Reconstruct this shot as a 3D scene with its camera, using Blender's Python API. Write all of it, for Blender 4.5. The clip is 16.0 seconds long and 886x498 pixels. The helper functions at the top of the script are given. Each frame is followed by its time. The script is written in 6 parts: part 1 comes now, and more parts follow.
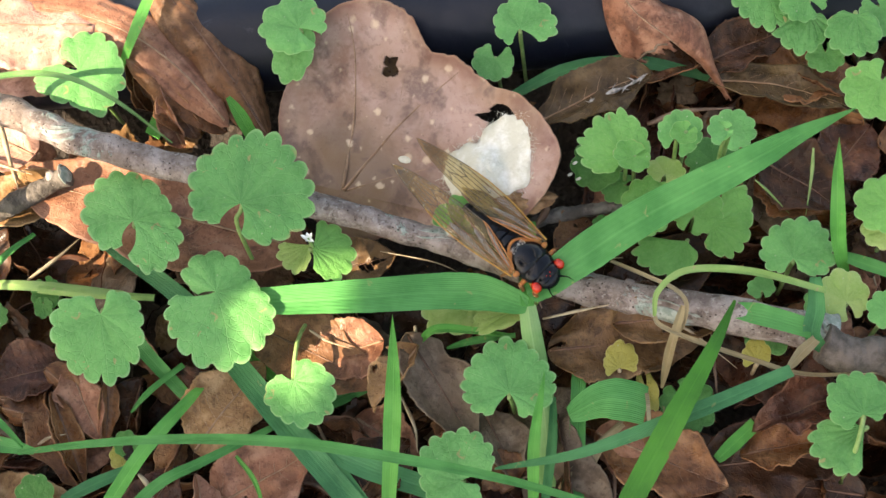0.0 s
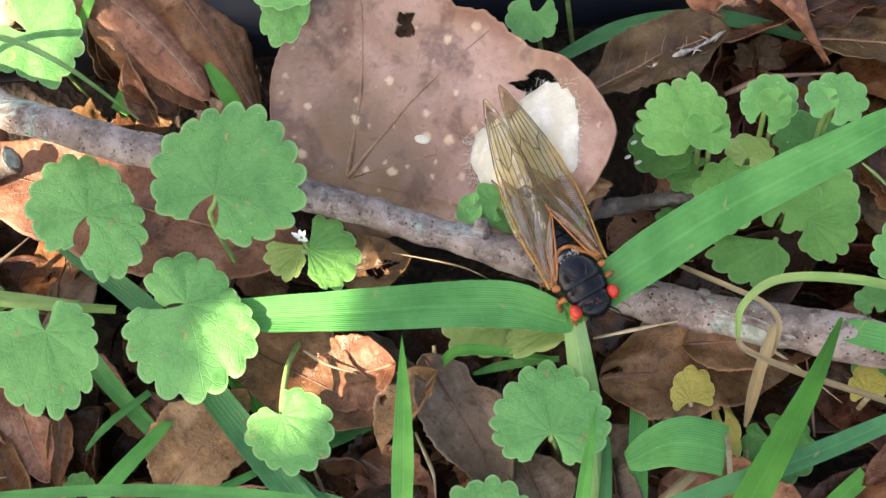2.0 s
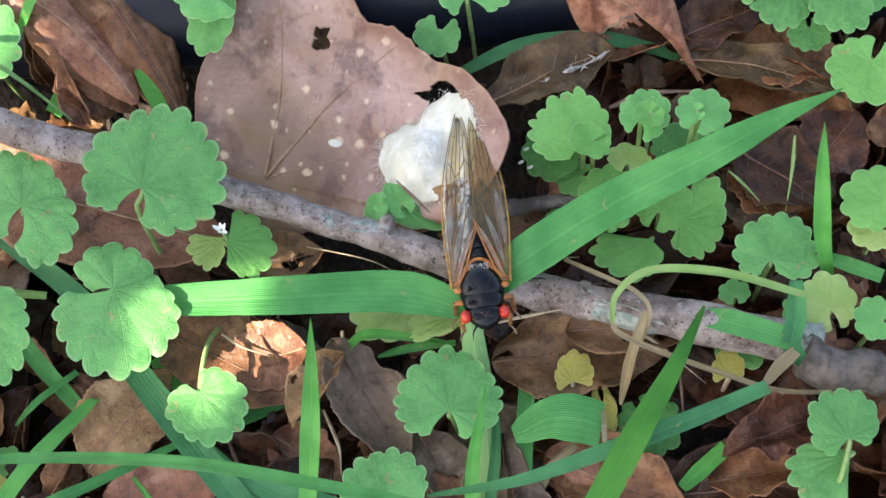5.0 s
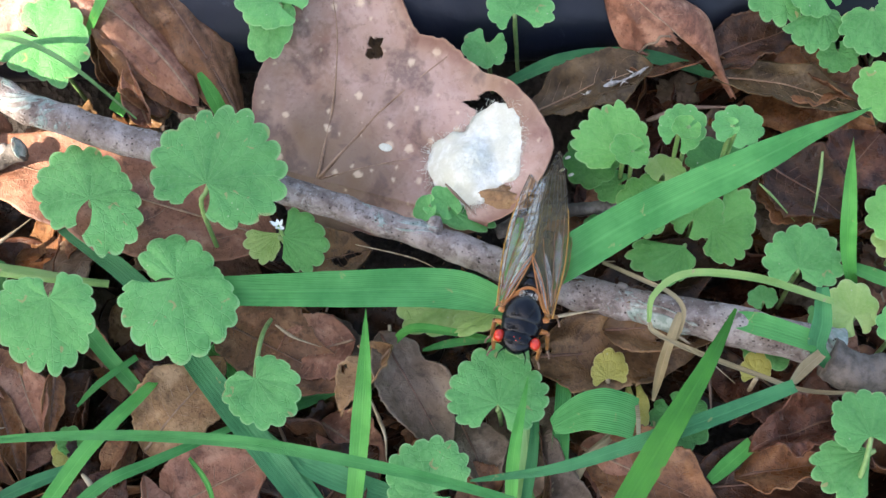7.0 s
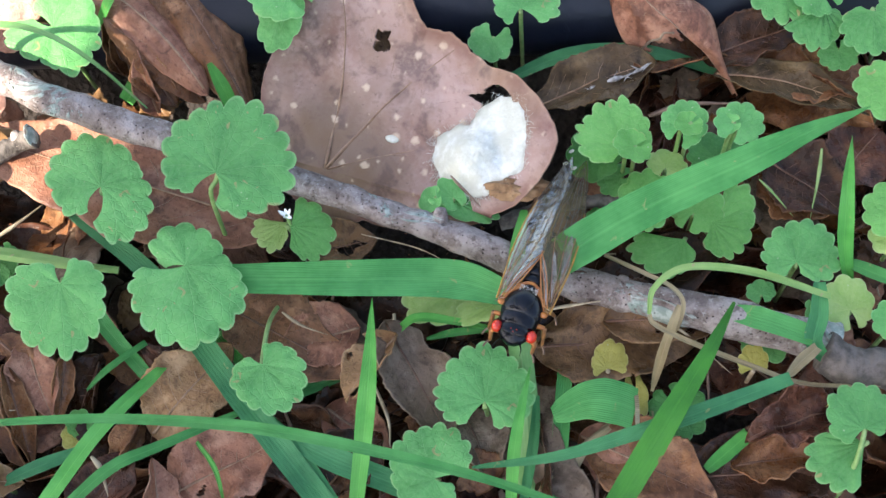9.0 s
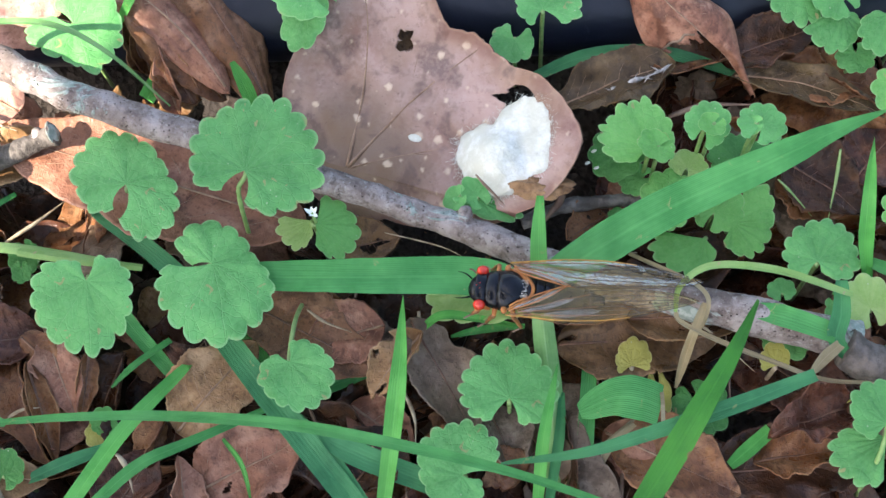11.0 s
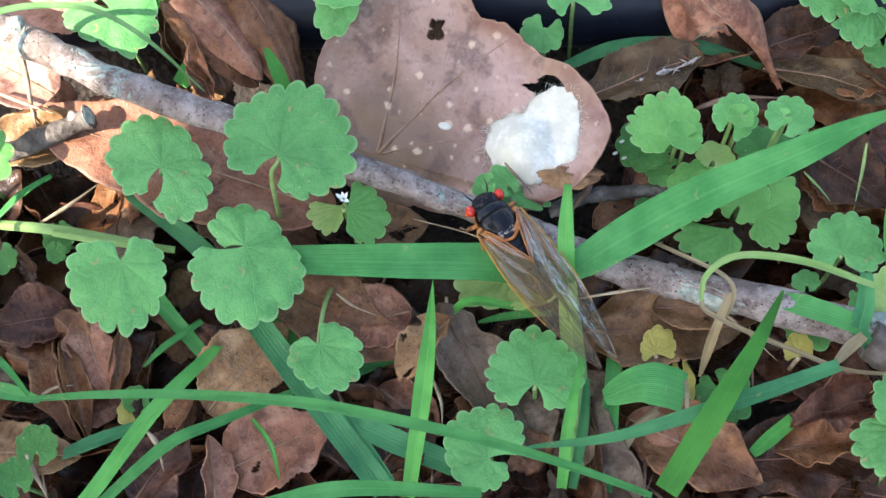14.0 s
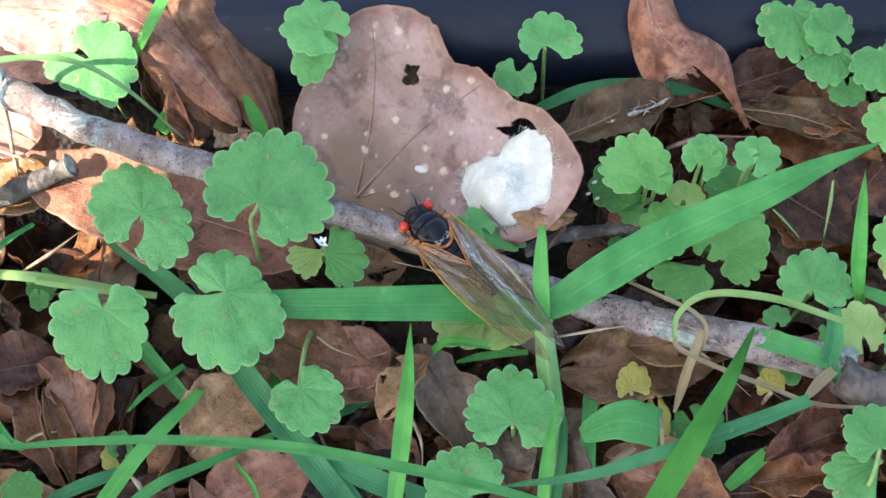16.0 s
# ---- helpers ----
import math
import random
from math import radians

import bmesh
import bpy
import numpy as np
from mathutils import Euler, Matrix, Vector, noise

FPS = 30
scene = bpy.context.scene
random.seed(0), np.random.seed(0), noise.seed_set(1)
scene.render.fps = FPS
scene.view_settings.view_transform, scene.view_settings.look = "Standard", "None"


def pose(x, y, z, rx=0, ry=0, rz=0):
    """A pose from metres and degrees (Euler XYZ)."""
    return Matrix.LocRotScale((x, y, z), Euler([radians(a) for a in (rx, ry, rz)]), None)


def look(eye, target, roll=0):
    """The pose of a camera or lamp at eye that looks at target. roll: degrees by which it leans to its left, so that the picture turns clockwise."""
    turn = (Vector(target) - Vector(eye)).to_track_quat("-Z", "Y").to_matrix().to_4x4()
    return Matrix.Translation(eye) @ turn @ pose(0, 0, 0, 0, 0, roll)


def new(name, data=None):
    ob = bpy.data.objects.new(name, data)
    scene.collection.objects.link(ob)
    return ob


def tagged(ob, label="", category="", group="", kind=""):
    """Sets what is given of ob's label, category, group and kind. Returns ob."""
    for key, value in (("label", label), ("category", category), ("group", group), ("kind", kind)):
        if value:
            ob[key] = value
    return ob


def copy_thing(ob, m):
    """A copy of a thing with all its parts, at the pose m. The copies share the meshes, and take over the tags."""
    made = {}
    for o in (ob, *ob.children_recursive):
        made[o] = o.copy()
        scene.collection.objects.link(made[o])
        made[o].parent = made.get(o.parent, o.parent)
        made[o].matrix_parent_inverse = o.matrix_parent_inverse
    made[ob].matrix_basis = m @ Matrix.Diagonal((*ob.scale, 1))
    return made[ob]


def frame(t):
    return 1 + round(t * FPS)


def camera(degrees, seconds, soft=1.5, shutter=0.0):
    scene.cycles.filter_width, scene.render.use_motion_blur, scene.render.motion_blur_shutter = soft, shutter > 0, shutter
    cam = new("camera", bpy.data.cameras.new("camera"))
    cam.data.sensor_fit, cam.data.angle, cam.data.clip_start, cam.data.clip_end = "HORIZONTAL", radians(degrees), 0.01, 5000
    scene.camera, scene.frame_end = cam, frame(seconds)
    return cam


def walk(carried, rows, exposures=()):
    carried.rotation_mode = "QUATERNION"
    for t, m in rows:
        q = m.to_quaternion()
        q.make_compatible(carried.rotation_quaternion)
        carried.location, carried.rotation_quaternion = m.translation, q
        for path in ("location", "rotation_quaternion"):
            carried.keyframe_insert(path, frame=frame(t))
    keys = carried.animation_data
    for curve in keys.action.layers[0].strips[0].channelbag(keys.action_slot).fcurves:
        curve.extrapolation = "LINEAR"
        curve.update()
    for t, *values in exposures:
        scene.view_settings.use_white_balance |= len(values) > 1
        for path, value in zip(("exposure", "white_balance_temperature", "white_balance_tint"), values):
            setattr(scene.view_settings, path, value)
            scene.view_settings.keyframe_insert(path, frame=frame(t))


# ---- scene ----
cam = camera(40.00, 16.0)
PATH = [
    (0.0, pose(0.02487, -0.08194, 0.24120, 18.925, 6.792, -1.850)),
    (0.5, pose(0.02183, -0.07547, 0.22086, 18.881, 7.020, -1.676)),
    (1.0, pose(0.02116, -0.06723, 0.20365, 18.213, 7.056, -1.794)),
    (1.5, pose(0.01937, -0.06465, 0.19676, 17.900, 7.253, -1.758)),
    (2.0, pose(0.02313, -0.06433, 0.19630, 18.475, 8.775, -1.171)),
    (2.5, pose(0.02673, -0.06443, 0.19571, 18.270, 8.300, -1.661)),
    (3.0, pose(0.02712, -0.06402, 0.19555, 18.158, 8.305, -1.668)),
    (3.5, pose(0.02638, -0.06516, 0.19819, 18.294, 7.783, -1.717)),
    (4.0, pose(0.02952, -0.06753, 0.20363, 18.915, 7.537, -1.550)),
    (4.2, pose(0.02994, -0.06958, 0.20560, 19.101, 7.088, -1.528)),
    (6.3, pose(0.02356, -0.07987, 0.22163, 20.502, 4.582, -0.840)),
    (6.5, pose(0.02172, -0.08034, 0.22295, 20.602, 4.552, -0.660)),
    (7.0, pose(0.02166, -0.08251, 0.22298, 20.532, 4.830, -0.030)),
    (7.5, pose(0.02004, -0.08159, 0.22403, 20.174, 4.050, -0.014)),
    (8.0, pose(0.01871, -0.08135, 0.22404, 20.096, 3.741, 0.002)),
    (8.5, pose(0.01903, -0.08253, 0.22540, 19.890, 4.130, 0.177)),
    (9.0, pose(0.02080, -0.08315, 0.22719, 19.936, 4.519, 0.576)),
    (9.2, pose(0.02191, -0.08367, 0.22778, 20.175, 4.538, 0.578)),
    (11.3, pose(0.00701, -0.08506, 0.22975, 19.957, 2.586, 0.092)),
    (11.5, pose(0.00542, -0.08593, 0.23014, 19.785, 2.399, 0.245)),
    (12.0, pose(0.00274, -0.08560, 0.23057, 19.768, 3.018, 0.871)),
    (12.5, pose(0.00046, -0.08728, 0.23030, 20.198, 3.777, 1.573)),
    (13.0, pose(0.00680, -0.08774, 0.22970, 20.186, 3.667, 1.434)),
    (13.5, pose(0.00531, -0.08805, 0.23175, 19.899, 3.633, 1.423)),
    (14.0, pose(0.00712, -0.08704, 0.23201, 19.792, 3.271, 1.218)),
    (14.5, pose(0.01031, -0.08492, 0.23461, 19.854, 2.982, 0.673)),
    (15.0, pose(0.00876, -0.08550, 0.23578, 20.450, 2.856, 0.366)),
    (15.5, pose(0.00898, -0.08545, 0.23686, 20.703, 2.559, 0.077)),
    (16.0, pose(0.00898, -0.08517, 0.23709, 20.853, 2.952, 0.121)),
]
walk(cam, PATH, exposures=[(0.0, 1.99, 8800, 10), (1.5, 2.12, 8500, 13), (2.5, 2.16, 8300, 16), (4.0, 2.12, 7800, 12), (6.5, 2.16, 7050, 10), (16.0, 2.17, 6800, 10)])

# ---- sky and sun ----
SUN_WAY = Vector((-0.60, -0.34, 0.72)).normalized()
world = bpy.data.worlds.new("sky")
scene.world = world
world.use_nodes = True
sky = world.node_tree.nodes.new("ShaderNodeTexSky")
sky.sky_type, sky.sun_disc = "NISHITA", False
sky.sun_elevation = math.asin(SUN_WAY.z)
sky.sun_rotation = math.atan2(SUN_WAY.x, SUN_WAY.y)
sky.air_density, sky.dust_density = 1.0, 2.5
world.node_tree.links.new(sky.outputs[0], world.node_tree.nodes["Background"].inputs[0])
world.node_tree.nodes["Background"].inputs[1].default_value = 0.15
sun = new("sun", bpy.data.lights.new("sun", "SUN"))
sun.data.energy, sun.data.angle, sun.data.color = 4.3, radians(0.6), (1.0, 0.95, 0.88)
sun.matrix_world = look(SUN_WAY * 3, (0, 0, 0))

# ---- materials ----


class Nodes:
    """Short hand for a node material."""

    def __init__(self, name):
        self.m = bpy.data.materials.new(name)
        self.m.use_nodes = True
        self.t = self.m.node_tree
        self.b = self.t.nodes["Principled BSDF"]

    def node(self, kind, **inputs):
        n = self.t.nodes.new("ShaderNode" + kind)
        for k, v in inputs.items():
            self.put(n, k.replace("_", " "), v)
        return n

    def put(self, n, key, v):
        sock = n.inputs[key] if key in n.inputs else n.inputs[int(key[1:])]
        if isinstance(v, bpy.types.NodeSocket):
            self.t.links.new(v, sock)
        else:
            sock.default_value = v

    def coords(self, kind="Object"):
        return self.node("TexCoord").outputs[kind]

    def random(self):
        return self.node("ObjectInfo").outputs["Random"]

    def noise(self, scale, detail=4.0, rough=0.55, vector=None, distortion=0.0):
        n = self.node("TexNoise", Scale=scale, Detail=detail, Roughness=rough, Distortion=distortion)
        self.put(n, "Vector", vector if vector is not None else self.coords())
        return n.outputs["Fac"]

    def cells(self, scale, feature="F1", vector=None):
        n = self.node("TexVoronoi", Scale=scale)
        n.feature = feature
        self.put(n, "Vector", vector if vector is not None else self.coords())
        return n.outputs["Distance"]

    def math(self, op, a, b=0.0, c=0.0):
        n = self.node("Math")
        n.operation = op
        self.put(n, "i0", a), self.put(n, "i1", b), self.put(n, "i2", c)
        return n.outputs[0]

    def step(self, v, lo, hi, a=0.0, b=1.0):
        n = self.node("MapRange")
        n.interpolation_type = "SMOOTHSTEP"
        for k, x in zip(("Value", "From Min", "From Max", "To Min", "To Max"), (v, lo, hi, a, b)):
            self.put(n, k, x)
        return n.outputs[0]

    def mix(self, fac, a, b, mode="MIX"):
        n = self.node("MixRGB")
        n.blend_type = mode
        self.put(n, "i0", fac)
        for k, v in (("i1", a), ("i2", b)):
            self.put(n, k, (*v, 1) if isinstance(v, tuple) and len(v) == 3 else v)
        return n.outputs[0]

    def bump(self, height, depth=0.0003, strength=0.6):
        n = self.node("Bump", Strength=strength, Distance=depth, Height=height)
        self.put(self.b, "Normal", n.outputs[0])
        return n.outputs[0]

    def set(self, **inputs):
        for k, v in inputs.items():
            k = k.replace("_", " ")
            self.put(self.b, k, (*v, 1) if isinstance(v, tuple) and len(v) == 3 else v)
        return self

    def thin(self, colour, share=0.3):
        """Lets light pass through a thin sheet."""
        tr = self.node("BsdfTranslucent", Color=colour)
        mx = self.node("MixShader", Fac=share)
        self.put(mx, "i1", self.b.outputs[0]), self.put(mx, "i2", tr.outputs[0])
        self.put(self.t.nodes["Material Output"], "Surface", mx.outputs[0])
        return self


def uv(n):
    s = n.node("SeparateXYZ", Vector=n.coords("UV"))
    return s.outputs[0], s.outputs[1]


def ivy_material(name, deep, pale, vein, wear=0.25):
    """A soft crenate leaf: palmate veins, puckered net between them, a paler rim, a few brown specks."""
    n = Nodes(name)
    u, v = uv(n)
    tri = n.math("PINGPONG", n.math("ADD", n.math("MULTIPLY", u, 9.0), n.math("MULTIPLY", n.noise(220, 2), 0.16)), 0.5)
    width = n.math("MULTIPLY", n.math("SUBTRACT", 0.5, tri), n.math("ADD", v, 0.08))
    main = n.step(width, 0.002, 0.013, 1.0, 0.0)
    net = n.step(n.cells(560, "DISTANCE_TO_EDGE"), 0.0, 0.10, 1.0, 0.0)
    lean = n.math("ADD", n.math("MULTIPLY", v, 5.5), n.math("MULTIPLY", tri, 3.0))
    side = n.step(n.math("PINGPONG", n.math("ADD", lean, n.math("MULTIPLY", n.noise(240, 2), 0.5)), 0.5), 0.0, 0.07, 1.0, 0.0)
    main = n.math("MAXIMUM", main, n.math("MULTIPLY", side, 0.55))
    col = n.mix(n.step(n.noise(120, 4, 0.6), 0.34, 0.64), deep, pale)
    col = n.mix(n.step(n.noise(1400, 3, 0.6), 0.35, 0.65, 0.0, 0.12), col, vein)
    col = n.mix(n.math("MULTIPLY", n.random(), 0.35), col, pale)
    col = n.mix(n.math("MULTIPLY", net, 0.07), col, deep)
    col = n.mix(n.math("MULTIPLY", main, 0.22), col, vein)
    col = n.mix(n.step(v, 0.94, 1.0, 0.0, 0.55), col, vein)
    dust = n.step(n.cells(520), 0.05, 0.10, 1.0, 0.0)
    dust = n.math("MULTIPLY", dust, n.step(n.noise(180, 2), 0.50, 0.56))
    col = n.mix(n.math("MULTIPLY", dust, 0.6), col, (0.50, 0.52, 0.36))
    spots = n.step(n.noise(330, 2, 0.5, None, 1.2), 0.68, 0.715)
    col = n.mix(n.math("MULTIPLY", spots, wear * 2.2), col, (0.40, 0.27, 0.13))
    rim = n.math("MULTIPLY", n.step(v, 0.93, 1.0), n.step(n.noise(240, 2), 0.58, 0.68))
    col = n.mix(n.math("MULTIPLY", rim, wear * 2.2), col, (0.36, 0.22, 0.09))
    n.set(Base_Color=col, Roughness=n.step(n.noise(900, 2), 0.3, 0.7, 0.42, 0.62), Specular_IOR_Level=0.34)
    h = n.math("ADD", n.math("MULTIPLY", net, -0.30), n.math("MULTIPLY", main, -0.9))
    h = n.math("ADD", h, n.math("MULTIPLY", n.noise(1500, 2), 0.35))
    n.bump(h, 0.00030, 0.5)
    return n.thin(col, 0.28).m


def grass_material(name, deep, pale, dry=(0.34, 0.30, 0.12), dryness=0.12):
    """Parallel veins along the blade, a pale midrib, dry flecks."""
    n = Nodes(name)
    u, v = uv(n)
    wander = n.math("MULTIPLY", n.noise(60, 2), 0.05)
    lines = n.math("SINE", n.math("MULTIPLY", u, 130.0))
    ribs = n.math("SINE", n.math("MULTIPLY", n.math("ADD", u, wander), 44.0))
    mid = n.step(n.math("ABSOLUTE", n.math("SUBTRACT", u, 0.5)), 0.012, 0.05, 1.0, 0.0)
    col = n.mix(n.step(n.noise(120, 3), 0.32, 0.7), deep, pale)
    col = n.mix(n.step(lines, -0.2, 1.0, 0.0, 0.08), col, pale)
    col = n.mix(n.step(ribs, -0.1, 0.9, 0.0, 0.09), col, (deep[0] * 0.7, deep[1] * 0.72, deep[2] * 0.7))
    col = n.mix(n.step(n.noise(900, 3), 0.45, 0.7, 0.0, 0.2), col, pale)
    col = n.mix(n.math("MULTIPLY", mid, 0.34), col, (pale[0] * 1.4, pale[1] * 1.2, pale[2] * 1.3))
    col = n.mix(n.math("MULTIPLY", n.random(), 0.3), col, pale)
    fleck = n.step(n.noise(420, 2, 0.5, None, 0.6), 0.70, 0.76)
    col = n.mix(n.math("MULTIPLY", fleck, dryness * 4), col, dry)
    n.set(Base_Color=col, Roughness=0.42, Specular_IOR_Level=0.30)
    n.bump(n.math("ADD", n.math("SUBTRACT", lines, n.math("MULTIPLY", ribs, 0.8)), n.math("MULTIPLY", mid, 1.0)), 0.00003, 0.7)
    return n.thin(col, 0.25).m


def dead_leaf_material(name, dark, mid, light, gloss=0.5):
    """A fallen leaf: blotches, a fine net of veins, worn specks."""
    n = Nodes(name)
    big = n.noise(95, 5, 0.65, None, 0.8)
    col = n.mix(n.step(big, 0.39, 0.57), dark, mid)
    col = n.mix(n.step(n.noise(190, 4, 0.6), 0.48, 0.72), col, light)
    col = n.mix(n.math("MULTIPLY", n.random(), 0.4), col, mid)
    speck = n.step(n.noise(1100, 3, 0.6), 0.56, 0.66)
    col = n.mix(n.math("MULTIPLY", speck, 0.45), col, (dark[0] * 0.6, dark[1] * 0.55, dark[2] * 0.55))
    fleck = n.step(n.noise(800, 3, 0.6, None, 0.5), 0.66, 0.72)
    col = n.mix(n.math("MULTIPLY", fleck, 0.4), col, light)
    drift = n.node("TexNoise", Scale=260.0, Detail=3.0, Vector=n.coords())
    warp = n.node("VectorMath")
    warp.operation = "MULTIPLY_ADD"
    n.put(warp, "i0", drift.outputs["Color"]), n.put(warp, "i1", (0.004, 0.004, 0.004)), n.put(warp, "i2", n.coords())
    net = n.step(n.cells(700, "DISTANCE_TO_EDGE", warp.outputs[0]), 0.0, 0.07, 1.0, 0.0)
    net = n.math("MULTIPLY", net, n.step(n.noise(120, 3), 0.42, 0.62))
    col = n.mix(n.math("MULTIPLY", net, 0.10), col, light)
    stain = n.step(n.noise(260, 3, 0.65, None, 0.8), 0.56, 0.70)
    col = n.mix(n.math("MULTIPLY", stain, 0.5), col, (dark[0] * 0.45, dark[1] * 0.42, dark[2] * 0.45))
    u, v = uv(n)
    rim = n.step(n.math("ABSOLUTE", n.math("SUBTRACT", u, 0.5)), 0.462, 0.495)
    rim = n.math("MULTIPLY", rim, n.step(n.noise(150, 3), 0.40, 0.60))
    col = n.mix(n.math("MULTIPLY", rim, 0.45), col, (min(light[0] * 1.25, 0.7), light[1] * 1.25, light[2] * 1.25))
    n.set(Base_Color=col, Roughness=n.step(n.noise(300, 3), 0.3, 0.7, gloss - 0.12, gloss + 0.14), Specular_IOR_Level=0.22)
    h = n.math("ADD", n.math("MULTIPLY", net, 0.22), n.math("MULTIPLY", n.noise(260, 4, 0.6), 1.6))
    n.bump(n.math("ADD", h, n.math("MULTIPLY", n.noise(1100, 3), 0.4)), 0.00042, 0.7)
    return n.m


def mauve_material():
    """A broad smooth fallen leaf: soft dark blotches, scattered pale round spots, faint grain."""
    n = Nodes("leaf_mauve")
    col = n.mix(n.step(n.noise(42, 4, 0.6), 0.38, 0.62), (0.235, 0.122, 0.090), (0.365, 0.232, 0.192))
    col = n.mix(n.step(n.noise(300, 5, 0.65), 0.38, 0.66, 0.0, 0.45), col, (0.43, 0.305, 0.265))
    col = n.mix(n.step(n.noise(30, 3, 0.5), 0.46, 0.60, 0.0, 0.6), col, (0.205, 0.115, 0.060))
    near = n.node("VectorMath", i0=n.coords())
    near.operation = "LENGTH"
    reach = n.math("ADD", near.outputs["Value"], n.math("MULTIPLY", n.math("SUBTRACT", n.noise(70, 4, 0.6), 0.5), 0.030))
    col = n.mix(n.step(reach, 0.008, 0.028, 0.85, 0.0), col, (0.140, 0.083, 0.046))
    blot = n.math("MULTIPLY", n.step(n.noise(125, 3, 0.55, None, 0.4), 0.51, 0.62), n.step(n.noise(700, 4, 0.65), 0.36, 0.58, 0.45, 1.0))
    col = n.mix(n.math("MULTIPLY", blot, 0.62), col, (0.070, 0.036, 0.030))
    grain = n.step(n.noise(620, 4, 0.7), 0.52, 0.64)
    col = n.mix(n.math("MULTIPLY", grain, 0.28), col, (0.12, 0.06, 0.042))
    speck = n.step(n.noise(900, 2, 0.5), 0.69, 0.74)
    col = n.mix(n.math("MULTIPLY", speck, 0.5), col, (0.10, 0.055, 0.04))
    wob = n.node("TexNoise", Scale=900.0, Vector=n.coords())
    off = n.node("VectorMath")
    off.operation = "MULTIPLY_ADD"
    n.put(off, "i0", wob.outputs["Color"]), n.put(off, "i1", (0.0012, 0.0012, 0.0012)), n.put(off, "i2", n.coords())
    cell = n.node("TexVoronoi", Scale=225.0, Randomness=1.0, Vector=off.outputs[0])
    cell.voronoi_dimensions = "2D"
    pick = n.node("SeparateColor", Color=cell.outputs["Color"])
    size = n.math("MULTIPLY", n.math("SUBTRACT", pick.outputs[0], 0.33), 0.34)
    spot = n.step(n.math("SUBTRACT", cell.outputs["Distance"], size), -0.12, 0.05, 1.0, 0.0)
    col = n.mix(n.math("MULTIPLY", spot, 0.68), col, (0.60, 0.45, 0.31))
    u, v = uv(n)
    rim = n.math("MULTIPLY", n.step(v, 0.88, 0.99), n.step(n.noise(90, 3), 0.38, 0.58))
    col = n.mix(n.math("MULTIPLY", rim, 0.75), col, (0.15, 0.058, 0.038))
    col = n.mix(n.step(v, 0.985, 0.995, 0.0, 0.3), col, (0.36, 0.20, 0.12))
    n.set(Base_Color=col, Roughness=n.step(n.noise(300, 3), 0.3, 0.7, 0.34, 0.52), Specular_IOR_Level=0.42)
    h = n.math("ADD", n.math("MULTIPLY", n.noise(240, 4, 0.6), 1.4), n.math("MULTIPLY", spot, 0.25))
    n.bump(n.math("ADD", h, n.math("MULTIPLY", n.noise(1200, 3), 0.3)), 0.00022, 0.5)
    return n.m


def plain_material(name, a, b, scale=300, rough=0.6, depth=0.0002, **more):
    n = Nodes(name)
    col = n.mix(n.step(n.noise(scale, 5, 0.6), 0.35, 0.65), a, b)
    n.set(Base_Color=col, Roughness=rough, **more)
    n.bump(n.noise(scale * 3, 4), depth, 0.6)
    return n.m


IVY = ivy_material("ivy_green", (0.072, 0.270, 0.066), (0.140, 0.415, 0.118), (0.33, 0.57, 0.25))
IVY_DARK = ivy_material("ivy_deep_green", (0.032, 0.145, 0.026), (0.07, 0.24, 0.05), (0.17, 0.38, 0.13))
IVY_LIGHT = ivy_material("ivy_light_green", (0.095, 0.30, 0.060), (0.165, 0.44, 0.105), (0.34, 0.56, 0.23))
IVY_MID = ivy_material("ivy_mid_green", (0.050, 0.205, 0.050), (0.108, 0.335, 0.092), (0.27, 0.48, 0.20))
IVY_LIME = ivy_material("ivy_lime", (0.23, 0.39, 0.09), (0.38, 0.51, 0.17), (0.50, 0.58, 0.28), 0.4)
IVY_YELLOW = ivy_material("ivy_yellow", (0.36, 0.31, 0.05), (0.48, 0.44, 0.11), (0.6, 0.55, 0.25), 0.8)
GRASS = grass_material("grass_green", (0.034, 0.205, 0.044), (0.088, 0.335, 0.088))
GRASS_DEEP = grass_material("grass_deep", (0.024, 0.140, 0.016), (0.055, 0.245, 0.028), (0.16, 0.12, 0.04), 0.3)
GRASS_LIGHT = grass_material("grass_light", (0.056, 0.285, 0.048), (0.122, 0.42, 0.088))
GRASS_BLUE = grass_material("grass_bluish", (0.028, 0.160, 0.058), (0.070, 0.270, 0.100))
GRASS_PALE = grass_material("grass_pale", (0.15, 0.34, 0.10), (0.26, 0.45, 0.18))
GRASS_DRY = grass_material("grass_dry", (0.26, 0.195, 0.10), (0.42, 0.34, 0.20), (0.25, 0.17, 0.09), 0.3)
GRASS_YELLOW = grass_material("grass_yellowing", (0.20, 0.38, 0.09), (0.33, 0.50, 0.17), (0.45, 0.38, 0.2), 0.3)
PETIOLE = plain_material("leaf_stalk", (0.14, 0.26, 0.07), (0.24, 0.34, 0.12), 400, 0.5)
STEM_BROWN = plain_material("stalk_brown", (0.13, 0.07, 0.045), (0.24, 0.15, 0.10), 400, 0.6)
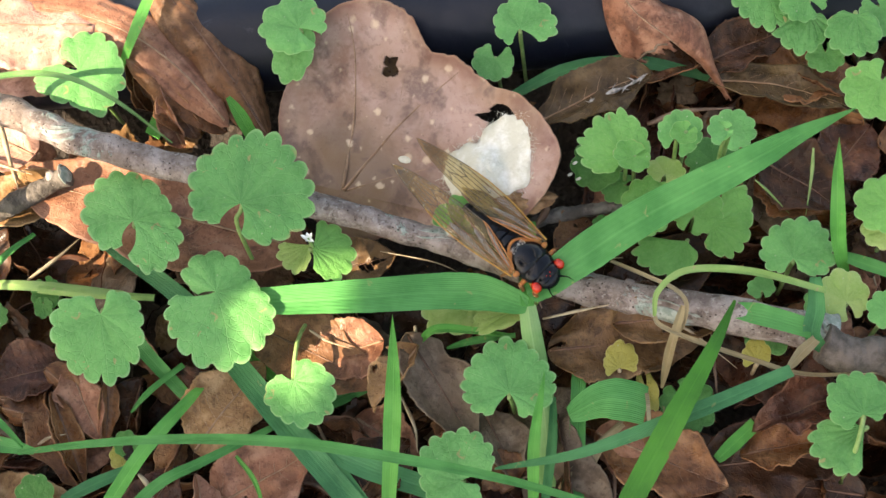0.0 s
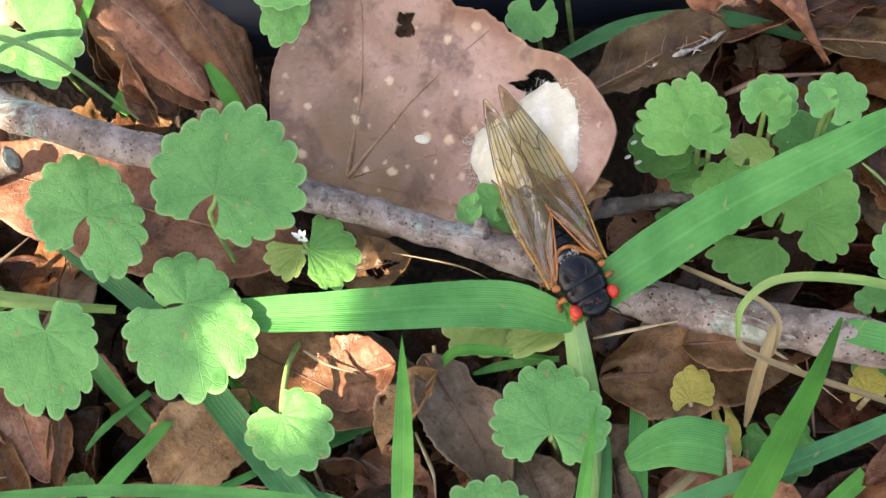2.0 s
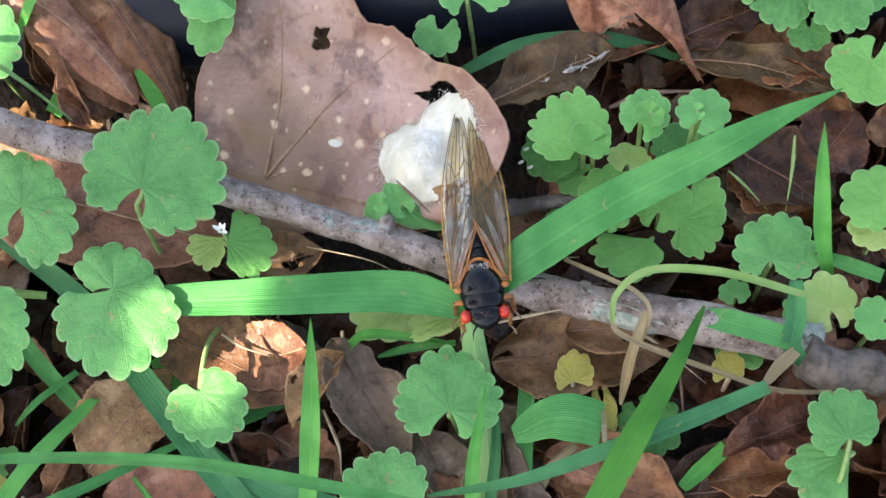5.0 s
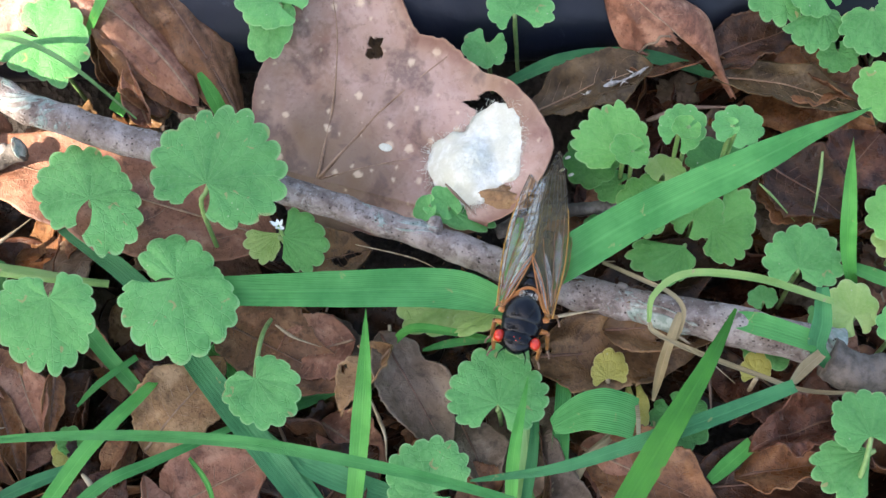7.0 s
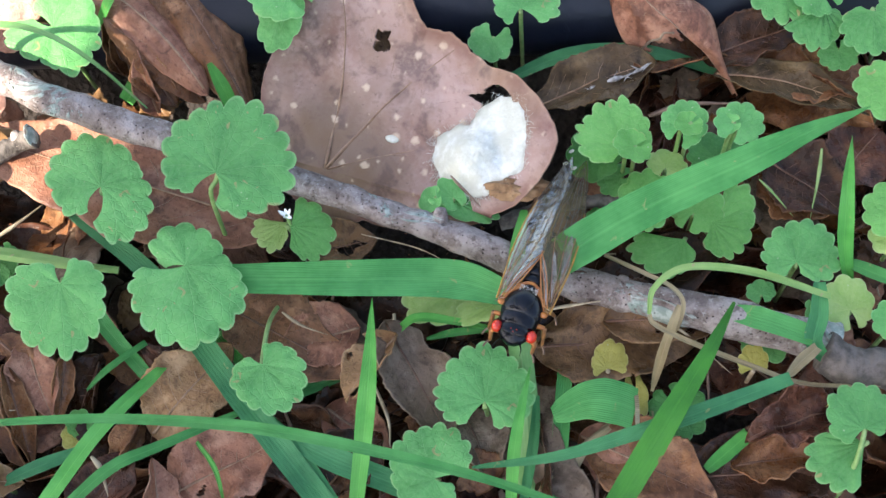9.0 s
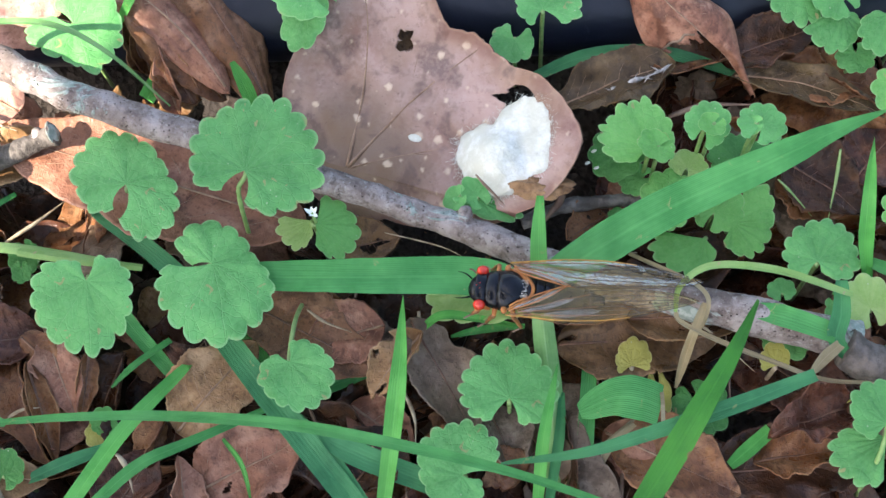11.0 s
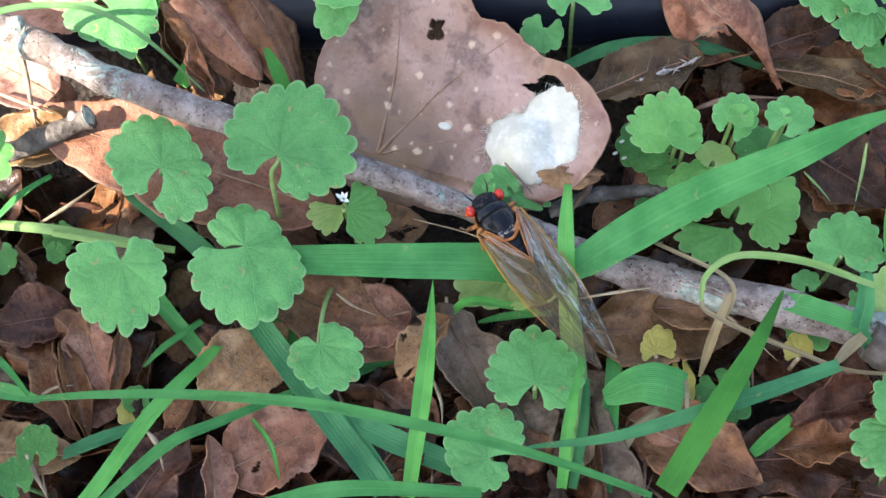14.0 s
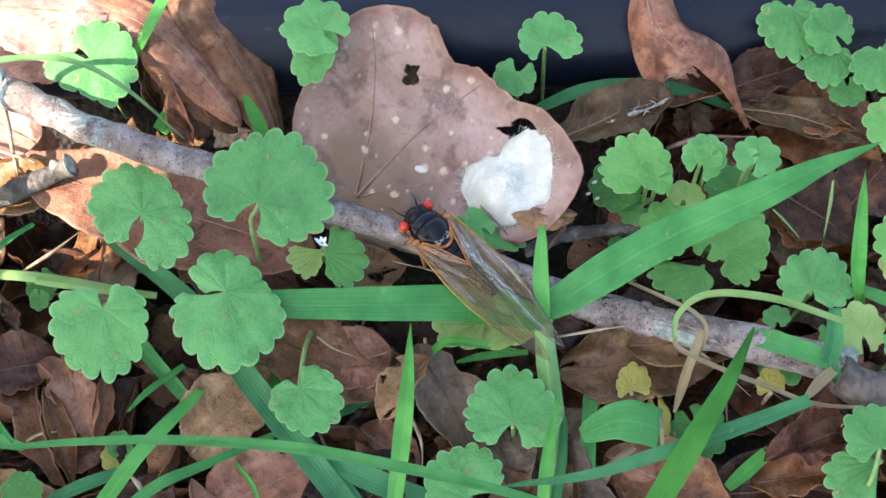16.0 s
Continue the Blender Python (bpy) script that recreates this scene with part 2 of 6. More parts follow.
DEAD = [
    dead_leaf_material("leaf_redbrown", (0.056, 0.020, 0.008), (0.170, 0.070, 0.029), (0.275, 0.138, 0.066), 0.34),
    dead_leaf_material("leaf_tan", (0.115, 0.055, 0.021), (0.25, 0.135, 0.060), (0.37, 0.225, 0.12), 0.42),
    # Leaf brown darkened further: the shade of litter gaps is put into it.
    dead_leaf_material("leaf_shade_brown", (0.012, 0.005, 0.0025), (0.042, 0.016, 0.007), (0.105, 0.046, 0.022), 0.32),
    dead_leaf_material("leaf_pinkish", (0.28, 0.128, 0.090), (0.48, 0.26, 0.195), (0.60, 0.375, 0.30), 0.42),
    dead_leaf_material("leaf_greybrown", (0.070, 0.044, 0.027), (0.150, 0.100, 0.066), (0.235, 0.17, 0.12), 0.46),
    # Purplish brown, also darkened so its colour carries the shade between leaves.
    dead_leaf_material("leaf_shade_purple", (0.022, 0.008, 0.005), (0.070, 0.025, 0.014), (0.150, 0.064, 0.038), 0.30),
]
RED, TAN, DARK, PINK, GREY, PURPLE = DEAD
VEIN_BROWN = plain_material("vein_brown", (0.085, 0.036, 0.019), (0.16, 0.075, 0.042), 500, 0.5)
VEIN_TAN = plain_material("vein_tan", (0.19, 0.105, 0.06), (0.30, 0.185, 0.11), 500, 0.55)
VEIN_WARM = plain_material("vein_warm", (0.17, 0.090, 0.050), (0.27, 0.160, 0.095), 500, 0.5)
BIG_LEAF = mauve_material()
ROSY = dead_leaf_material("leaf_rosy", (0.105, 0.040, 0.023), (0.25, 0.108, 0.064), (0.38, 0.195, 0.125), 0.40)
UMBER = dead_leaf_material("leaf_umber", (0.045, 0.023, 0.010), (0.130, 0.068, 0.029), (0.235, 0.138, 0.068), 0.36)
BROWN = dead_leaf_material("leaf_brown", (0.066, 0.028, 0.013), (0.170, 0.076, 0.036), (0.285, 0.148, 0.080), 0.38)
OLIVE = dead_leaf_material("leaf_olive", (0.032, 0.019, 0.008), (0.078, 0.046, 0.020), (0.135, 0.086, 0.040), 0.36)


def soil_material():
    n = Nodes("soil")
    col = n.mix(n.step(n.noise(90, 6, 0.65), 0.35, 0.65), (0.018, 0.012, 0.009), (0.050, 0.033, 0.023))
    col = n.mix(n.step(n.cells(700), 0.1, 0.3, 0.5, 0.0), col, (0.075, 0.05, 0.036))
    n.set(Base_Color=col, Roughness=0.85)
    n.bump(n.math("ADD", n.noise(300, 6, 0.7), n.math("MULTIPLY", n.cells(600), 0.8)), 0.0015, 0.9)
    return n.m


def bark_material():
    n = Nodes("bark")
    col = n.mix(n.step(n.noise(170, 6, 0.7), 0.35, 0.65), (0.155, 0.118, 0.103), (0.36, 0.305, 0.28))
    col = n.mix(n.step(n.noise(620, 4, 0.65), 0.5, 0.68, 0.0, 0.7), col, (0.075, 0.055, 0.045))
    col = n.mix(n.step(n.noise(900, 3, 0.6), 0.58, 0.68, 0.0, 0.6), col, (0.40, 0.37, 0.34))
    col = n.mix(n.step(n.noise(48, 4, 0.6), 0.54, 0.70, 0.0, 0.6), col, (0.13, 0.09, 0.07))
    lichen = n.step(n.noise(62, 5, 0.72, None, 0.8), 0.585, 0.63)
    patch = n.mix(n.step(n.noise(700, 4), 0.4, 0.6), (0.22, 0.285, 0.245), (0.38, 0.43, 0.385))
    col = n.mix(n.math("MULTIPLY", lichen, 0.85), col, patch)
    pits = n.step(n.cells(1150), 0.12, 0.25, 1.0, 0.0)
    pits = n.math("MULTIPLY", pits, n.step(n.noise(330, 3), 0.48, 0.56))
    col = n.mix(n.math("MULTIPLY", pits, 0.95), col, (0.02, 0.015, 0.012))
    n.set(Base_Color=col, Roughness=0.9, Specular_IOR_Level=0.15)
    h = n.math("ADD", n.noise(600, 6, 0.75), n.math("MULTIPLY", lichen, 0.35))
    n.bump(n.math("SUBTRACT", h, n.math("MULTIPLY", pits, 0.6)), 0.0008, 0.9)
    return n.m


def hose_material():
    n = Nodes("black_plastic")
    scuff = n.step(n.noise(90, 6, 0.7, None, 1.5), 0.60, 0.72)
    col = n.mix(n.math("MULTIPLY", scuff, 0.45), (0.006, 0.0085, 0.017), (0.05, 0.058, 0.08))
    n.set(Base_Color=col, Roughness=n.step(n.noise(200, 4), 0.3, 0.7, 0.30, 0.52), Specular_IOR_Level=0.30)
    n.bump(n.noise(350, 5), 0.0003, 0.5)
    return n.m


def silk_material():
    n = Nodes("silk")
    col = n.mix(n.step(n.noise(260, 5, 0.7), 0.4, 0.7), (0.56, 0.54, 0.44), (0.72, 0.71, 0.65))
    col = n.mix(n.step(n.noise(500, 3, 0.6), 0.68, 0.76, 0.0, 0.5), col, (0.42, 0.38, 0.27))
    n.set(Base_Color=col, Roughness=0.9, Specular_IOR_Level=0.15)
    n.bump(n.math("ADD", n.noise(900, 6, 0.75, None, 2.0), n.noise(200, 3)), 0.0004, 0.7)
    return n.m


def wing_material():
    n = Nodes("wing_membrane")
    clear = n.node("BsdfTransparent", Color=(0.76, 0.66, 0.45, 1))
    gloss = n.node("BsdfGlossy", Color=(0.95, 0.95, 0.95, 1), Roughness=0.24)
    wave = n.node("Bump", Strength=0.9, Distance=0.0006, Height=n.noise(620, 3))
    n.put(gloss, "Normal", wave.outputs[0])
    amber = n.node("BsdfDiffuse", Color=(0.46, 0.34, 0.14, 1))
    fr = n.node("Fresnel", IOR=1.55)
    n.put(fr, "Normal", wave.outputs[0])
    first = n.node("MixShader", Fac=0.11)
    n.put(first, "i1", clear.outputs[0]), n.put(first, "i2", amber.outputs[0])
    last = n.node("MixShader", Fac=n.math("ADD", n.math("MULTIPLY", fr.outputs[0], 0.26), 0.008))
    n.put(last, "i1", first.outputs[0]), n.put(last, "i2", gloss.outputs[0])
    n.put(n.t.nodes["Material Output"], "Surface", last.outputs[0])
    return n.m


SOIL, BARK, HOSE, SILK, WING = soil_material(), bark_material(), hose_material(), silk_material(), wing_material()
BLACK = plain_material("cicada_black", (0.0020, 0.0024, 0.0040), (0.005, 0.0058, 0.0095), 420, 0.15, 0.00016, Specular_IOR_Level=0.24)
ORANGE = plain_material("cicada_orange", (0.26, 0.075, 0.014), (0.42, 0.150, 0.028), 700, 0.4, 0.0001)
AMBER = plain_material("wing_vein_amber", (0.13, 0.05, 0.015), (0.25, 0.10, 0.03), 700, 0.4, 0.00005)
GOLD = plain_material("wing_edge_gold", (0.30, 0.13, 0.016), (0.46, 0.235, 0.035), 700, 0.4, 0.00005)
VEIN_DARK = plain_material("wing_vein_dark", (0.018, 0.012, 0.009), (0.045, 0.028, 0.018), 700, 0.4, 0.00005)
EYE = plain_material("eye_red", (0.40, 0.016, 0.008), (0.52, 0.032, 0.014), 900, 0.16, 0.00002)
HAIR = plain_material("pale_hair", (0.45, 0.42, 0.38), (0.6, 0.57, 0.5), 900, 0.6, 0.00002)
# Pale grey: the silvery reflection of the ribbed cells is put into it.
RIB = plain_material("wing_rib", (0.26, 0.26, 0.26), (0.42, 0.42, 0.43), 900, 0.22, 0.00002)
MOULD = plain_material("pale_mould", (0.22, 0.20, 0.18), (0.42, 0.40, 0.38), 900, 0.9, 0.0003)
PETAL = plain_material("petal_white", (0.74, 0.72, 0.68), (0.84, 0.83, 0.80), 500, 0.6, 0.0001)
TWIG_DRY = plain_material("dry_straw", (0.24, 0.17, 0.10), (0.42, 0.33, 0.22), 400, 0.65)
BARK_MID = plain_material("bark_grey", (0.075, 0.062, 0.054), (0.20, 0.175, 0.155), 330, 0.9, 0.0008)
BARK_DARK = plain_material("bark_dark", (0.038, 0.030, 0.024), (0.115, 0.095, 0.080), 330, 0.9, 0.0008)
FUNGUS = plain_material("pale_crust", (0.17, 0.25, 0.22), (0.30, 0.39, 0.355), 700, 0.9, 0.0006)

# ---- builders ----


def link(name, bm, material, smooth=True):
    me = bpy.data.meshes.new(name)
    if smooth:
        for f in bm.faces:
            f.smooth = True
    bm.to_mesh(me)
    bm.free()
    me.materials.append(material)
    return new(name, me)


def part(name, bm, material, parent, label=""):
    ob = link(name, bm, material)
    ob.parent = parent
    return tagged(ob, label)


def thing(name, m, label, category, group="", kind=""):
    ob = new(name)
    ob.matrix_world = m
    ob.empty_display_size = 0.005
    return tagged(ob, label, category, group, kind)


def frame_between(a, b, roll=0.0):
    """A pose at a whose y points to b and whose z points up, leaning by roll degrees."""
    a, b = Vector(a), Vector(b)
    y = (b - a).normalized()
    x = y.cross(Vector((0, 0, 1))).normalized()
    z = x.cross(y)
    m = Matrix((x, y, z)).transposed().to_4x4()
    return Matrix.Translation(a) @ m @ pose(0, 0, 0, 0, roll, 0)


def sheet(nu, nv, surface, keep=None, closed=False):
    """A grid over u, v in 0..1 with its uv coordinates."""
    bm = bmesh.new()
    grid = [[bm.verts.new(surface(i / nu, j / nv)) for j in range(nv + 1)] for i in range(nu if closed else nu + 1)]
    layer = bm.loops.layers.uv.new("uv")
    for i in range(nu):
        for j in range(nv):
            if keep and not keep((i + 0.5) / nu, (j + 0.5) / nv):
                continue
            k = (i + 1) % len(grid)
            f = bm.faces.new((grid[i][j], grid[k][j], grid[k][j + 1], grid[i][j + 1]))
            for loop, (a, b) in zip(f.loops, ((i, j), (i + 1, j), (i + 1, j + 1), (i, j + 1))):
                loop[layer].uv = (a / nu, b / nv)
    loose = [v for v in bm.verts if not v.link_faces]
    bmesh.ops.delete(bm, geom=loose, context="VERTS")
    return bm


def glide(points, t):
    """A smooth line through the points, t in 0..1."""
    pts = [Vector(p) for p in points]
    n = len(pts) - 1
    s = min(max(t, 0), 1) * n
    i = min(int(s), n - 1)
    f = s - i
    p1, p2 = pts[i], pts[i + 1]
    p0 = pts[i - 1] if i else p1 * 2 - p2
    p3 = pts[i + 2] if i + 2 <= n else p2 * 2 - p1
    return 0.5 * (2 * p1 + (p2 - p0) * f + (2 * p0 - 5 * p1 + 4 * p2 - p3) * f * f + (3 * p1 - p0 - 3 * p2 + p3) * f ** 3)


def tube(points, radius, steps=16, sides=8, rough=0.0, scale=300, bm=None):
    """A round rod along a smooth line; radius is a number or a function of 0..1."""
    bm = bm or bmesh.new()
    rings = []
    for i in range(steps + 1):
        t = i / steps
        p = glide(points, t)
        way = (glide(points, min(t + 0.01, 1)) - glide(points, max(t - 0.01, 0))).normalized()
        side = way.cross(Vector((0.13, 0.21, 1))).normalized()
        up = side.cross(way)
        r = radius(t) if callable(radius) else radius
        ring = []
        for k in range(sides):
            a = 2 * math.pi * k / sides
            d = side * math.cos(a) + up * math.sin(a)
            q = p + d * r
            if rough:
                q += d * r * rough * noise.noise(q * scale)
            ring.append(bm.verts.new(q))
        rings.append(ring)
    for a, b in zip(rings, rings[1:]):
        for k in range(sides):
            bm.faces.new((a[k], a[(k + 1) % sides], b[(k + 1) % sides], b[k]))
    bm.faces.new(rings[0][::-1]), bm.faces.new(rings[-1])
    return bm


def loft(rows, sides=20, wobble=0.0):
    """A body along y from rows of (y, half width, half height, z)."""
    bm = bmesh.new()
    rings = []
    for y, w, h, z in rows:
        rings.append([bm.verts.new((w * math.cos(2 * math.pi * k / sides), y, z + h * math.sin(2 * math.pi * k / sides))) for k in range(sides)])
    for a, b in zip(rings, rings[1:]):
        for k in range(sides):
            bm.faces.new((a[k], a[(k + 1) % sides], b[(k + 1) % sides], b[k]))
    bm.faces.new(rings[0]), bm.faces.new(rings[-1][::-1])
    bmesh.ops.recalc_face_normals(bm, faces=bm.faces)
    return bm


def ball(r, sx=1.0, sy=1.0, sz=1.0, at=(0, 0, 0), u=16, v=10):
    bm = bmesh.new()
    bmesh.ops.create_uvsphere(bm, u_segments=u, v_segments=v, radius=r)
    for w in bm.verts:
        w.co = Vector((w.co.x * sx, w.co.y * sy, w.co.z * sz)) + Vector(at)
    return bm


def thicken(ob, depth):
    s = ob.modifiers.new("thickness", "SOLIDIFY")
    s.thickness, s.offset = depth, 0
    return ob


# ---- ground, hose ----
def ground():
    def surface(u, v):
        # fine in the middle, coarse toward the horizon
        x, y = ((2 * a - 1) for a in (u, v))
        x, y = (math.copysign(0.16 * abs(a) + 40 * abs(a) ** 14, a) for a in (x, y))
        near = 1 / (1 + 4 * (x * x + y * y))
        z = 0.006 * noise.noise(Vector((x * 22, y * 22, 0))) + 0.003 * noise.noise(Vector((x * 80, y * 80, 3)))
        bank = min(max((y - 0.03) / 0.02, 0), 1)
        return (x, y, -0.022 + 0.012 * bank * bank * (3 - 2 * bank) + z * near)

    tagged(link("ground", sheet(150, 150, surface), SOIL), "dark crumbly woodland soil under the leaf litter", "ground", kind="structure")


ground()


def hose():
    r, n = 0.0125, 40
    h = thing("drain_pipe", pose(0.01, 0.0550, 0.0030, 0, 0, -1.0), "black scuffed plastic pipe lying along the litter", "pipe")

    def surface(u, v):
        x = -0.45 + 0.9 * v
        rr = r + 0.0003 * noise.noise(Vector((x * 30, math.cos(6.283 * u), math.sin(6.283 * u))))
        return Vector((x, rr * math.cos(2 * math.pi * u) + 0.002 * math.sin(x * 9), rr * math.sin(2 * math.pi * u)))

    part("pipe_wall", sheet(n, 120, surface, closed=True), HOSE, h)
    for x in (-0.45, 0.45):
        part("end_cap", ball(r, 0.15, 0.98, 0.98, (x, 0.002 * math.sin(x * 9), 0), 24, 12), HOSE, h)


hose()


# ---- dead leaves ----
def dead_leaf_parts(parent, length, width, cup, bend, wave, material, seed, torn=0.0, point=0.8, sway=0.0, ridge=0.0):
    """Blade, midrib and side veins of a fallen leaf that lies along y."""
    def half(v):
        return 0.5 * width * max(math.sin(math.pi * min(max(v, 0.0), 1.0) ** point), 0.0) ** 0.75

    def surface(u, v, lift=0.0):
        s = 2 * u - 1
        w = half(v) * (1 + 0.30 * noise.noise(Vector((v * 5, seed, 7 * (s > 0)))) + 0.07 * noise.noise(Vector((v * 14, seed, 7 * (s > 0)))) + 0.07 * noise.noise(Vector((v * 45, seed, 7 * (s > 0)))))
        q = Vector((s * w, v * length, seed * 0.37))
        z = cup * abs(s) ** 1.6 * half(v) + bend * length * (0.25 - (v - 0.5) ** 2) * 4
        z += wave * 1.3 * (0.5 - abs(noise.noise(Vector((q.x * 130, q.y * 90, seed + 4)))) * 2) * (0.3 + abs(s)) + wave * noise.noise(Vector((q.x * 110, q.y * 110, seed))) + 0.35 * wave * noise.noise(Vector((q.x * 300, q.y * 300, seed)))
        z += 0.6 * ridge * half(v) * math.sin(11 * math.pi * u + 2 * noise.noise(Vector((v * 4, u * 3, seed)))) * (0.6 + 0.4 * noise.noise(Vector((v * 7, u * 9, seed))))
        # margins roll over where the leaf has dried
        roll = max(abs(s) - 0.7, 0) * cup * half(v) * 0.8 * noise.noise(Vector((v * 6, seed, 5 * (s > 0))))
        return Vector((s * w * (1 - 0.12 * abs(cup) * abs(s)) + sway * length * 4 * v * (1 - v), q.y, z + roll + lift))

    keep = None
    if torn:
        def keep(u, v):
            return noise.noise(Vector((u * 4.5, v * 6, seed * 3.1))) > -0.62 + torn
    blade = part("blade", sheet(28, 56, surface, keep), material, parent)
    thicken(blade, 0.00022)
    part("midrib", tube([surface(0.5, 0.02 + 0.95 * i / 7, 0.00012) for i in range(8)],
                        lambda t: 0.00025 * (1.15 - t), 18, 6), VEIN_TAN if material in (TAN, PINK, OLIVE, ROSY) else VEIN_BROWN, parent)
    bm = bmesh.new()
    for k in range(6):
        for sgn in (-1, 1):
            v0 = 0.12 + 0.125 * k + 0.02 * sgn + 0.05 * noise.noise(Vector((k * 1.7, sgn, seed)))
            reach = 0.40 + 0.08 * noise.noise(Vector((k * 2.3, sgn * 3, seed)))
            pts = [surface(0.5 + sgn * reach * i / 4, min(v0 + 0.19 * (i / 4) ** 1.5, 0.97), 0.00008) for i in range(5)]
            tube(pts, lambda t: 0.00006 * (1.2 - t), 6, 4, bm=bm)
    part("vein_net", bm, VEIN_TAN if material in (TAN, PINK, OLIVE, ROSY) else VEIN_BROWN, parent)


LABELS = {
    "leaf_redbrown": "reddish brown fallen leaf with a dry curled margin", "leaf_tan": "light tan fallen leaf lying in the litter",
    "leaf_shade_brown": "dark brown decaying fallen leaf", "leaf_pinkish": "pinkish brown dry fallen leaf",
    "leaf_greybrown": "grey brown weathered fallen leaf", "leaf_shade_purple": "dark purplish brown fallen leaf",
    "leaf_umber": "umber brown torn fallen leaf in the litter", "leaf_brown": "dull brown fallen leaf with a curled margin", "leaf_rosy": "rosy brown smooth fallen leaf", "leaf_olive": "olive brown leathery fallen leaf",
}
SEED = [0]


def dead_leaf(base, tip, width, material, cup=0.15, bend=0.03, roll=0, wave=0.0012, torn=0.0, point=0.8, sway=0.0, label="", ridge=0.0):
    SEED[0] += 1
    t = thing("dead_leaf", frame_between(base, tip, roll), label or LABELS[material.name], "dead leaf", "leaf litter")
    dead_leaf_parts(t, (Vector(tip) - Vector(base)).length, width, cup, bend, wave, material, SEED[0] * 1.7, torn, point, sway, ridge)
    return t


def litter():
    """The loose layer of smaller leaves under everything: a few built, the rest copied."""
    rnd = random.Random(4)
    protos = []
    # Mostly the two shade-darkened browns, so the gaps below look deep.
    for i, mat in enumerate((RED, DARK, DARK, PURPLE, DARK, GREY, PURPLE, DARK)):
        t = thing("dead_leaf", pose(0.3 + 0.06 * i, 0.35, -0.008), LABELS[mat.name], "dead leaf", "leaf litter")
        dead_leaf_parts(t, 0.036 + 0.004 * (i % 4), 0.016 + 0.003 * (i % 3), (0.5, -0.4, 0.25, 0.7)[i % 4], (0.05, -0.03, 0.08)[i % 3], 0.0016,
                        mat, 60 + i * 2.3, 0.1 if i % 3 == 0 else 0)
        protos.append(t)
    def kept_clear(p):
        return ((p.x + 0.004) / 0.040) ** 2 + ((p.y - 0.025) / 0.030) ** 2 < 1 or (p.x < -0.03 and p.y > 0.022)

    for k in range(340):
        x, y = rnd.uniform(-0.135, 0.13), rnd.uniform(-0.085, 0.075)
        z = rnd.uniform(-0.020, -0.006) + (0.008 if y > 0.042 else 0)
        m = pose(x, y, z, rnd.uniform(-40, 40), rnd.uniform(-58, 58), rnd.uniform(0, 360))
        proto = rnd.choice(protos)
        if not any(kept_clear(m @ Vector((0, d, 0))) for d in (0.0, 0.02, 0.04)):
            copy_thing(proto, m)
    # beyond the near bank: one loose layer
    bm = bmesh.new()
    for k in range(160):
        a, r = rnd.uniform(0, 6.28), rnd.uniform(0.17, 0.5)
        m = pose(r * math.cos(a), r * math.sin(a), -0.014, rnd.uniform(-25, 25), rnd.uniform(-25, 25), rnd.uniform(0, 360))
        rows = [[bm.verts.new(m @ Vector((s * 0.010 * math.sin(math.pi * min(v + 0.03, 1)) ** 0.8, 0.042 * v, 0.004 * abs(s) + 0.002 * math.sin(9 * v + k)))) for s in (-1, 0, 1)] for v in (i / 6 for i in range(7))]
        for p, q in zip(rows, rows[1:]):
            for i in range(2):
                bm.faces.new((p[i], p[i + 1], q[i + 1], q[i]))
    tagged(link("far_litter", bm, PURPLE), "brown leaf litter spread over the ground", "leaf litter", kind="stuff")


litter()

# large fallen leaves, by place
dead_leaf((-0.0377, 0.0282, 0.0060), (-0.0667, 0.0690, 0.0190), 0.0150, BROWN, -0.5, 0.06, 8, 0.0009, 0, 0.8, 0.03, ridge=0.07)
dead_leaf((-0.0456, 0.0302, 0.0090), (-0.1052, 0.0574, 0.0190), 0.0140, ROSY, -0.35, 0.05, -6, 0.0006, 0, 0.8, 0.16, ridge=0.045)
dead_leaf((-0.0735, 0.0487, 0.0100), (-0.1060, 0.0557, 0.0120), 0.0120, PINK, 0.35, 0.05, 0)
dead_leaf((-0.0644, 0.0381, 0.0030), (-0.0664, 0.0494, 0.0100), 0.0070, RED, 0.7, 0.03, 12)
dead_leaf((-0.0541, 0.0305, 0.0040), (-0.0610, 0.0440, 0.0100), 0.0080, RED, 0.9, 0.05, -15)
dead_leaf((-0.0290, 0.0020, 0.0060), (-0.0954, 0.0230, 0.0070), 0.0260, ROSY, 0.12, 0.02, 4, 0.0008)
dead_leaf((-0.0897, 0.0279, 0.0070), (-0.1103, 0.0387, 0.0090), 0.018, PINK, 0.3, 0.05, 0)
dead_leaf((-0.1050, 0.0149, 0.0050), (-0.0783, 0.0218, 0.0050), 0.012, TAN, 0.4, 0.05, 10)


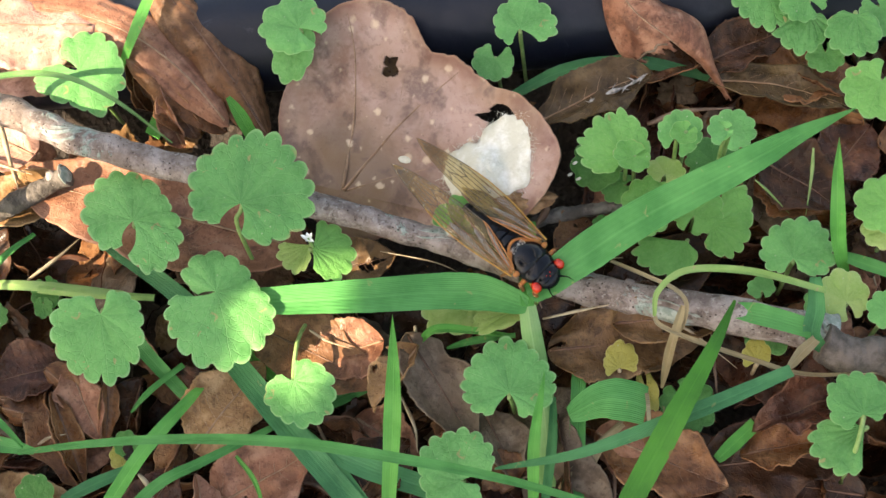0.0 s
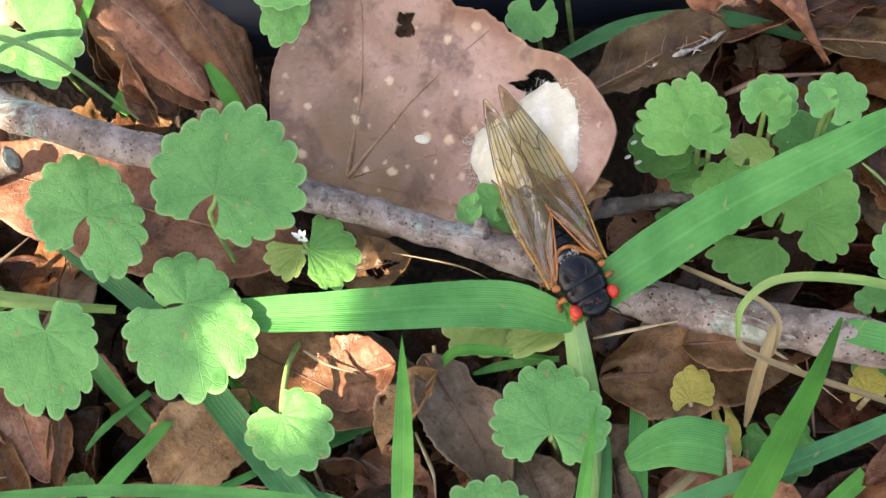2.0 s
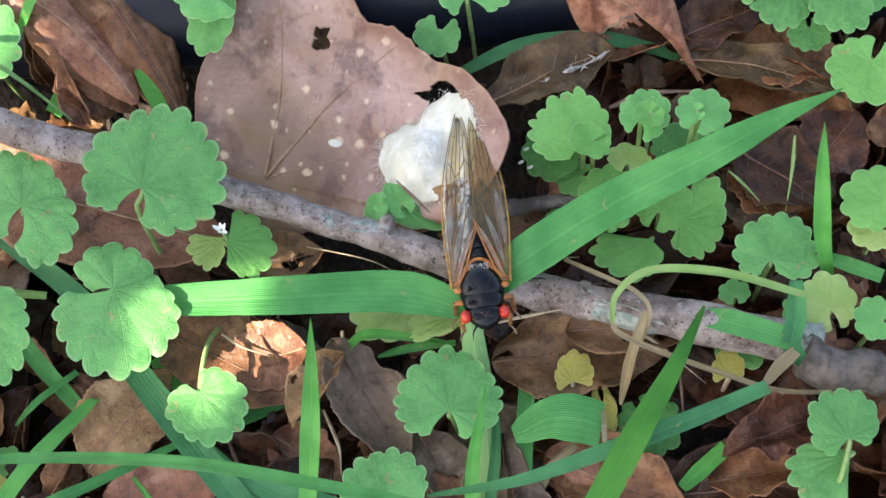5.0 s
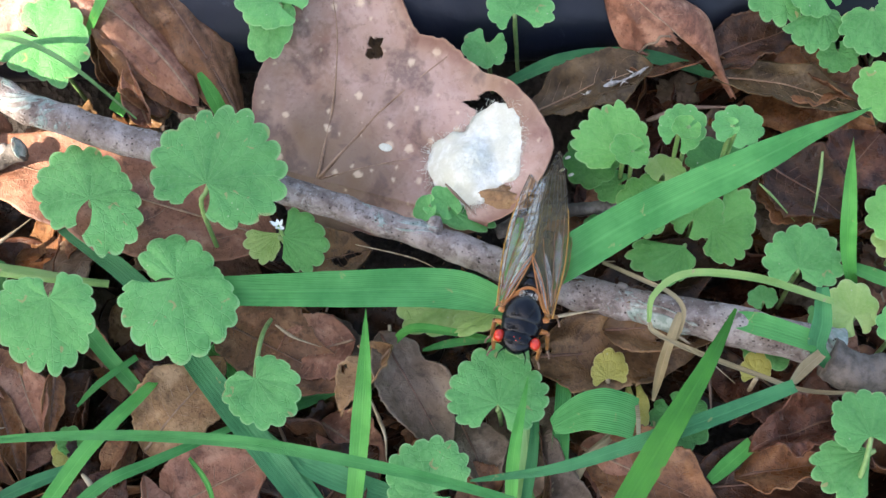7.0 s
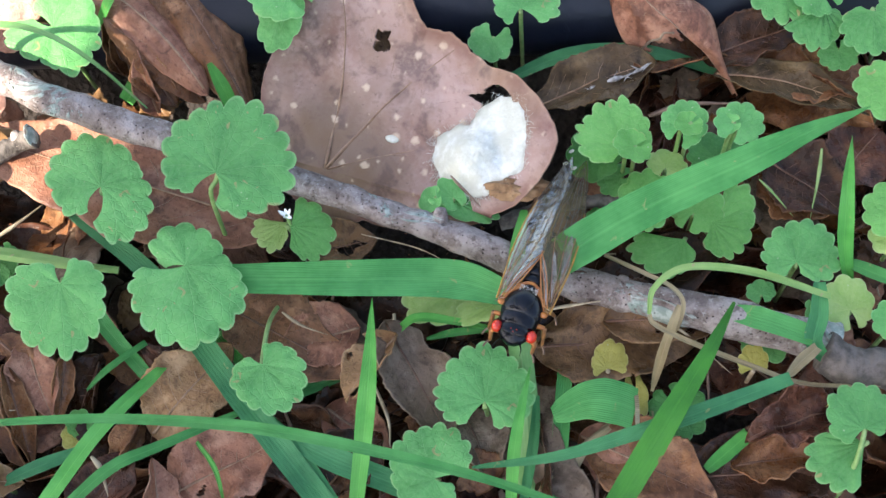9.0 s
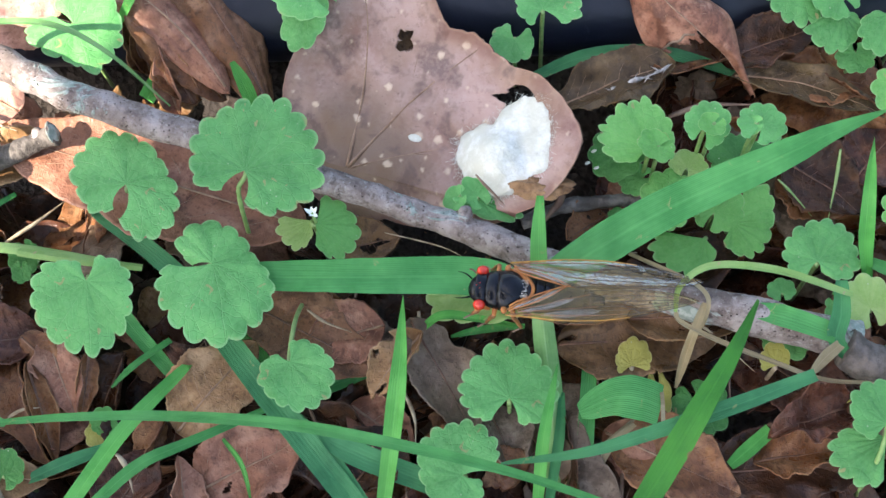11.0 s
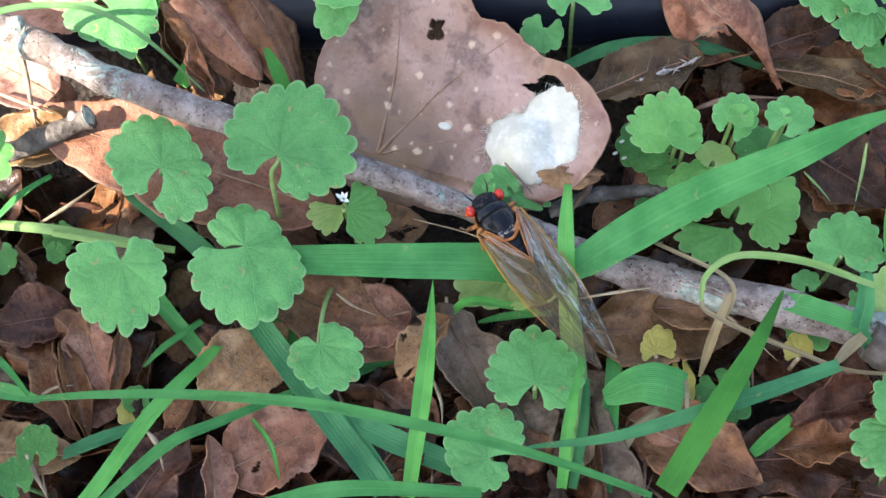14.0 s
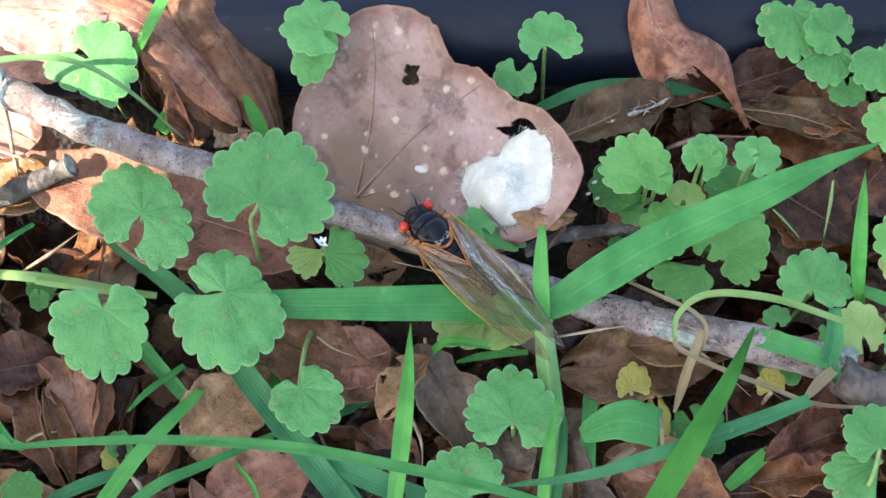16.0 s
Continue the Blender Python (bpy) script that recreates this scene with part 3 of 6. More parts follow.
def folded_leaf(left, rib, right, material, label):
    """A leaf bent along its midrib, between two margins."""
    o = Vector(rib[0])
    t = thing("dead_leaf", Matrix.Translation(o), label, "dead leaf", "leaf litter")

    def surface(u, v, lift=0.0):
        a, b, c = (glide(side, v) - o for side in (left, rib, right))
        f = abs(2 * u - 1)
        p = b.lerp(a if u < 0.5 else c, f)
        p.z += 0.0012 * math.sin(math.pi * f) + 0.0006 * noise.noise(p * 160) + 0.0003 * noise.noise(p * 420) + lift
        return p

    def keep(u, v):
        return u > 0.5 or v < 0.60 + 0.16 * noise.noise(Vector((u * 9, 3.0, 1.0))) + 0.4 * max(u - 0.3, 0)

    thicken(part("blade", sheet(36, 60, surface, keep), material, t), 0.0002)
    part("midrib", tube([surface(0.5, 0.02 + 0.96 * i / 9, 0.0001) for i in range(10)], lambda s: 0.00022 * (1.1 - s), 24, 6), VEIN_TAN, t)
    bm = bmesh.new()
    for k in range(6):
        for sgn in (-1, 1):
            pts = [surface(0.5 + sgn * 0.45 * i / 4, min(0.05 + 0.085 * k + 0.10 * i / 4, 0.98), 0.00008) for i in range(5)]
            tube(pts, lambda s: 0.00006 * (1.2 - s), 6, 4, bm=bm)
    part("vein_net", bm, VEIN_TAN, t)
    part("torn_edge", tube([surface(0.03 + 0.4 * i / 5, 0.57 + 0.02 * math.sin(3 * i) + 0.03 * i / 5, 0.00005) for i in range(6)], 0.00028, 20, 7, 0.6, 1500), GREY, t, "grey mouldy torn edge")


folded_leaf([(0.0373, 0.0563, 0.0200), (0.0356, 0.0484, 0.0180), (0.0371, 0.0408, 0.0140), (0.0418, 0.0357, 0.0100), (0.0512, 0.0329, 0.0100), (0.0589, 0.0275, 0.0070)],
            [(0.0390, 0.0549, 0.0220), (0.0398, 0.0458, 0.0220), (0.0439, 0.0409, 0.0200), (0.0486, 0.0377, 0.0170), (0.0548, 0.0334, 0.0130), (0.0597, 0.0277, 0.0080)],
            [(0.0434, 0.0554, 0.0210), (0.0464, 0.0467, 0.0190), (0.0515, 0.0437, 0.0180), (0.0555, 0.0407, 0.0160), (0.0574, 0.0334, 0.0130), (0.0605, 0.0274, 0.0080)],
            ROSY, "rosy brown fallen leaf folded along its midrib and torn")
dead_leaf((0.0581, 0.0419, 0.0050), (0.0701, 0.0424, 0.0090), 0.007, ROSY, 0.4, 0.05, 0)
dead_leaf((0.0655, 0.0361, 0.0060), (0.0798, 0.0268, 0.0060), 0.011, RED, 0.3, 0.05, 10)
dead_leaf((0.0653, 0.0139, 0.0030), (0.0766, 0.0037, 0.0030), 0.015, RED, 0.2, 0.04, 0, 0.0008)
dead_leaf((-0.0733, 0.0524, 0.0180), (-0.1057, 0.0518, 0.0230), 0.0200, PINK, -0.25, 0.04, 0, 0.0008)
dead_leaf((-0.0809, 0.0467, 0.0120), (-0.1053, 0.0441, 0.0150), 0.0130, PINK, -0.3, 0.04, 0, 0.0008)
dead_leaf((-0.0132, -0.0183, 0.0050), (-0.0286, -0.0219, 0.0040), 0.0130, ROSY, 0.25, 0.04, 0, 0.0010)
# steep leaves of the lower bank
dead_leaf((-0.0956, -0.0246, 0.0050), (-0.0714, -0.0250, 0.0030), 0.0150, PURPLE, -0.75, 0.10, 14, 0.0010, 0, 0.8, 0.05)
dead_leaf((-0.0829, -0.0206, 0.0090), (-0.0706, -0.0301, 0.0020), 0.0095, RED, -0.5, 0.08, 30, 0.0010)
dead_leaf((-0.0813, -0.0258, 0.0090), (-0.0762, -0.0439, 0.0010), 0.0055, RED, 0.9, 0.04, -30, 0.0008)
dead_leaf((-0.0697, -0.0231, 0.0080), (-0.0720, -0.0352, 0.0020), 0.0050, RED, 0.9, 0.04, -40, 0.0008)
dead_leaf((-0.0915, -0.0283, 0.0090), (-0.0809, -0.0304, 0.0040), 0.0080, RED, -0.6, 0.08, 20, 0.0008)
dead_leaf((-0.0638, -0.0225, 0.0030), (-0.0705, -0.0366, -0.0040), 0.0110, DARK, 0.6, 0.04, 20, 0.0010)
dead_leaf((-0.0544, -0.0360, 0.0050), (-0.0599, -0.0464, 0.0000), 0.0070, RED, 0.8, 0.04, 35, 0.0008)
dead_leaf((-0.0394, -0.0131, 0.0020), (-0.0176, -0.0164, 0.0030), 0.0120, RED, 0.3, 0.05, 10, 0.0010)
dead_leaf((-0.0198, -0.0331, 0.0020), (-0.0072, -0.0417, 0.0000), 0.0110, ROSY, 0.5, 0.05, 0, 0.0010)
dead_leaf((0.0061, -0.0336, 0.0030), (0.0115, -0.0470, 0.0010), 0.0100, GREY, 0.5, 0.05, -20, 0.0010)
dead_leaf((0.0278, -0.0392, 0.0050), (0.0462, -0.0477, 0.0040), 0.0130, ROSY, -0.3, 0.05, 10, 0.0010)
dead_leaf((0.0548, -0.0453, 0.0040), (0.0700, -0.0434, 0.0060), 0.0110, RED, 0.5, 0.08, -14, 0.0014)
dead_leaf((-0.0253, -0.0018, 0.0010), (-0.0106, 0.0005, 0.0030), 0.0120, UMBER, 0.3, 0.05, 10, 0.0012, 0.2)
dead_leaf((0.0305, 0.0053, 0.0010), (0.0222, -0.0002, 0.0020), 0.0110, BROWN, 0.4, 0.05, -8, 0.0012, 0.15)
# leaves that stand behind the stick
dead_leaf((-0.0474, 0.0315, 0.0040), (-0.0669, 0.0448, 0.0160), 0.0085, RED, -0.6, 0.05, 12, 0.0007)
dead_leaf((-0.0576, 0.0296, 0.0020), (-0.0601, 0.0394, 0.0130), 0.0050, ROSY, 0.9, 0.06, -20, 0.0007)
dead_leaf((-0.0651, 0.0387, 0.0030), (-0.0682, 0.0464, 0.0120), 0.0070, RED, 0.7, 0.04, 15, 0.0007)
dead_leaf((0.0559, 0.0315, 0.0100), (0.0864, 0.0229, 0.0070), 0.0085, OLIVE, 0.5, 0.03, -10, 0.0008, 0, 0.8, -0.05)
dead_leaf((0.0542, 0.0355, 0.0080), (0.0752, 0.0422, 0.0100), 0.012, DARK, 0.4, 0.05, 0)
dead_leaf((0.0635, 0.0342, 0.0050), (0.0889, 0.0295, 0.0060), 0.014, RED, 0.3, 0.05, 0)
MOULDY = dead_leaf((0.0187, 0.0265, 0.0060), (0.0448, 0.0334, 0.0115), 0.0150, OLIVE, 0.35, 0.05, -6, 0.0012, 0.0, 1.25)


def mould():
    """A thin pale streak of mould along the olive leaf."""
    back = MOULDY.matrix_world.inverted()
    line = [back @ Vector(p) for p in ((0.0319, 0.0276, 0.0100), (0.0338, 0.0290, 0.0112), (0.0372, 0.0299, 0.0120), (0.0410, 0.0311, 0.0128), (0.0437, 0.0325, 0.0134))]
    bm = tube(line, lambda t: 0.00055 * (1.2 - t) * (1 + 0.5 * math.sin(17 * t)), 40, 8, 0.8, 900)
    for i in range(14):
        p = glide(line, 0.07 * i)
        q = p + Vector((0.0016 * math.sin(5.0 * i), 0.0016 * math.cos(3.1 * i), 0.0002))
        tube([p, (p + q) / 2 + Vector((0, 0, 0.0002)), q], lambda t: 0.00022 * (1.1 - t), 6, 5, 0.6, 900, bm)
    part("mould_streak", bm, MOULD, MOULDY, "whitish streak of mould")


mould()
dead_leaf((-0.0524, -0.0386, 0.0040), (-0.0375, -0.0217, 0.0070), 0.0170, TAN, 0.3, 0.05, 8, 0.0012)
dead_leaf((-0.0483, -0.0497, 0.0020), (-0.0268, -0.0398, 0.0060), 0.0170, ROSY, 0.35, 0.04, 0, 0.0014, 0.1)
dead_leaf((-0.0401, -0.0135, 0.0050), (-0.0142, -0.0274, 0.0050), 0.0175, BROWN, 0.15, 0.02, 0, 0.0008)
dead_leaf((-0.0056, -0.0208, 0.0090), (-0.0153, -0.0332, 0.0080), 0.0085, TAN, 0.7, 0.06, 14, 0.0014, 0.25)
dead_leaf((-0.0083, -0.0179, 0.0080), (0.0045, -0.0408, 0.0030), 0.0130, GREY, 0.35, 0.05, -8)
dead_leaf((0.0195, -0.0225, 0.0050), (0.0500, -0.0217, 0.0060), 0.0165, UMBER, 0.2, 0.03, 0, 0.0016, 0.22)
dead_leaf((0.0326, -0.0190, 0.0100), (0.0566, -0.0186, 0.0110), 0.0105, UMBER, 0.5, 0.03, 12, 0.0016, 0.33)
dead_leaf((0.0286, -0.0397, 0.0040), (0.0519, -0.0510, 0.0050), 0.0155, RED, 0.3, 0.05, 0)
# The dark browns of this corner hold its shade in their colour.
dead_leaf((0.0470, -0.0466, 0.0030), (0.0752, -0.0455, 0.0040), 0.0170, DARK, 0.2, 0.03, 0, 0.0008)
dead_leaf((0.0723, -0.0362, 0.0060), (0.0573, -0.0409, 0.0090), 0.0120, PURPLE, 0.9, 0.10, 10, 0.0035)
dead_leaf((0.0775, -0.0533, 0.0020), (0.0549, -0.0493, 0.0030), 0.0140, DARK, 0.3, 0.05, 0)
dead_leaf((-0.0780, -0.0201, 0.0080), (-0.0722, -0.0350, 0.0040), 0.0095, ROSY, 0.4, 0.05, 0)
dead_leaf((-0.0798, -0.0192, 0.0050), (-0.0962, -0.0231, 0.0070), 0.0125, PURPLE, 0.5, 0.08, 0)
dead_leaf((-0.0843, -0.0235, 0.0060), (-0.0767, -0.0445, 0.0030), 0.0080, RED, 0.9, 0.06, 25)
dead_leaf((-0.0983, -0.0468, 0.0060), (-0.0756, -0.0477, 0.0050), 0.0120, TAN, 0.15, 0.06, 0, 0.0006)
dead_leaf((-0.1011, -0.0499, 0.0070), (-0.0891, -0.0488, 0.0060), 0.0100, RED, 0.4, 0.06, 0)
dead_leaf((-0.0911, -0.0345, 0.0040), (-0.1047, -0.0440, 0.0060), 0.0140, RED, 0.6, 0.06, 0)
dead_leaf((-0.0654, -0.0557, 0.0020), (-0.0557, -0.0410, 0.0020), 0.0130, PURPLE, 0.4, 0.06, 0)
dead_leaf((-0.0498, -0.0569, 0.0030), (-0.0517, -0.0433, 0.0060), 0.0080, ROSY, 0.7, 0.08, 40)
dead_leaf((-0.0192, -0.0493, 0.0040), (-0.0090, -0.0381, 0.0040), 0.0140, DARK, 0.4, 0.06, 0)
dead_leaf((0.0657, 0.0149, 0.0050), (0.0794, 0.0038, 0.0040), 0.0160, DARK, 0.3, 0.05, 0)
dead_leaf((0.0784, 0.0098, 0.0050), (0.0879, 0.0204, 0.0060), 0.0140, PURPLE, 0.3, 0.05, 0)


# a leaf that shows through the wide leaf's hole
dead_leaf((-0.0165, 0.0355, 0.0080), (-0.0025, 0.0425, 0.0095), 0.0110, UMBER, 0.1, 0.02, 0, 0.0006)


# ---- the wide mauve leaf with holes and a silk cocoon ----
def wide_leaf():
    base, far = Vector((-0.0215, 0.0147, 0.0055)), Vector((-0.0128, 0.0409, 0.0135))
    m = frame_between(base, far, -6)
    t = thing("wide_leaf", m, "broad mauve brown fallen leaf with pale spots and torn holes", "dead leaf")
    # reach of the margin by angle, clockwise from the stalk's far side, in centimetres
    reach = [(-180, 0.8), (-110, 1.0), (-80, 1.35), (-61, 1.95), (-50, 2.35), (-41, 2.7), (-33, 3.03), (-28.5, 3.1), (-25, 3.45), (-19, 3.79), (-14, 3.93), (-6, 4.03), (3, 4.06), (11, 3.91), (15, 3.68),
             (19, 3.5), (23, 3.5), (28, 3.7), (38, 3.77), (46, 3.95), (50.5, 4.3), (59, 4.6), (66, 4.8), (70, 4.86), (75, 4.7), (80, 4.47), (86, 4.1), (95, 3.2), (106, 2.2), (125, 1.3), (180, 0.8)]

    def margin(a):
        for (a0, r0), (a1, r1) in zip(reach, reach[1:]):
            if a <= a1:
                f = (a - a0) / (a1 - a0)
                r = r0 * (1 - f) + r1 * f
                break
        else:
            r = reach[-1][1]
        ragged = 0.07 if 6 < a < 52 else 0.02
        return 0.01 * (r + ragged * noise.noise(Vector((a * 0.35, 1, 0))) + ragged * 0.6 * noise.noise(Vector((a * 1.1, 4, 0))))

    def surface(u, v, lift=0.0):
        a = -180 + 360 * u
        r = margin(a) * v
        x, y = r * math.sin(radians(a)), r * math.cos(radians(a))
        z = 0.0010 * noise.noise(Vector((x * 60, y * 60, 0))) + 0.0005 * noise.noise(Vector((x * 150, y * 150, 2)))
        z += 0.0016 * max(v - 0.75, 0) * 4 * noise.noise(Vector((a * 0.05, 0, 7)))
        z -= 0.25 * max(-y, 0)
        z += 3.0 * x * x * (y > 0) + 14.0 * max(y - 0.022, 0) ** 2 + 5.0 * min(x + 0.008, 0) ** 2
        return Vector((x, y, z + lift))

    def height(p):
        """The world height of the blade over a world place."""
        q = m.inverted() @ Vector(p)
        a, r = math.degrees(math.atan2(q.x, q.y)), math.hypot(q.x, q.y)
        return (m @ surface((a + 180) / 360, r / margin(a))).z

    back = m.inverted()
    # the two torn holes: their middles and the reach of the tear, in degrees and millimetres
    h1, h2 = Vector((0.0039, 0.0278, 0.0005)), Vector((0.0298, 0.0219, 0.0027))
    tear1 = [(-160, 1.1), (-123, 2.2), (-74, 1.9), (-23, 2.5), (21, 1.4), (59, 2.7), (92, 1.5), (121, 2.5), (160, 1.2), (200, 1.1)]
    tear2 = [(-187, 1.9), (-173, 4.7), (-167, 3.6), (-137, 1.8), (-109, 2.9), (-89, 2.9), (-55, 1.7), (-13, 2.6), (-6, 4.6), (32, 3.3), (59, 2.9), (114, 1.9), (170, 1.8), (187, 4.7)]

    def torn_away(p, h, tear):
        a, r = math.degrees(math.atan2(p.y - h.y, p.x - h.x)), 1000 * math.hypot(p.x - h.x, p.y - h.y)
        if r > 6:
            return False
        for (a0, r0), (a1, r1) in zip(tear, tear[1:]):
            if a0 <= a <= a1:
                return r < r0 + (r1 - r0) * (a - a0) / (a1 - a0) + 0.15 * noise.noise(Vector((p.x * 2000, p.y * 2000, 1)))
        return False

    def keep(u, v):
        p = surface(u, v)
        return not (torn_away(p, h1, tear1) or torn_away(p, h2, tear2))

    bm = sheet(420, 190, surface, keep)
    bmesh.ops.remove_doubles(bm, verts=[v for v in bm.verts if v.co.length < 1e-6 or abs(v.co.x) < 1e-7], dist=1e-7)
    torn = [v for v in bm.verts if v.is_boundary and min((v.co - h1).length, (v.co - h2).length) < 0.008]
    for i in range(2):
        bmesh.ops.smooth_vert(bm, verts=torn, factor=0.5, use_axis_x=True, use_axis_y=True, use_axis_z=True)
    thicken(part("blade", bm, BIG_LEAF, t), 0.0003)

    def ray(a, r0, r1, w, bow=0.0):
        pts = []
        for i in range(7):
            f = r0 + (r1 - r0) * i / 6
            ang = a + bow * f * f
            pts.append(surface((ang + 180) / 360, f, 0.0001))
        return tube(pts, lambda s: w * (1.15 - s), 18, 6)

    for a, r1, w, bow in ((-4, 0.95, 0.00036, -8), (28, 0.95, 0.00038, 6), (63, 0.60, 0.00018, 6)):
        part("main_vein", ray(a, 0.01, r1, w, bow), VEIN_WARM, t)
    bm = bmesh.new()
    for a, b, f in ((-6, 14, 0.35), (-8, -32, 0.4), (29, 50, 0.35), (29, 12, 0.45), (31, 44, 0.6), (64, 78, 0.3), (-50, -32, 0.4)):
        pts = [surface((a + (b - a) * i / 4 + 180) / 360, f + 0.4 * i / 4, 0.00006) for i in range(5)]
        tube(pts, lambda s: 0.00008 * (1.1 - s), 8, 4, bm=bm)
    part("vein_net", bm, VEIN_WARM, t)
    part("white_speck", ball(0.0011, 1.3, 0.7, 0.2, surface(0.5, 0.0) + (back @ Vector((-0.0075, 0.0190, 0.0100)) - surface(0.5, 0.0))), SILK, t, "small white crust")
    return height


LEAF_HEIGHT = wide_leaf()


def cocoon():
    c = Vector((0.0103, 0.0128, 0.0143))
    c.z = LEAF_HEIGHT(c) + 0.0004
    t = thing("silk_cocoon", Matrix.Translation(c), "white cottony silk cocoon stuck to the fallen leaf", "cocoon")

    def dome(rx, ry, h, seed, ragged):
        def surface(u, v):
            a = 2 * math.pi * u
            r = v * (1 + ragged * noise.noise(Vector((2.2 * math.cos(a), 2.2 * math.sin(a), seed))) + 0.5 * ragged * noise.noise(Vector((7 * math.cos(a), 7 * math.sin(a), seed))))
            z = h * (1 - v ** 2.4) + 0.0009 * noise.noise(Vector((r * math.cos(a) * 3, r * math.sin(a) * 3, seed))) * (1 - v * v)
            return Vector((rx * r * math.cos(a), ry * r * math.sin(a), z - 0.0012))
        bm = sheet(64, 22, surface, closed=True)
        bmesh.ops.remove_doubles(bm, verts=bm.verts, dist=1e-6)
        return bm

    # reach of the silk by angle, in millimetres
    silk_reach = [(-189, 8.4), (-159, 7.7), (-128, 7.3), (-100, 7.3), (-67, 7.0), (-43, 6.4), (-31, 7.8), (-23, 7.9), (-5, 7.7), (32, 9.3), (51, 11.2), (68, 10.5), (83, 8.9), (109, 6.1), (130, 7.5), (149, 8.7), (171, 8.4)]

    def reach(a):
        for (a0, r0), (a1, r1) in zip(silk_reach, silk_reach[1:]):
            if a <= a1:
                break
        f = min((a - a0) / (a1 - a0), 1)
        return 0.00112 * (r0 + (r1 - r0) * f * f * (3 - 2 * f))

    def patch(u, v):
        r, ang = reach(-189 + 360 * u), radians(-189 + 360 * u)
        d = Vector((math.cos(ang), math.sin(ang), 0))
        r *= 1 + 0.04 * noise.noise(d * 3 + Vector((0, 0, 1))) + 0.03 * noise.noise(d * 11) + 0.015 * noise.noise(d * 30)
        p = c + d * r * v
        q = p - c
        bulge = math.exp(-(((q.x + 0.0028) ** 2 + (q.y + 0.0012) ** 2) / 0.0052 ** 2) ** 1.6)
        z = 0.0036 * bulge + 0.0007 * (1 - v ** 5) + (0.0003 * noise.noise(q * 420) + 0.00012 * noise.noise(q * 1500)) * (1 - v ** 4)
        return Vector((q.x, q.y, LEAF_HEIGHT(p) - c.z + z + 0.0005))

    bm = sheet(96, 34, patch, closed=True)
    bmesh.ops.remove_doubles(bm, verts=bm.verts, dist=1e-6)
    part("cushion", bm, SILK, t)
    rnd = random.Random(17)
    bm = bmesh.new()
    for i in range(900):
        a = rnd.uniform(-189, 171)
        d = Vector((math.cos(radians(a)), math.sin(radians(a)), 0))
        p0 = c + d * reach(a) * rnd.uniform(0.88, 1.02)
        way = Matrix.Rotation(rnd.gauss(0, 0.9), 3, "Z") @ d * min(rnd.expovariate(1 / 0.0008), 0.0022)
        bow = Vector((-way.y, way.x, 0)) * rnd.uniform(-0.3, 0.3)
        pts = []
        for f in (0, 0.35, 0.7, 1):
            p = p0 + way * f + bow * math.sin(math.pi * f)
            pts.append(Vector((p.x, p.y, LEAF_HEIGHT(p) + 0.0004 + 0.0006 * (1 - f))) - c)
        tube(pts, rnd.uniform(0.000015, 0.000035), 4, 4, bm=bm)
    tagged(part("silk_fringe", bm, SILK, t, "loose white silk fibres"), kind="stuff")
    rim = part("stained_rim", dome(0.0060, 0.0030, 0.0010, 6.0, 0.18), TAN, t, "brown stained lower edge")
    p = Vector((0.0172, 0.0058, 0.0150))
    p.z = LEAF_HEIGHT(p) + 0.0006
    rim.location = p - c


cocoon()


# ---- sticks ----
def stick(points, radius, label, knots=(), rough=0.26, skin=BARK):
    SEED[0] += 1
    o = Vector(points[0])
    t = thing("stick", Matrix.Translation(o), label, "stick")
    pts = [Vector(p) - o for p in points]
    bm = tube(pts, lambda s: radius(s) if callable(radius) else radius, 90, 22, rough, 220)
    for v in bm.verts:
        v.co += 0.00030 * Vector((noise.noise(v.co * 900), noise.noise(v.co * 900 + Vector((9, 0, 0))), noise.noise(v.co * 900 + Vector((0, 9, 0)))))
    part("bark", bm, skin, t)
    for at, way, r in knots:
        p = glide(pts, at)
        part("knot", tube([p, p + Vector(way) * 0.6, p + Vector(way)], lambda s: r * (1.55 - 0.85 * s), 8, 12, 0.35, 500), BARK, t)
    return t


stick([(-0.1158, 0.0468, 0.0200), (-0.0987, 0.0362, 0.0230), (-0.0853, 0.0291, 0.0240), (-0.0692, 0.0215, 0.0240), (-0.0454, 0.0139, 0.0210), (-0.0234, 0.0077, 0.0150), (-0.0104, 0.0030, 0.0135), (0.0015, -0.0009, 0.0120),
       (0.0132, -0.0059, 0.0110), (0.0269, -0.0114, 0.0100), (0.0411, -0.0158, 0.0120), (0.0548, -0.0199, 0.0140), (0.0660, -0.0226, 0.0130), (0.0735, -0.0244, 0.0115)],
      lambda s: 0.0036 - 0.0009 * math.sin(math.pi * min(s * 1.15, 1)), "long grey stick with pale lichen lying across the litter",
      ((0.115, (-0.0005, 0.0035, 0.0022), 0.0019), (0.545, (0.0002, 0.0030, 0.0035), 0.0013), (0.74, (0.001, 0.0028, 0.002), 0.0012)))
stick([(-0.1076, 0.0131, 0.0040), (-0.0955, 0.0154, 0.0080), (-0.0854, 0.0185, 0.0110), (-0.0794, 0.0201, 0.0130)], 0.0021, "short dark broken twig with a pale knotted end", ((0.80, (-0.0004, 0.0016, 0.0020), 0.0011), (0.97, (0.0010, 0.0003, 0.0002), 0.0017)), 0.35, BARK_DARK)
stick([(0.0135, 0.0030, 0.0035), (0.0219, 0.0061, 0.0040), (0.0318, 0.0070, 0.0045), (0.0407, 0.0085, 0.0040), (0.0532, 0.0120, 0.0020)], 0.0014, "thin grey brown twig half under the leaves", (), 0.2, BARK_MID)
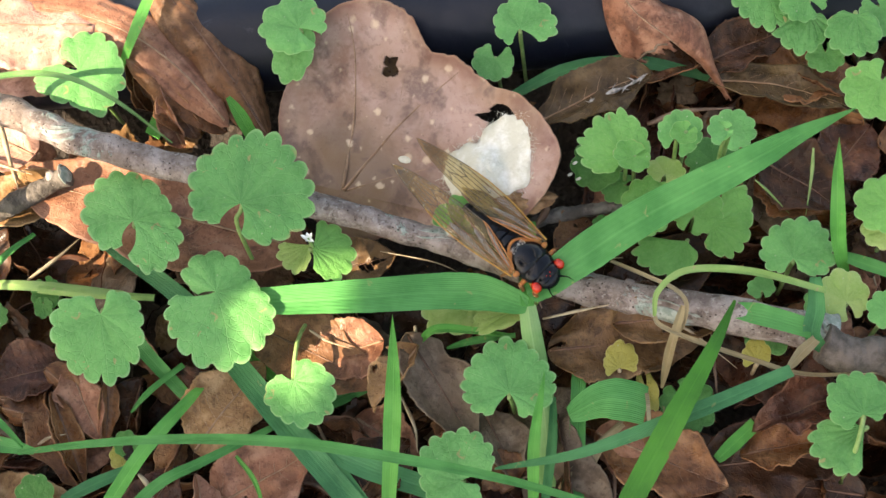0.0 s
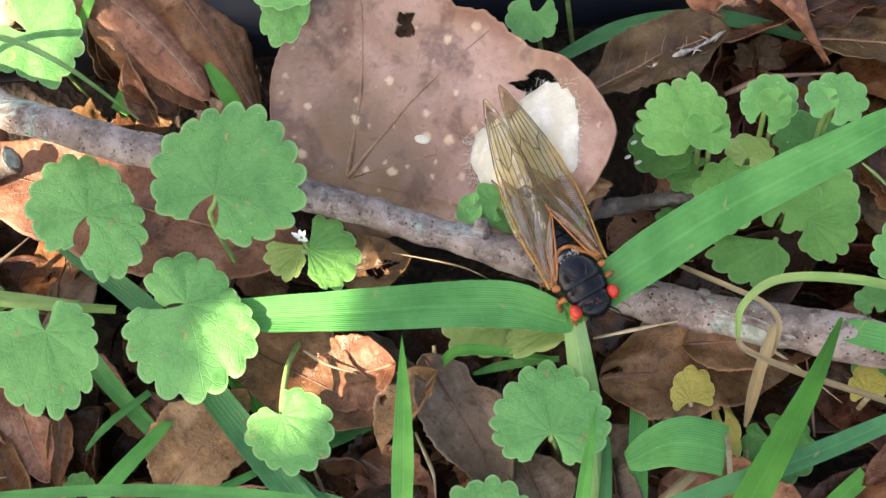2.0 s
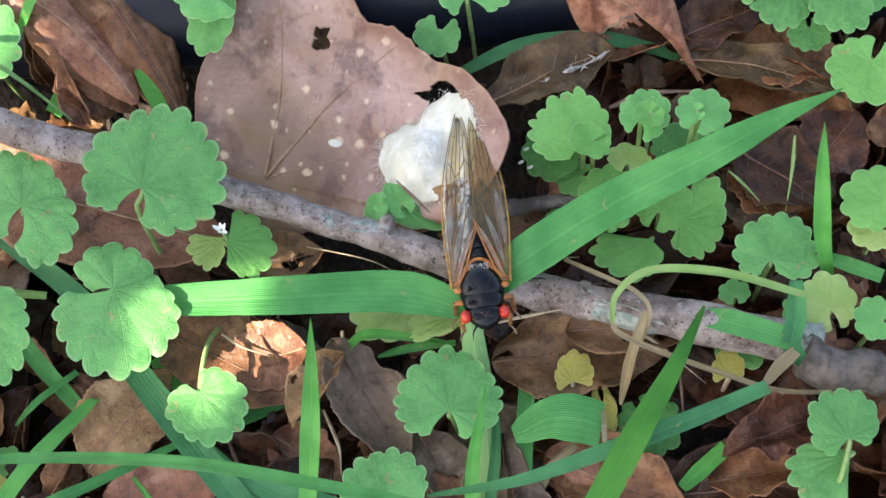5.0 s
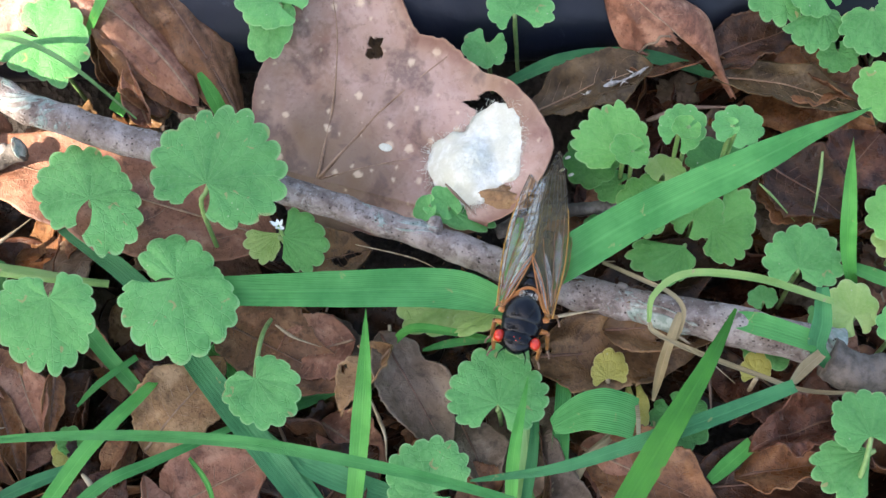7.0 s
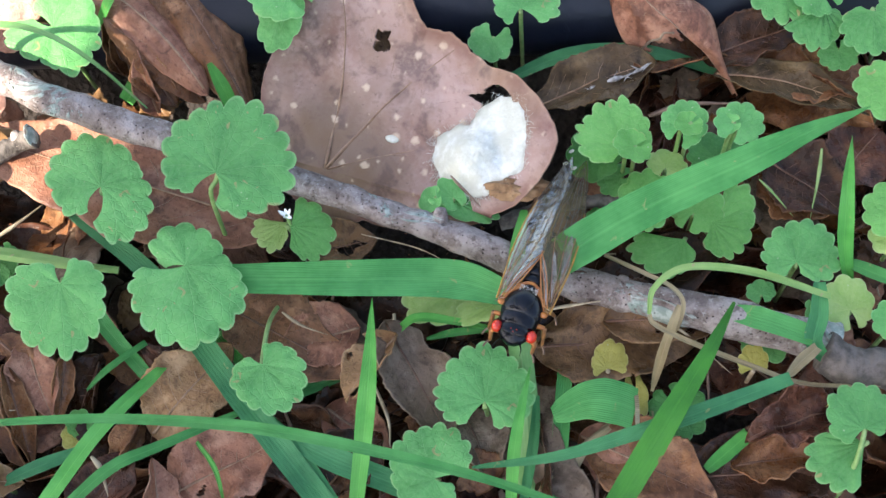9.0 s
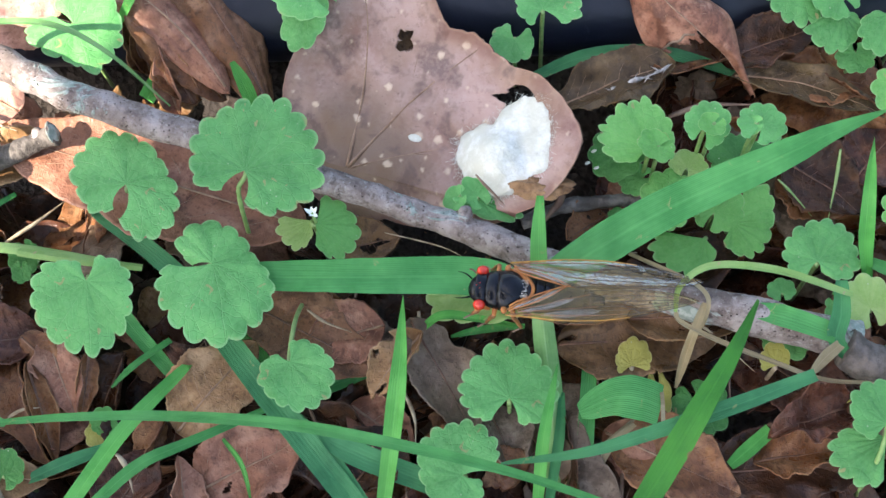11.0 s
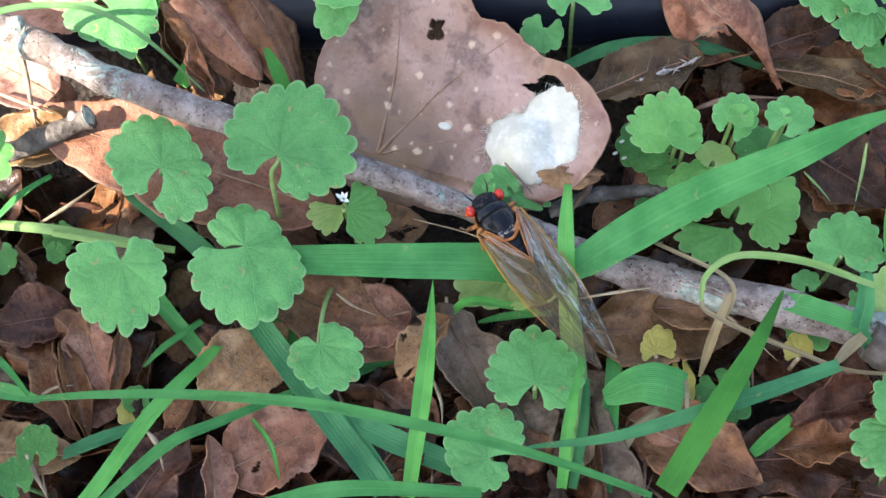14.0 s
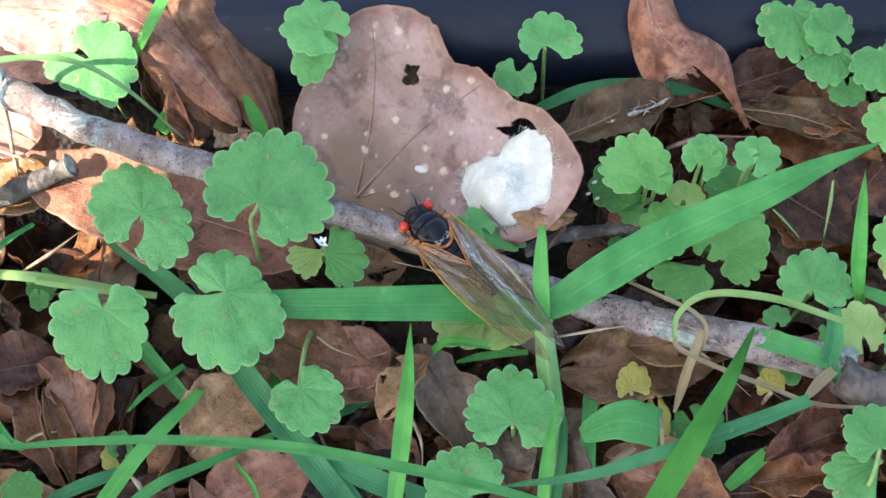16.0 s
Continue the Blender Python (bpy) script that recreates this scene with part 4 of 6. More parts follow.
# This end lies in shade, which its dark bark colour stands in for.
stick([(0.0707, -0.0266, 0.0150), (0.0746, -0.0284, 0.0140), (0.0829, -0.0294, 0.0120)], 0.0036, "thick weathered end of a dead branch, shade in its dark bark", (), 0.24, BARK_DARK)


# ---- ground ivy ----
def ivy(notch, tip, material=IVY, lobes=11, wide=1.0, cup=0.05, roll=0, gap=16, base=0.6, close=1.0, stalk=True, foot=None, fold=0.0, label="", tips=(), mouth=16):
    """A kidney shaped crenate leaf; notch is where its stalk joins, tip the far margin. tips: its lobes, as degrees from the axis and reach in millimetres; mouth: how far its bay widens toward the stalk, in degrees."""
    SEED[0] += 1
    k = SEED[0] * 0.73
    notch, tip = Vector(notch), Vector(tip)
    size = (tip - notch).length
    m = frame_between(notch, tip, roll)
    names = {"ivy_green": "fresh green scalloped ground ivy leaf", "ivy_mid_green": "mid green scalloped ground ivy leaf", "ivy_deep_green": "dark green scalloped ground ivy leaf",
             "ivy_light_green": "light green scalloped ground ivy leaf", "ivy_lime": "pale lime green scalloped ground ivy leaf", "ivy_yellow": "yellowing withered ground ivy leaf"}
    t = thing("ground_ivy_leaf", m, label or names[material.name], "leaf", "ground ivy leaves")

    if tips:
        size, lobes = max(r for _, r in tips) * 0.001, len(tips)
        ends = [(tips[0][0] - 7, tips[0][1] * 0.82), *tips, (tips[-1][0] + 7, tips[-1][1] * 0.82)]

    def lobed(a, v):
        """The margin's reach toward a: round lobes with sharp clefts between them."""
        for i, ((a0, r0), (a1, r1)) in enumerate(zip(ends, ends[1:])):
            if a <= a1:
                break
        f = min(max((a - a0) / (a1 - a0), 0), 1)
        s = min(f, 1 - f) * 2 if 0 < i < len(ends) - 2 else 0
        cleft = 0.20 * (0.8 + 0.4 * noise.noise(Vector((i * 1.7, k, 5)))) * (1 - math.sqrt(max(1 - 0.97 * s * s, 0)))
        return 0.001 * (r0 + (r1 - r0) * f) * (1 - cleft * v ** 3)

    def surface(u, v):
        if tips:
            a = ends[0][0] + (ends[-1][0] - ends[0][0]) * u
            r = lobed(a, v) * v
            a *= 1 - mouth / 180 * (1 - v) ** 0.8
            x, y = r * math.sin(radians(a)), r * math.cos(radians(a))
            z = size * (cup * v * v - 0.06 * v ** 5 * (0.5 + 0.5 * noise.noise(Vector((a * 0.02, k, 1)))))
            z += size * 0.016 * (abs(math.sin(math.pi * 9 * u)) - 0.5) * v * (1.2 - v) * 2 + size * 0.05 * v * noise.noise(Vector((x / size * 1.6, y / size * 1.6, k)))
            z += size * 0.026 * v * noise.noise(Vector((x / size * 5, y / size * 5, k))) + size * 0.008 * v * noise.noise(Vector((x / size * 17, y / size * 17, k)))
            return Vector((x, y, z))
        a = (180 - gap * (1.7 - close * v ** 0.7)) * (2 * u - 1)
        c = math.cos(radians(a))
        body = 0.5 + 0.5 * base + (0.5 - 0.5 * base) * c + 0.05 * noise.noise(Vector((a * 0.012, k, 0)))
        teeth = 1 - 0.14 * (1 - abs(math.sin(math.pi * lobes * (u + 0.020 * noise.noise(Vector((a * 0.02, k, 3)))))) ** 0.75) * v ** 3
        r = size * v * body * teeth
        x, y = wide * r * math.sin(radians(a)), r * c
        vein = abs(math.sin(math.pi * 9 * u))
        z = size * (cup * v * v - 0.10 * v ** 5 * (0.5 + 0.5 * noise.noise(Vector((a * 0.02, k, 1)))))
        z += size * 0.018 * (vein - 0.5) * v * (1.2 - v) * 2 + size * 0.05 * v * noise.noise(Vector((x / size * 1.6, y / size * 1.6, k)))
        z += size * 0.024 * v * noise.noise(Vector((x / size * 6, y / size * 6, k))) + size * 0.010 * v * noise.noise(Vector((x / size * 17, y / size * 17, k)))
        if fold:
            z += fold * max(-y, 0) * v
        return Vector((x, y, z))

    part("blade", sheet(lobes * 10, 20, surface), material, t)
    if stalk:
        end = Vector(foot) if foot else Vector((notch.x - 0.05 * (tip.x - notch.x), notch.y - 0.05 * (tip.y - notch.y), -0.008))
        e = m.inverted() @ end
        mid = m.inverted() @ (notch * 0.45 + end * 0.55 + Vector((0, 0, 0.35 * max(notch.z - end.z, 0))))
        part("leaf_stalk", tube([Vector((0, size * 0.05, -0.0009)), Vector((0, -size * 0.06, -size * 0.10)), mid, e], 0.00045, 14, 7, 0.1), PETIOLE if material is not IVY_YELLOW else TWIG_DRY, t)
    return t


# left bank
ivy((-0.0369, 0.0042, 0.029), (-0.0331, 0.0134, 0.029), IVY_MID, cup=0.04, mouth=30, foot=(-0.0405, -0.0001, 0.0040),
    tips=[(-148, 6.6), (-128, 9.4), (-104, 10.4), (-82, 12.2), (-62, 13.4), (-42, 13.5), (-28, 14.4), (-12, 15.6), (4, 16.0), (22, 15.1), (40, 14.7), (58, 14.9), (78, 15.0), (94, 14.1), (108, 12.3), (128, 10.5), (148, 7.3)])
ivy((-0.0612, 0.0054, 0.021), (-0.0586, 0.015, 0.0213), IVY, cup=0.0, mouth=34,
    tips=[(-165, 6.4), (-147, 8.6), (-121, 9.1), (-94, 11.7), (-75, 12.6), (-56, 13.0), (-37, 12.3), (-18, 10.7), (10, 9.0), (51, 8.1), (77, 9.8), (98, 11.4), (116, 12.8), (135, 12.7), (150, 11.9), (165, 8.6)])
ivy((-0.0438, -0.0105, 0.0205), (-0.0338, -0.0106, 0.0203), IVY, cup=-0.03,
    tips=[(-174, 4.7), (-150, 9.0), (-124, 9.6), (-96, 9.1), (-66, 8.0), (-37, 7.6), (-8, 8.2), (7, 10.5), (20, 12.6), (35, 14.1), (51, 14.9), (66, 15.5), (82, 16.1), (101, 15.3), (120, 13.5), (140, 12.3), (160, 11.3), (174, 9.8)])
ivy((-0.067, -0.0135, 0.0204), (-0.0666, -0.0232, 0.018), IVY, cup=0.0,
    tips=[(-154, 5.1), (-122, 6.8), (-98, 8.2), (-78, 8.8), (-56, 10.2), (-34, 12.1), (-18, 13.3), (-4, 14.4), (12, 13.6), (32, 12.9), (54, 12.1), (72, 11.4), (94, 10.8), (114, 9.1), (130, 6.4), (154, 4.1)])
ivy((-0.0296, -0.0277, 0.0145), (-0.0243, -0.0362, 0.014), IVY, cup=0.04, foot=(-0.0292, -0.0126, 0.0040),
    tips=[(-146, 3.8), (-116, 4.9), (-84, 6.2), (-58, 8.1), (-36, 9.1), (-17, 10.1), (1, 10.2), (21, 9.8), (42, 8.5), (63, 7.5), (89, 7.0), (116, 5.5), (146, 3.2)])
LEAN_LEAF = ivy((0.011, -0.0348, 0.014), (0.0128, -0.025, 0.0124), IVY, cup=0.0,
    tips=[(-144, 6.2), (-126, 7.9), (-104, 9.0), (-88, 9.7), (-70, 9.9), (-50, 10.6), (-30, 11.6), (-12, 12.1), (6, 11.3), (22, 10.1), (42, 9.5), (60, 9.6), (76, 9.0), (96, 8.2), (122, 6.9), (144, 5.5)])
ivy((0.0018, -0.0481, 0.011), (-0.0082, -0.0479, 0.0111), IVY, cup=0.0,
    tips=[(-164, 3.7), (-140, 5.2), (-108, 5.8), (-82, 6.1), (-56, 6.8), (-30, 7.1), (-2, 7.8), (20, 8.8), (40, 10.0), (58, 10.3), (76, 9.8), (94, 10.4), (112, 10.0), (134, 9.1), (150, 7.8), (164, 6.1)])
ivy((-0.0758, 0.0414, 0.019), (-0.0672, 0.0365, 0.0176), IVY, cup=0.0,
    tips=[(-164, 6.2), (-146, 8.4), (-120, 9.4), (-94, 10.0), (-68, 9.6), (-36, 9.4), (-10, 10.6), (12, 10.8), (34, 11.9), (60, 8.4), (90, 8.1), (130, 10.0), (142, 9.9), (160, 7.9), (170, 5.5)])
ivy((-0.1010, 0.0081, 0.0200), (-0.0915, 0.0082, 0.0180), IVY_LIGHT, 12, 1.05, 0.0, 0, 12)
ivy((-0.1022, -0.0235, 0.0160), (-0.0936, -0.0228, 0.0140), IVY_LIGHT, 12, 1.0, 0.0, 0, 12)
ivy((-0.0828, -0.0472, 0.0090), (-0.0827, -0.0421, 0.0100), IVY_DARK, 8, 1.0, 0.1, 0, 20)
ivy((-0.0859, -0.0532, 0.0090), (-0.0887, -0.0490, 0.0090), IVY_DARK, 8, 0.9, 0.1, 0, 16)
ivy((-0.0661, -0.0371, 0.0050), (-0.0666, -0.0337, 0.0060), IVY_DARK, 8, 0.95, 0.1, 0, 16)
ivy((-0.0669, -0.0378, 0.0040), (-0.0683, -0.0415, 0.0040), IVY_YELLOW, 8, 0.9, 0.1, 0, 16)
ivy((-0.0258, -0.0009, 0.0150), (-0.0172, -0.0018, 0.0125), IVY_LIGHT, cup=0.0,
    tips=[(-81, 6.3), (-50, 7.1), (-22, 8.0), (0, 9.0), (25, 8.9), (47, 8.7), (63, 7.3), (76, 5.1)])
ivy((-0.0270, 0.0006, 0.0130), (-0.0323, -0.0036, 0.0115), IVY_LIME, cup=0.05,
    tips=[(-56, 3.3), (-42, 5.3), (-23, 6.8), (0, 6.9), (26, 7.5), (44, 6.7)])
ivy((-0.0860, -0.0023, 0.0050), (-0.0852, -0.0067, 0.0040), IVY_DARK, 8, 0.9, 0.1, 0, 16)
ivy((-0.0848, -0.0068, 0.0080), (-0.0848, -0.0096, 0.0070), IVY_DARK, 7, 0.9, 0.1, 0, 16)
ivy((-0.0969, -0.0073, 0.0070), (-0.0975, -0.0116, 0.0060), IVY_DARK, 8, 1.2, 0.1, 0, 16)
# by the stick and below the long blade
ivy((0.0013, 0.0046, 0.0140), (-0.0016, 0.0039, 0.0120), IVY, 5, 0.9, 0.1, 0, 25)
ivy((0.0049, 0.0046, 0.0140), (0.0024, 0.0083, 0.0150), IVY, 5, 0.7, 0.1, 0, 25)
ivy((0.0052, 0.0042, 0.0130), (0.0137, 0.0021, 0.0100), IVY, 9, 0.42, 0.0, 0, 30, label="half eaten green ground ivy leaf beside the stick")
ivy((0.0055, -0.0118, 0.0070), (-0.0051, -0.0157, 0.0080), IVY_LIME, 8, 0.62, 0.0, 0, 25)
ivy((0.0135, -0.0152, 0.0105), (0.0046, -0.0184, 0.0090), IVY_LIME, 9, 0.5, 0.1, 25, 25, stalk=False)
# top
ivy((-0.0271, 0.0446, 0.0230), (-0.0351, 0.0505, 0.0220), IVY, 9, 0.85, 0.0, 0, 20)
ivy((-0.0284, 0.0427, 0.0210), (-0.0321, 0.0352, 0.0170), IVY, 9, 0.62, 0.0, 0, 20)
ivy((0.0126, 0.0391, 0.0130), (0.0096, 0.0296, 0.0122), IVY, cup=0.05,
    tips=[(-144, 3.8), (-92, 4.1), (-52, 5.2), (-16, 5.2), (18, 5.2), (64, 5.1), (100, 4.7), (144, 3.8)])
ivy((0.0182, 0.0428, 0.0180), (0.0161, 0.0525, 0.0179), IVY, cup=0.05, mouth=20,
    tips=[(-137, 4.4), (-87, 5.0), (-50, 6.0), (-21, 7.0), (7, 8.0), (33, 8.1), (65, 7.9), (93, 8.0), (116, 8.0), (137, 5.9)])
# right bank
ivy((0.0375, 0.012, 0.018), (0.037, 0.022, 0.018), IVY_LIGHT, cup=0.02,
    tips=[(-126, 4.2), (-110, 6.6), (-89, 8.7), (-71, 10.0), (-57, 10.7), (-46, 10.1), (-26, 11.1), (-11, 10.7), (2, 11.4), (19, 9.0), (43, 7.3), (62, 5.7), (126, 3.8)])
ivy((0.0391, 0.0116, 0.0200), (0.0350, 0.0096, 0.0220), IVY_LIGHT, 8, 0.95, 0.2, 0, 14)
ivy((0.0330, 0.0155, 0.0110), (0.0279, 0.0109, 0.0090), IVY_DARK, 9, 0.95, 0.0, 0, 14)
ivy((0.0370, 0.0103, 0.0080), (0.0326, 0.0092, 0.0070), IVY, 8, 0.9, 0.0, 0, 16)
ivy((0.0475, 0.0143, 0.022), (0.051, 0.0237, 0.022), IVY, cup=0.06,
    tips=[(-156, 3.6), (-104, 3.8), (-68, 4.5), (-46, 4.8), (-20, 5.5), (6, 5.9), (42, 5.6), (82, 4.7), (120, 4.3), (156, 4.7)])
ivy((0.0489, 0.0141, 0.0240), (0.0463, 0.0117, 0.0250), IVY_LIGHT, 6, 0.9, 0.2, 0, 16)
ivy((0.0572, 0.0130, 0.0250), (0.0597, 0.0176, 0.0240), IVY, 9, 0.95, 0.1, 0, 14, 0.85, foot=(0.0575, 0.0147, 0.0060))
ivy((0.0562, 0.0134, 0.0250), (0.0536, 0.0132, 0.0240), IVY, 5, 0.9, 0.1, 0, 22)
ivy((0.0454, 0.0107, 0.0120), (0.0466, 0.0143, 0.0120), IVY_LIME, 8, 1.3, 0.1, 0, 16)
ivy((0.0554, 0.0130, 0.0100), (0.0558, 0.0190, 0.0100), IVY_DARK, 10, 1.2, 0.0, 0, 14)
ivy((0.0411, 0.0030, 0.0110), (0.0425, 0.0108, 0.0120), IVY_LIGHT, 11, 0.85, 0.0, 0, 14)
ivy((0.0539, 0.0008, 0.0080), (0.0630, -0.0033, 0.0083), IVY_LIGHT, cup=0.0,
    tips=[(-86, 9.7), (-70, 10.8), (-52, 9.5), (-28, 8.2), (2, 7.9), (26, 8.2), (44, 8.3), (60, 7.1), (86, 5.1)])
ivy((0.0487, -0.0021, 0.0070), (0.0433, -0.0105, 0.0076), IVY_LIGHT, cup=0.0,
    tips=[(-64, 3.8), (-29, 6.5), (-9, 8.7), (14, 9.8), (35, 10.9), (49, 11.3), (64, 9.3)])
ivy((0.0507, 0.0029, 0.0080), (0.0538, 0.0087, 0.0090), IVY_LIGHT, 9, 1.0, 0.0, 0, 14)
ivy((0.0324, 0.0028, 0.0060), (0.0321, 0.0052, 0.0060), IVY_DARK, 7, 1.1, 0.0, 0, 14)
ivy((0.0677, -0.0095, 0.014), (0.0699, 0.0002, 0.0131), IVY, cup=0.0,
    tips=[(-148, 3.7), (-121, 5.5), (-90, 6.5), (-64, 7.0), (-36, 7.8), (-13, 8.5), (6, 9.4), (24, 9.9), (40, 9.4), (60, 8.2), (83, 8.2), (108, 6.7), (128, 4.9), (148, 2.5)])
ivy((0.0866, -0.0016, 0.0180), (0.0800, 0.0017, 0.0170), IVY_LIGHT, 11, 1.0, 0.0, 0, 14)
ivy((0.0859, -0.0054, 0.0150), (0.0805, -0.0047, 0.0150), IVY_LIME, 9, 0.9, 0.0, 0, 14)
ivy((0.0765, -0.0184, 0.0130), (0.0753, -0.0121, 0.0140), IVY_LIME, 9, 0.9, 0.05, 0, 18)
ivy((0.0728, -0.0167, 0.0090), (0.0766, -0.0204, 0.0090), IVY, 9, 1.0, 0.05, 0, 14)
ivy((0.0618, -0.0139, 0.0090), (0.0616, -0.0110, 0.0090), IVY, 7, 1.2, 0.05, 0, 16)
ivy((0.0837, -0.0212, 0.0150), (0.0796, -0.0197, 0.0150), IVY, 9, 1.1, 0.05, 0, 14)
ivy((0.0621, -0.0207, 0.0080), (0.0626, -0.0271, 0.0080), IVY, 10, 1.0, 0.0, 0, 20)
ivy((0.0752, -0.0411, 0.0190), (0.0739, -0.0313, 0.0178), IVY_MID, cup=0.0, foot=(0.0727, -0.0509, 0.0040),
    tips=[(-122, 4.0), (-88, 5.7), (-56, 6.6), (-34, 8.0), (-12, 8.4), (8, 8.4), (28, 8.3), (48, 7.5), (78, 5.1), (122, 2.9)])
ivy((0.0759, -0.0429, 0.0155), (0.0666, -0.0465, 0.0146), IVY_MID, cup=0.0,
    tips=[(-52, 8.7), (-34, 10.0), (-16, 10.5), (0, 10.8), (16, 10.2), (32, 7.9), (52, 5.0)])
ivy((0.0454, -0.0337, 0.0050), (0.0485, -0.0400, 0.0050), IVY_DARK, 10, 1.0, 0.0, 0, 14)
ivy((0.0333, -0.0274, 0.0075), (0.0319, -0.0175, 0.0084), IVY_YELLOW, cup=0.05,
    tips=[(-111, 2.8), (-57, 3.3), (-18, 4.5), (13, 5.7), (40, 5.4), (72, 4.2), (111, 3.3)])
ivy((0.0383, -0.0308, 0.0050), (0.0390, -0.0367, 0.0060), IVY_YELLOW, 6, 0.45, 0.1, 0, 25)
ivy((0.0592, -0.0282, 0.0095), (0.0580, -0.0182, 0.0095), IVY_YELLOW, cup=0.05,
    tips=[(-102, 2.5), (-48, 3.2), (-4, 4.5), (24, 4.8), (54, 3.8), (102, 2.3)])
ivy((0.0698, -0.0344, 0.0090), (0.0653, -0.0349, 0.0080), IVY_YELLOW, 5, 0.35, 0.1, 0, 25)
# bank at the top right
ivy((0.0678, 0.0475, 0.0220), (0.0692, 0.0380, 0.0194), IVY_MID, cup=0.0,
    tips=[(-132, 2.8), (-97, 4.7), (-70, 6.6), (-50, 8.1), (-29, 9.7), (-10, 11.1), (6, 11.3), (23, 10.4), (42, 9.2), (61, 8.3), (81, 7.4), (106, 5.7), (132, 3.3)])
ivy((0.0761, 0.0394, 0.0200), (0.0769, 0.0297, 0.0180), IVY_MID, cup=0.0,
    tips=[(-80, 2.4), (-49, 4.4), (-17, 6.2), (6, 7.9), (24, 9.0), (46, 8.4), (72, 8.5), (80, 4.4)])
ivy((0.0791, 0.0330, 0.0150), (0.0791, 0.0290, 0.0140), IVY_MID, 10, 1.2, 0.0, 0, 14)
ivy((0.0844, 0.0373, 0.0220), (0.0841, 0.0278, 0.0188), IVY_MID, cup=0.0,
    tips=[(-106, 2.4), (-76, 4.2), (-48, 6.5), (-24, 8.5), (-4, 8.4), (16, 8.3), (40, 8.2), (60, 7.3), (82, 5.6), (106, 3.0)])
ivy((0.0877, 0.0238, 0.0190), (0.0840, 0.0168, 0.0180), IVY_LIGHT, 11, 1.1, 0.0, 0, 14)
ivy((0.0757, 0.0414, 0.0220), (0.0715, 0.0458, 0.0240), IVY_MID, 11, 1.1, 0.0, 0, 14)
ivy((0.0897, 0.0394, 0.0200), (0.0932, 0.0351, 0.0180), IVY_MID, 11, 1.1, 0.0, 0, 14)


def flower(at, r):
    t = thing("small_flower", Matrix.Translation(at), "tiny white five petalled flower on an ivy leaf", "flower")
    for i in range(5):
        a = 72 * i + 10 + 14 * math.sin(5.0 * i)
        size = r * (0.85 + 0.3 * math.sin(2.3 * i))

        def petal(u, v, a=a, i=i, size=size):
            s = (2 * u - 1) * r * 0.27 * math.sin(math.pi * min(v + 0.05, 1)) ** 0.6
            return Matrix.Rotation(radians(a), 3, "Z") @ Vector((s, size * v, r * (0.5 + 0.4 * math.sin(1.9 * i)) * v * v + abs(2 * u - 1) * r * 0.08))
        part("petal", sheet(6, 8, petal), PETAL, t)
    part("heart", ball(r * 0.16, 1, 1, 0.8, (0, 0, r * 0.06), 10, 6), PETIOLE, t)
    part("flower_stalk", tube([(0, 0, 0), (0.0005, -0.001, -0.004), (0.001, -0.001, -0.010)], 0.00035, 6, 6), PETIOLE, t)


flower((-0.0261, 0.0002, 0.0175), 0.0014)


# ---- grass ----
def grass(points, width, material=GRASS, fold=0.18, start=1.0, end=0.05, twist=0.0, wide_at=0.4, name="grass", label=""):
    """A grass blade along a smooth line; start and end are shares of its width at the two ends."""
    SEED[0] += 1
    o = Vector(points[0])
    pts = [Vector(p) - o for p in points]
    ln = sum((b - a).length for a, b in zip(pts, pts[1:]))
    names = {"grass_deep": "broad dark green grass blade with a brown tip", "grass_green": "long green grass blade with parallel veins", "grass_pale": "pale green grass blade", "grass_light": "bright fresh green grass blade", "grass_bluish": "bluish green shaded grass blade",
             "grass_dry": "dry straw coloured grass blade", "grass_yellowing": "yellowing curled grass stem"}

    def surface(u, v):
        p = glide(pts, v)
        way = (glide(pts, min(v + 0.01, 1)) - glide(pts, max(v - 0.01, 0))).normalized()
        side = way.cross(Vector((0, 0, 1)))
        side = side.normalized() if side.length > 0.05 else Vector((1, 0, 0))
        side = Matrix.Rotation(radians(twist * (0.3 + v)), 3, way) @ side
        up = side.cross(way)
        w = start + (1 - start) * min(v / wide_at, 1) ** 0.6 if v < wide_at else end + (1 - end) * max(1 - ((v - wide_at) / (1 - wide_at)) ** 1.7, 0)
        s = (2 * u - 1) * 0.5 * width * w * (1 + 0.03 * noise.noise(Vector((v * ln * 400, SEED[0], u))))
        lift = fold * abs(2 * u - 1) ** 1.3 * 0.5 * width * w + 0.0002 * noise.noise(Vector((v * ln * 150, u * 2, SEED[0])))
        return p + side * s + up * lift

    t = thing(name, Matrix.Translation(o), label or names[material.name], "grass", "grass blades")
    part("blade", sheet(10, max(14, int(ln * 900)), surface), material, t)
    part("midrib", tube([surface(0.5, i / 9) - Vector((0, 0, 0.00006)) for i in range(10)], lambda v: 0.00003 + width * 0.006 * (1 - v), 24, 5), material, t)
    return t


NODE = (0.0165, -0.0162, 0.0160)
grass([NODE, (0.0050, -0.0123, 0.0150), (-0.0156, -0.0126, 0.0175), (-0.0390, -0.0121, 0.0170)], 0.0076, GRASS, 0.24, 0.40, 0.7, 0, 0.30)
grass([(0.0174, -0.0147, 0.0162), (0.0215, -0.0112, 0.0170), (0.0386, -0.002, 0.021), (0.0583, 0.0055, 0.026), (0.0685, 0.0098, 0.028), (0.0794, 0.0136, 0.03)], 0.0078, GRASS, 0.12, 0.28, 0.03, 0, 0.3)
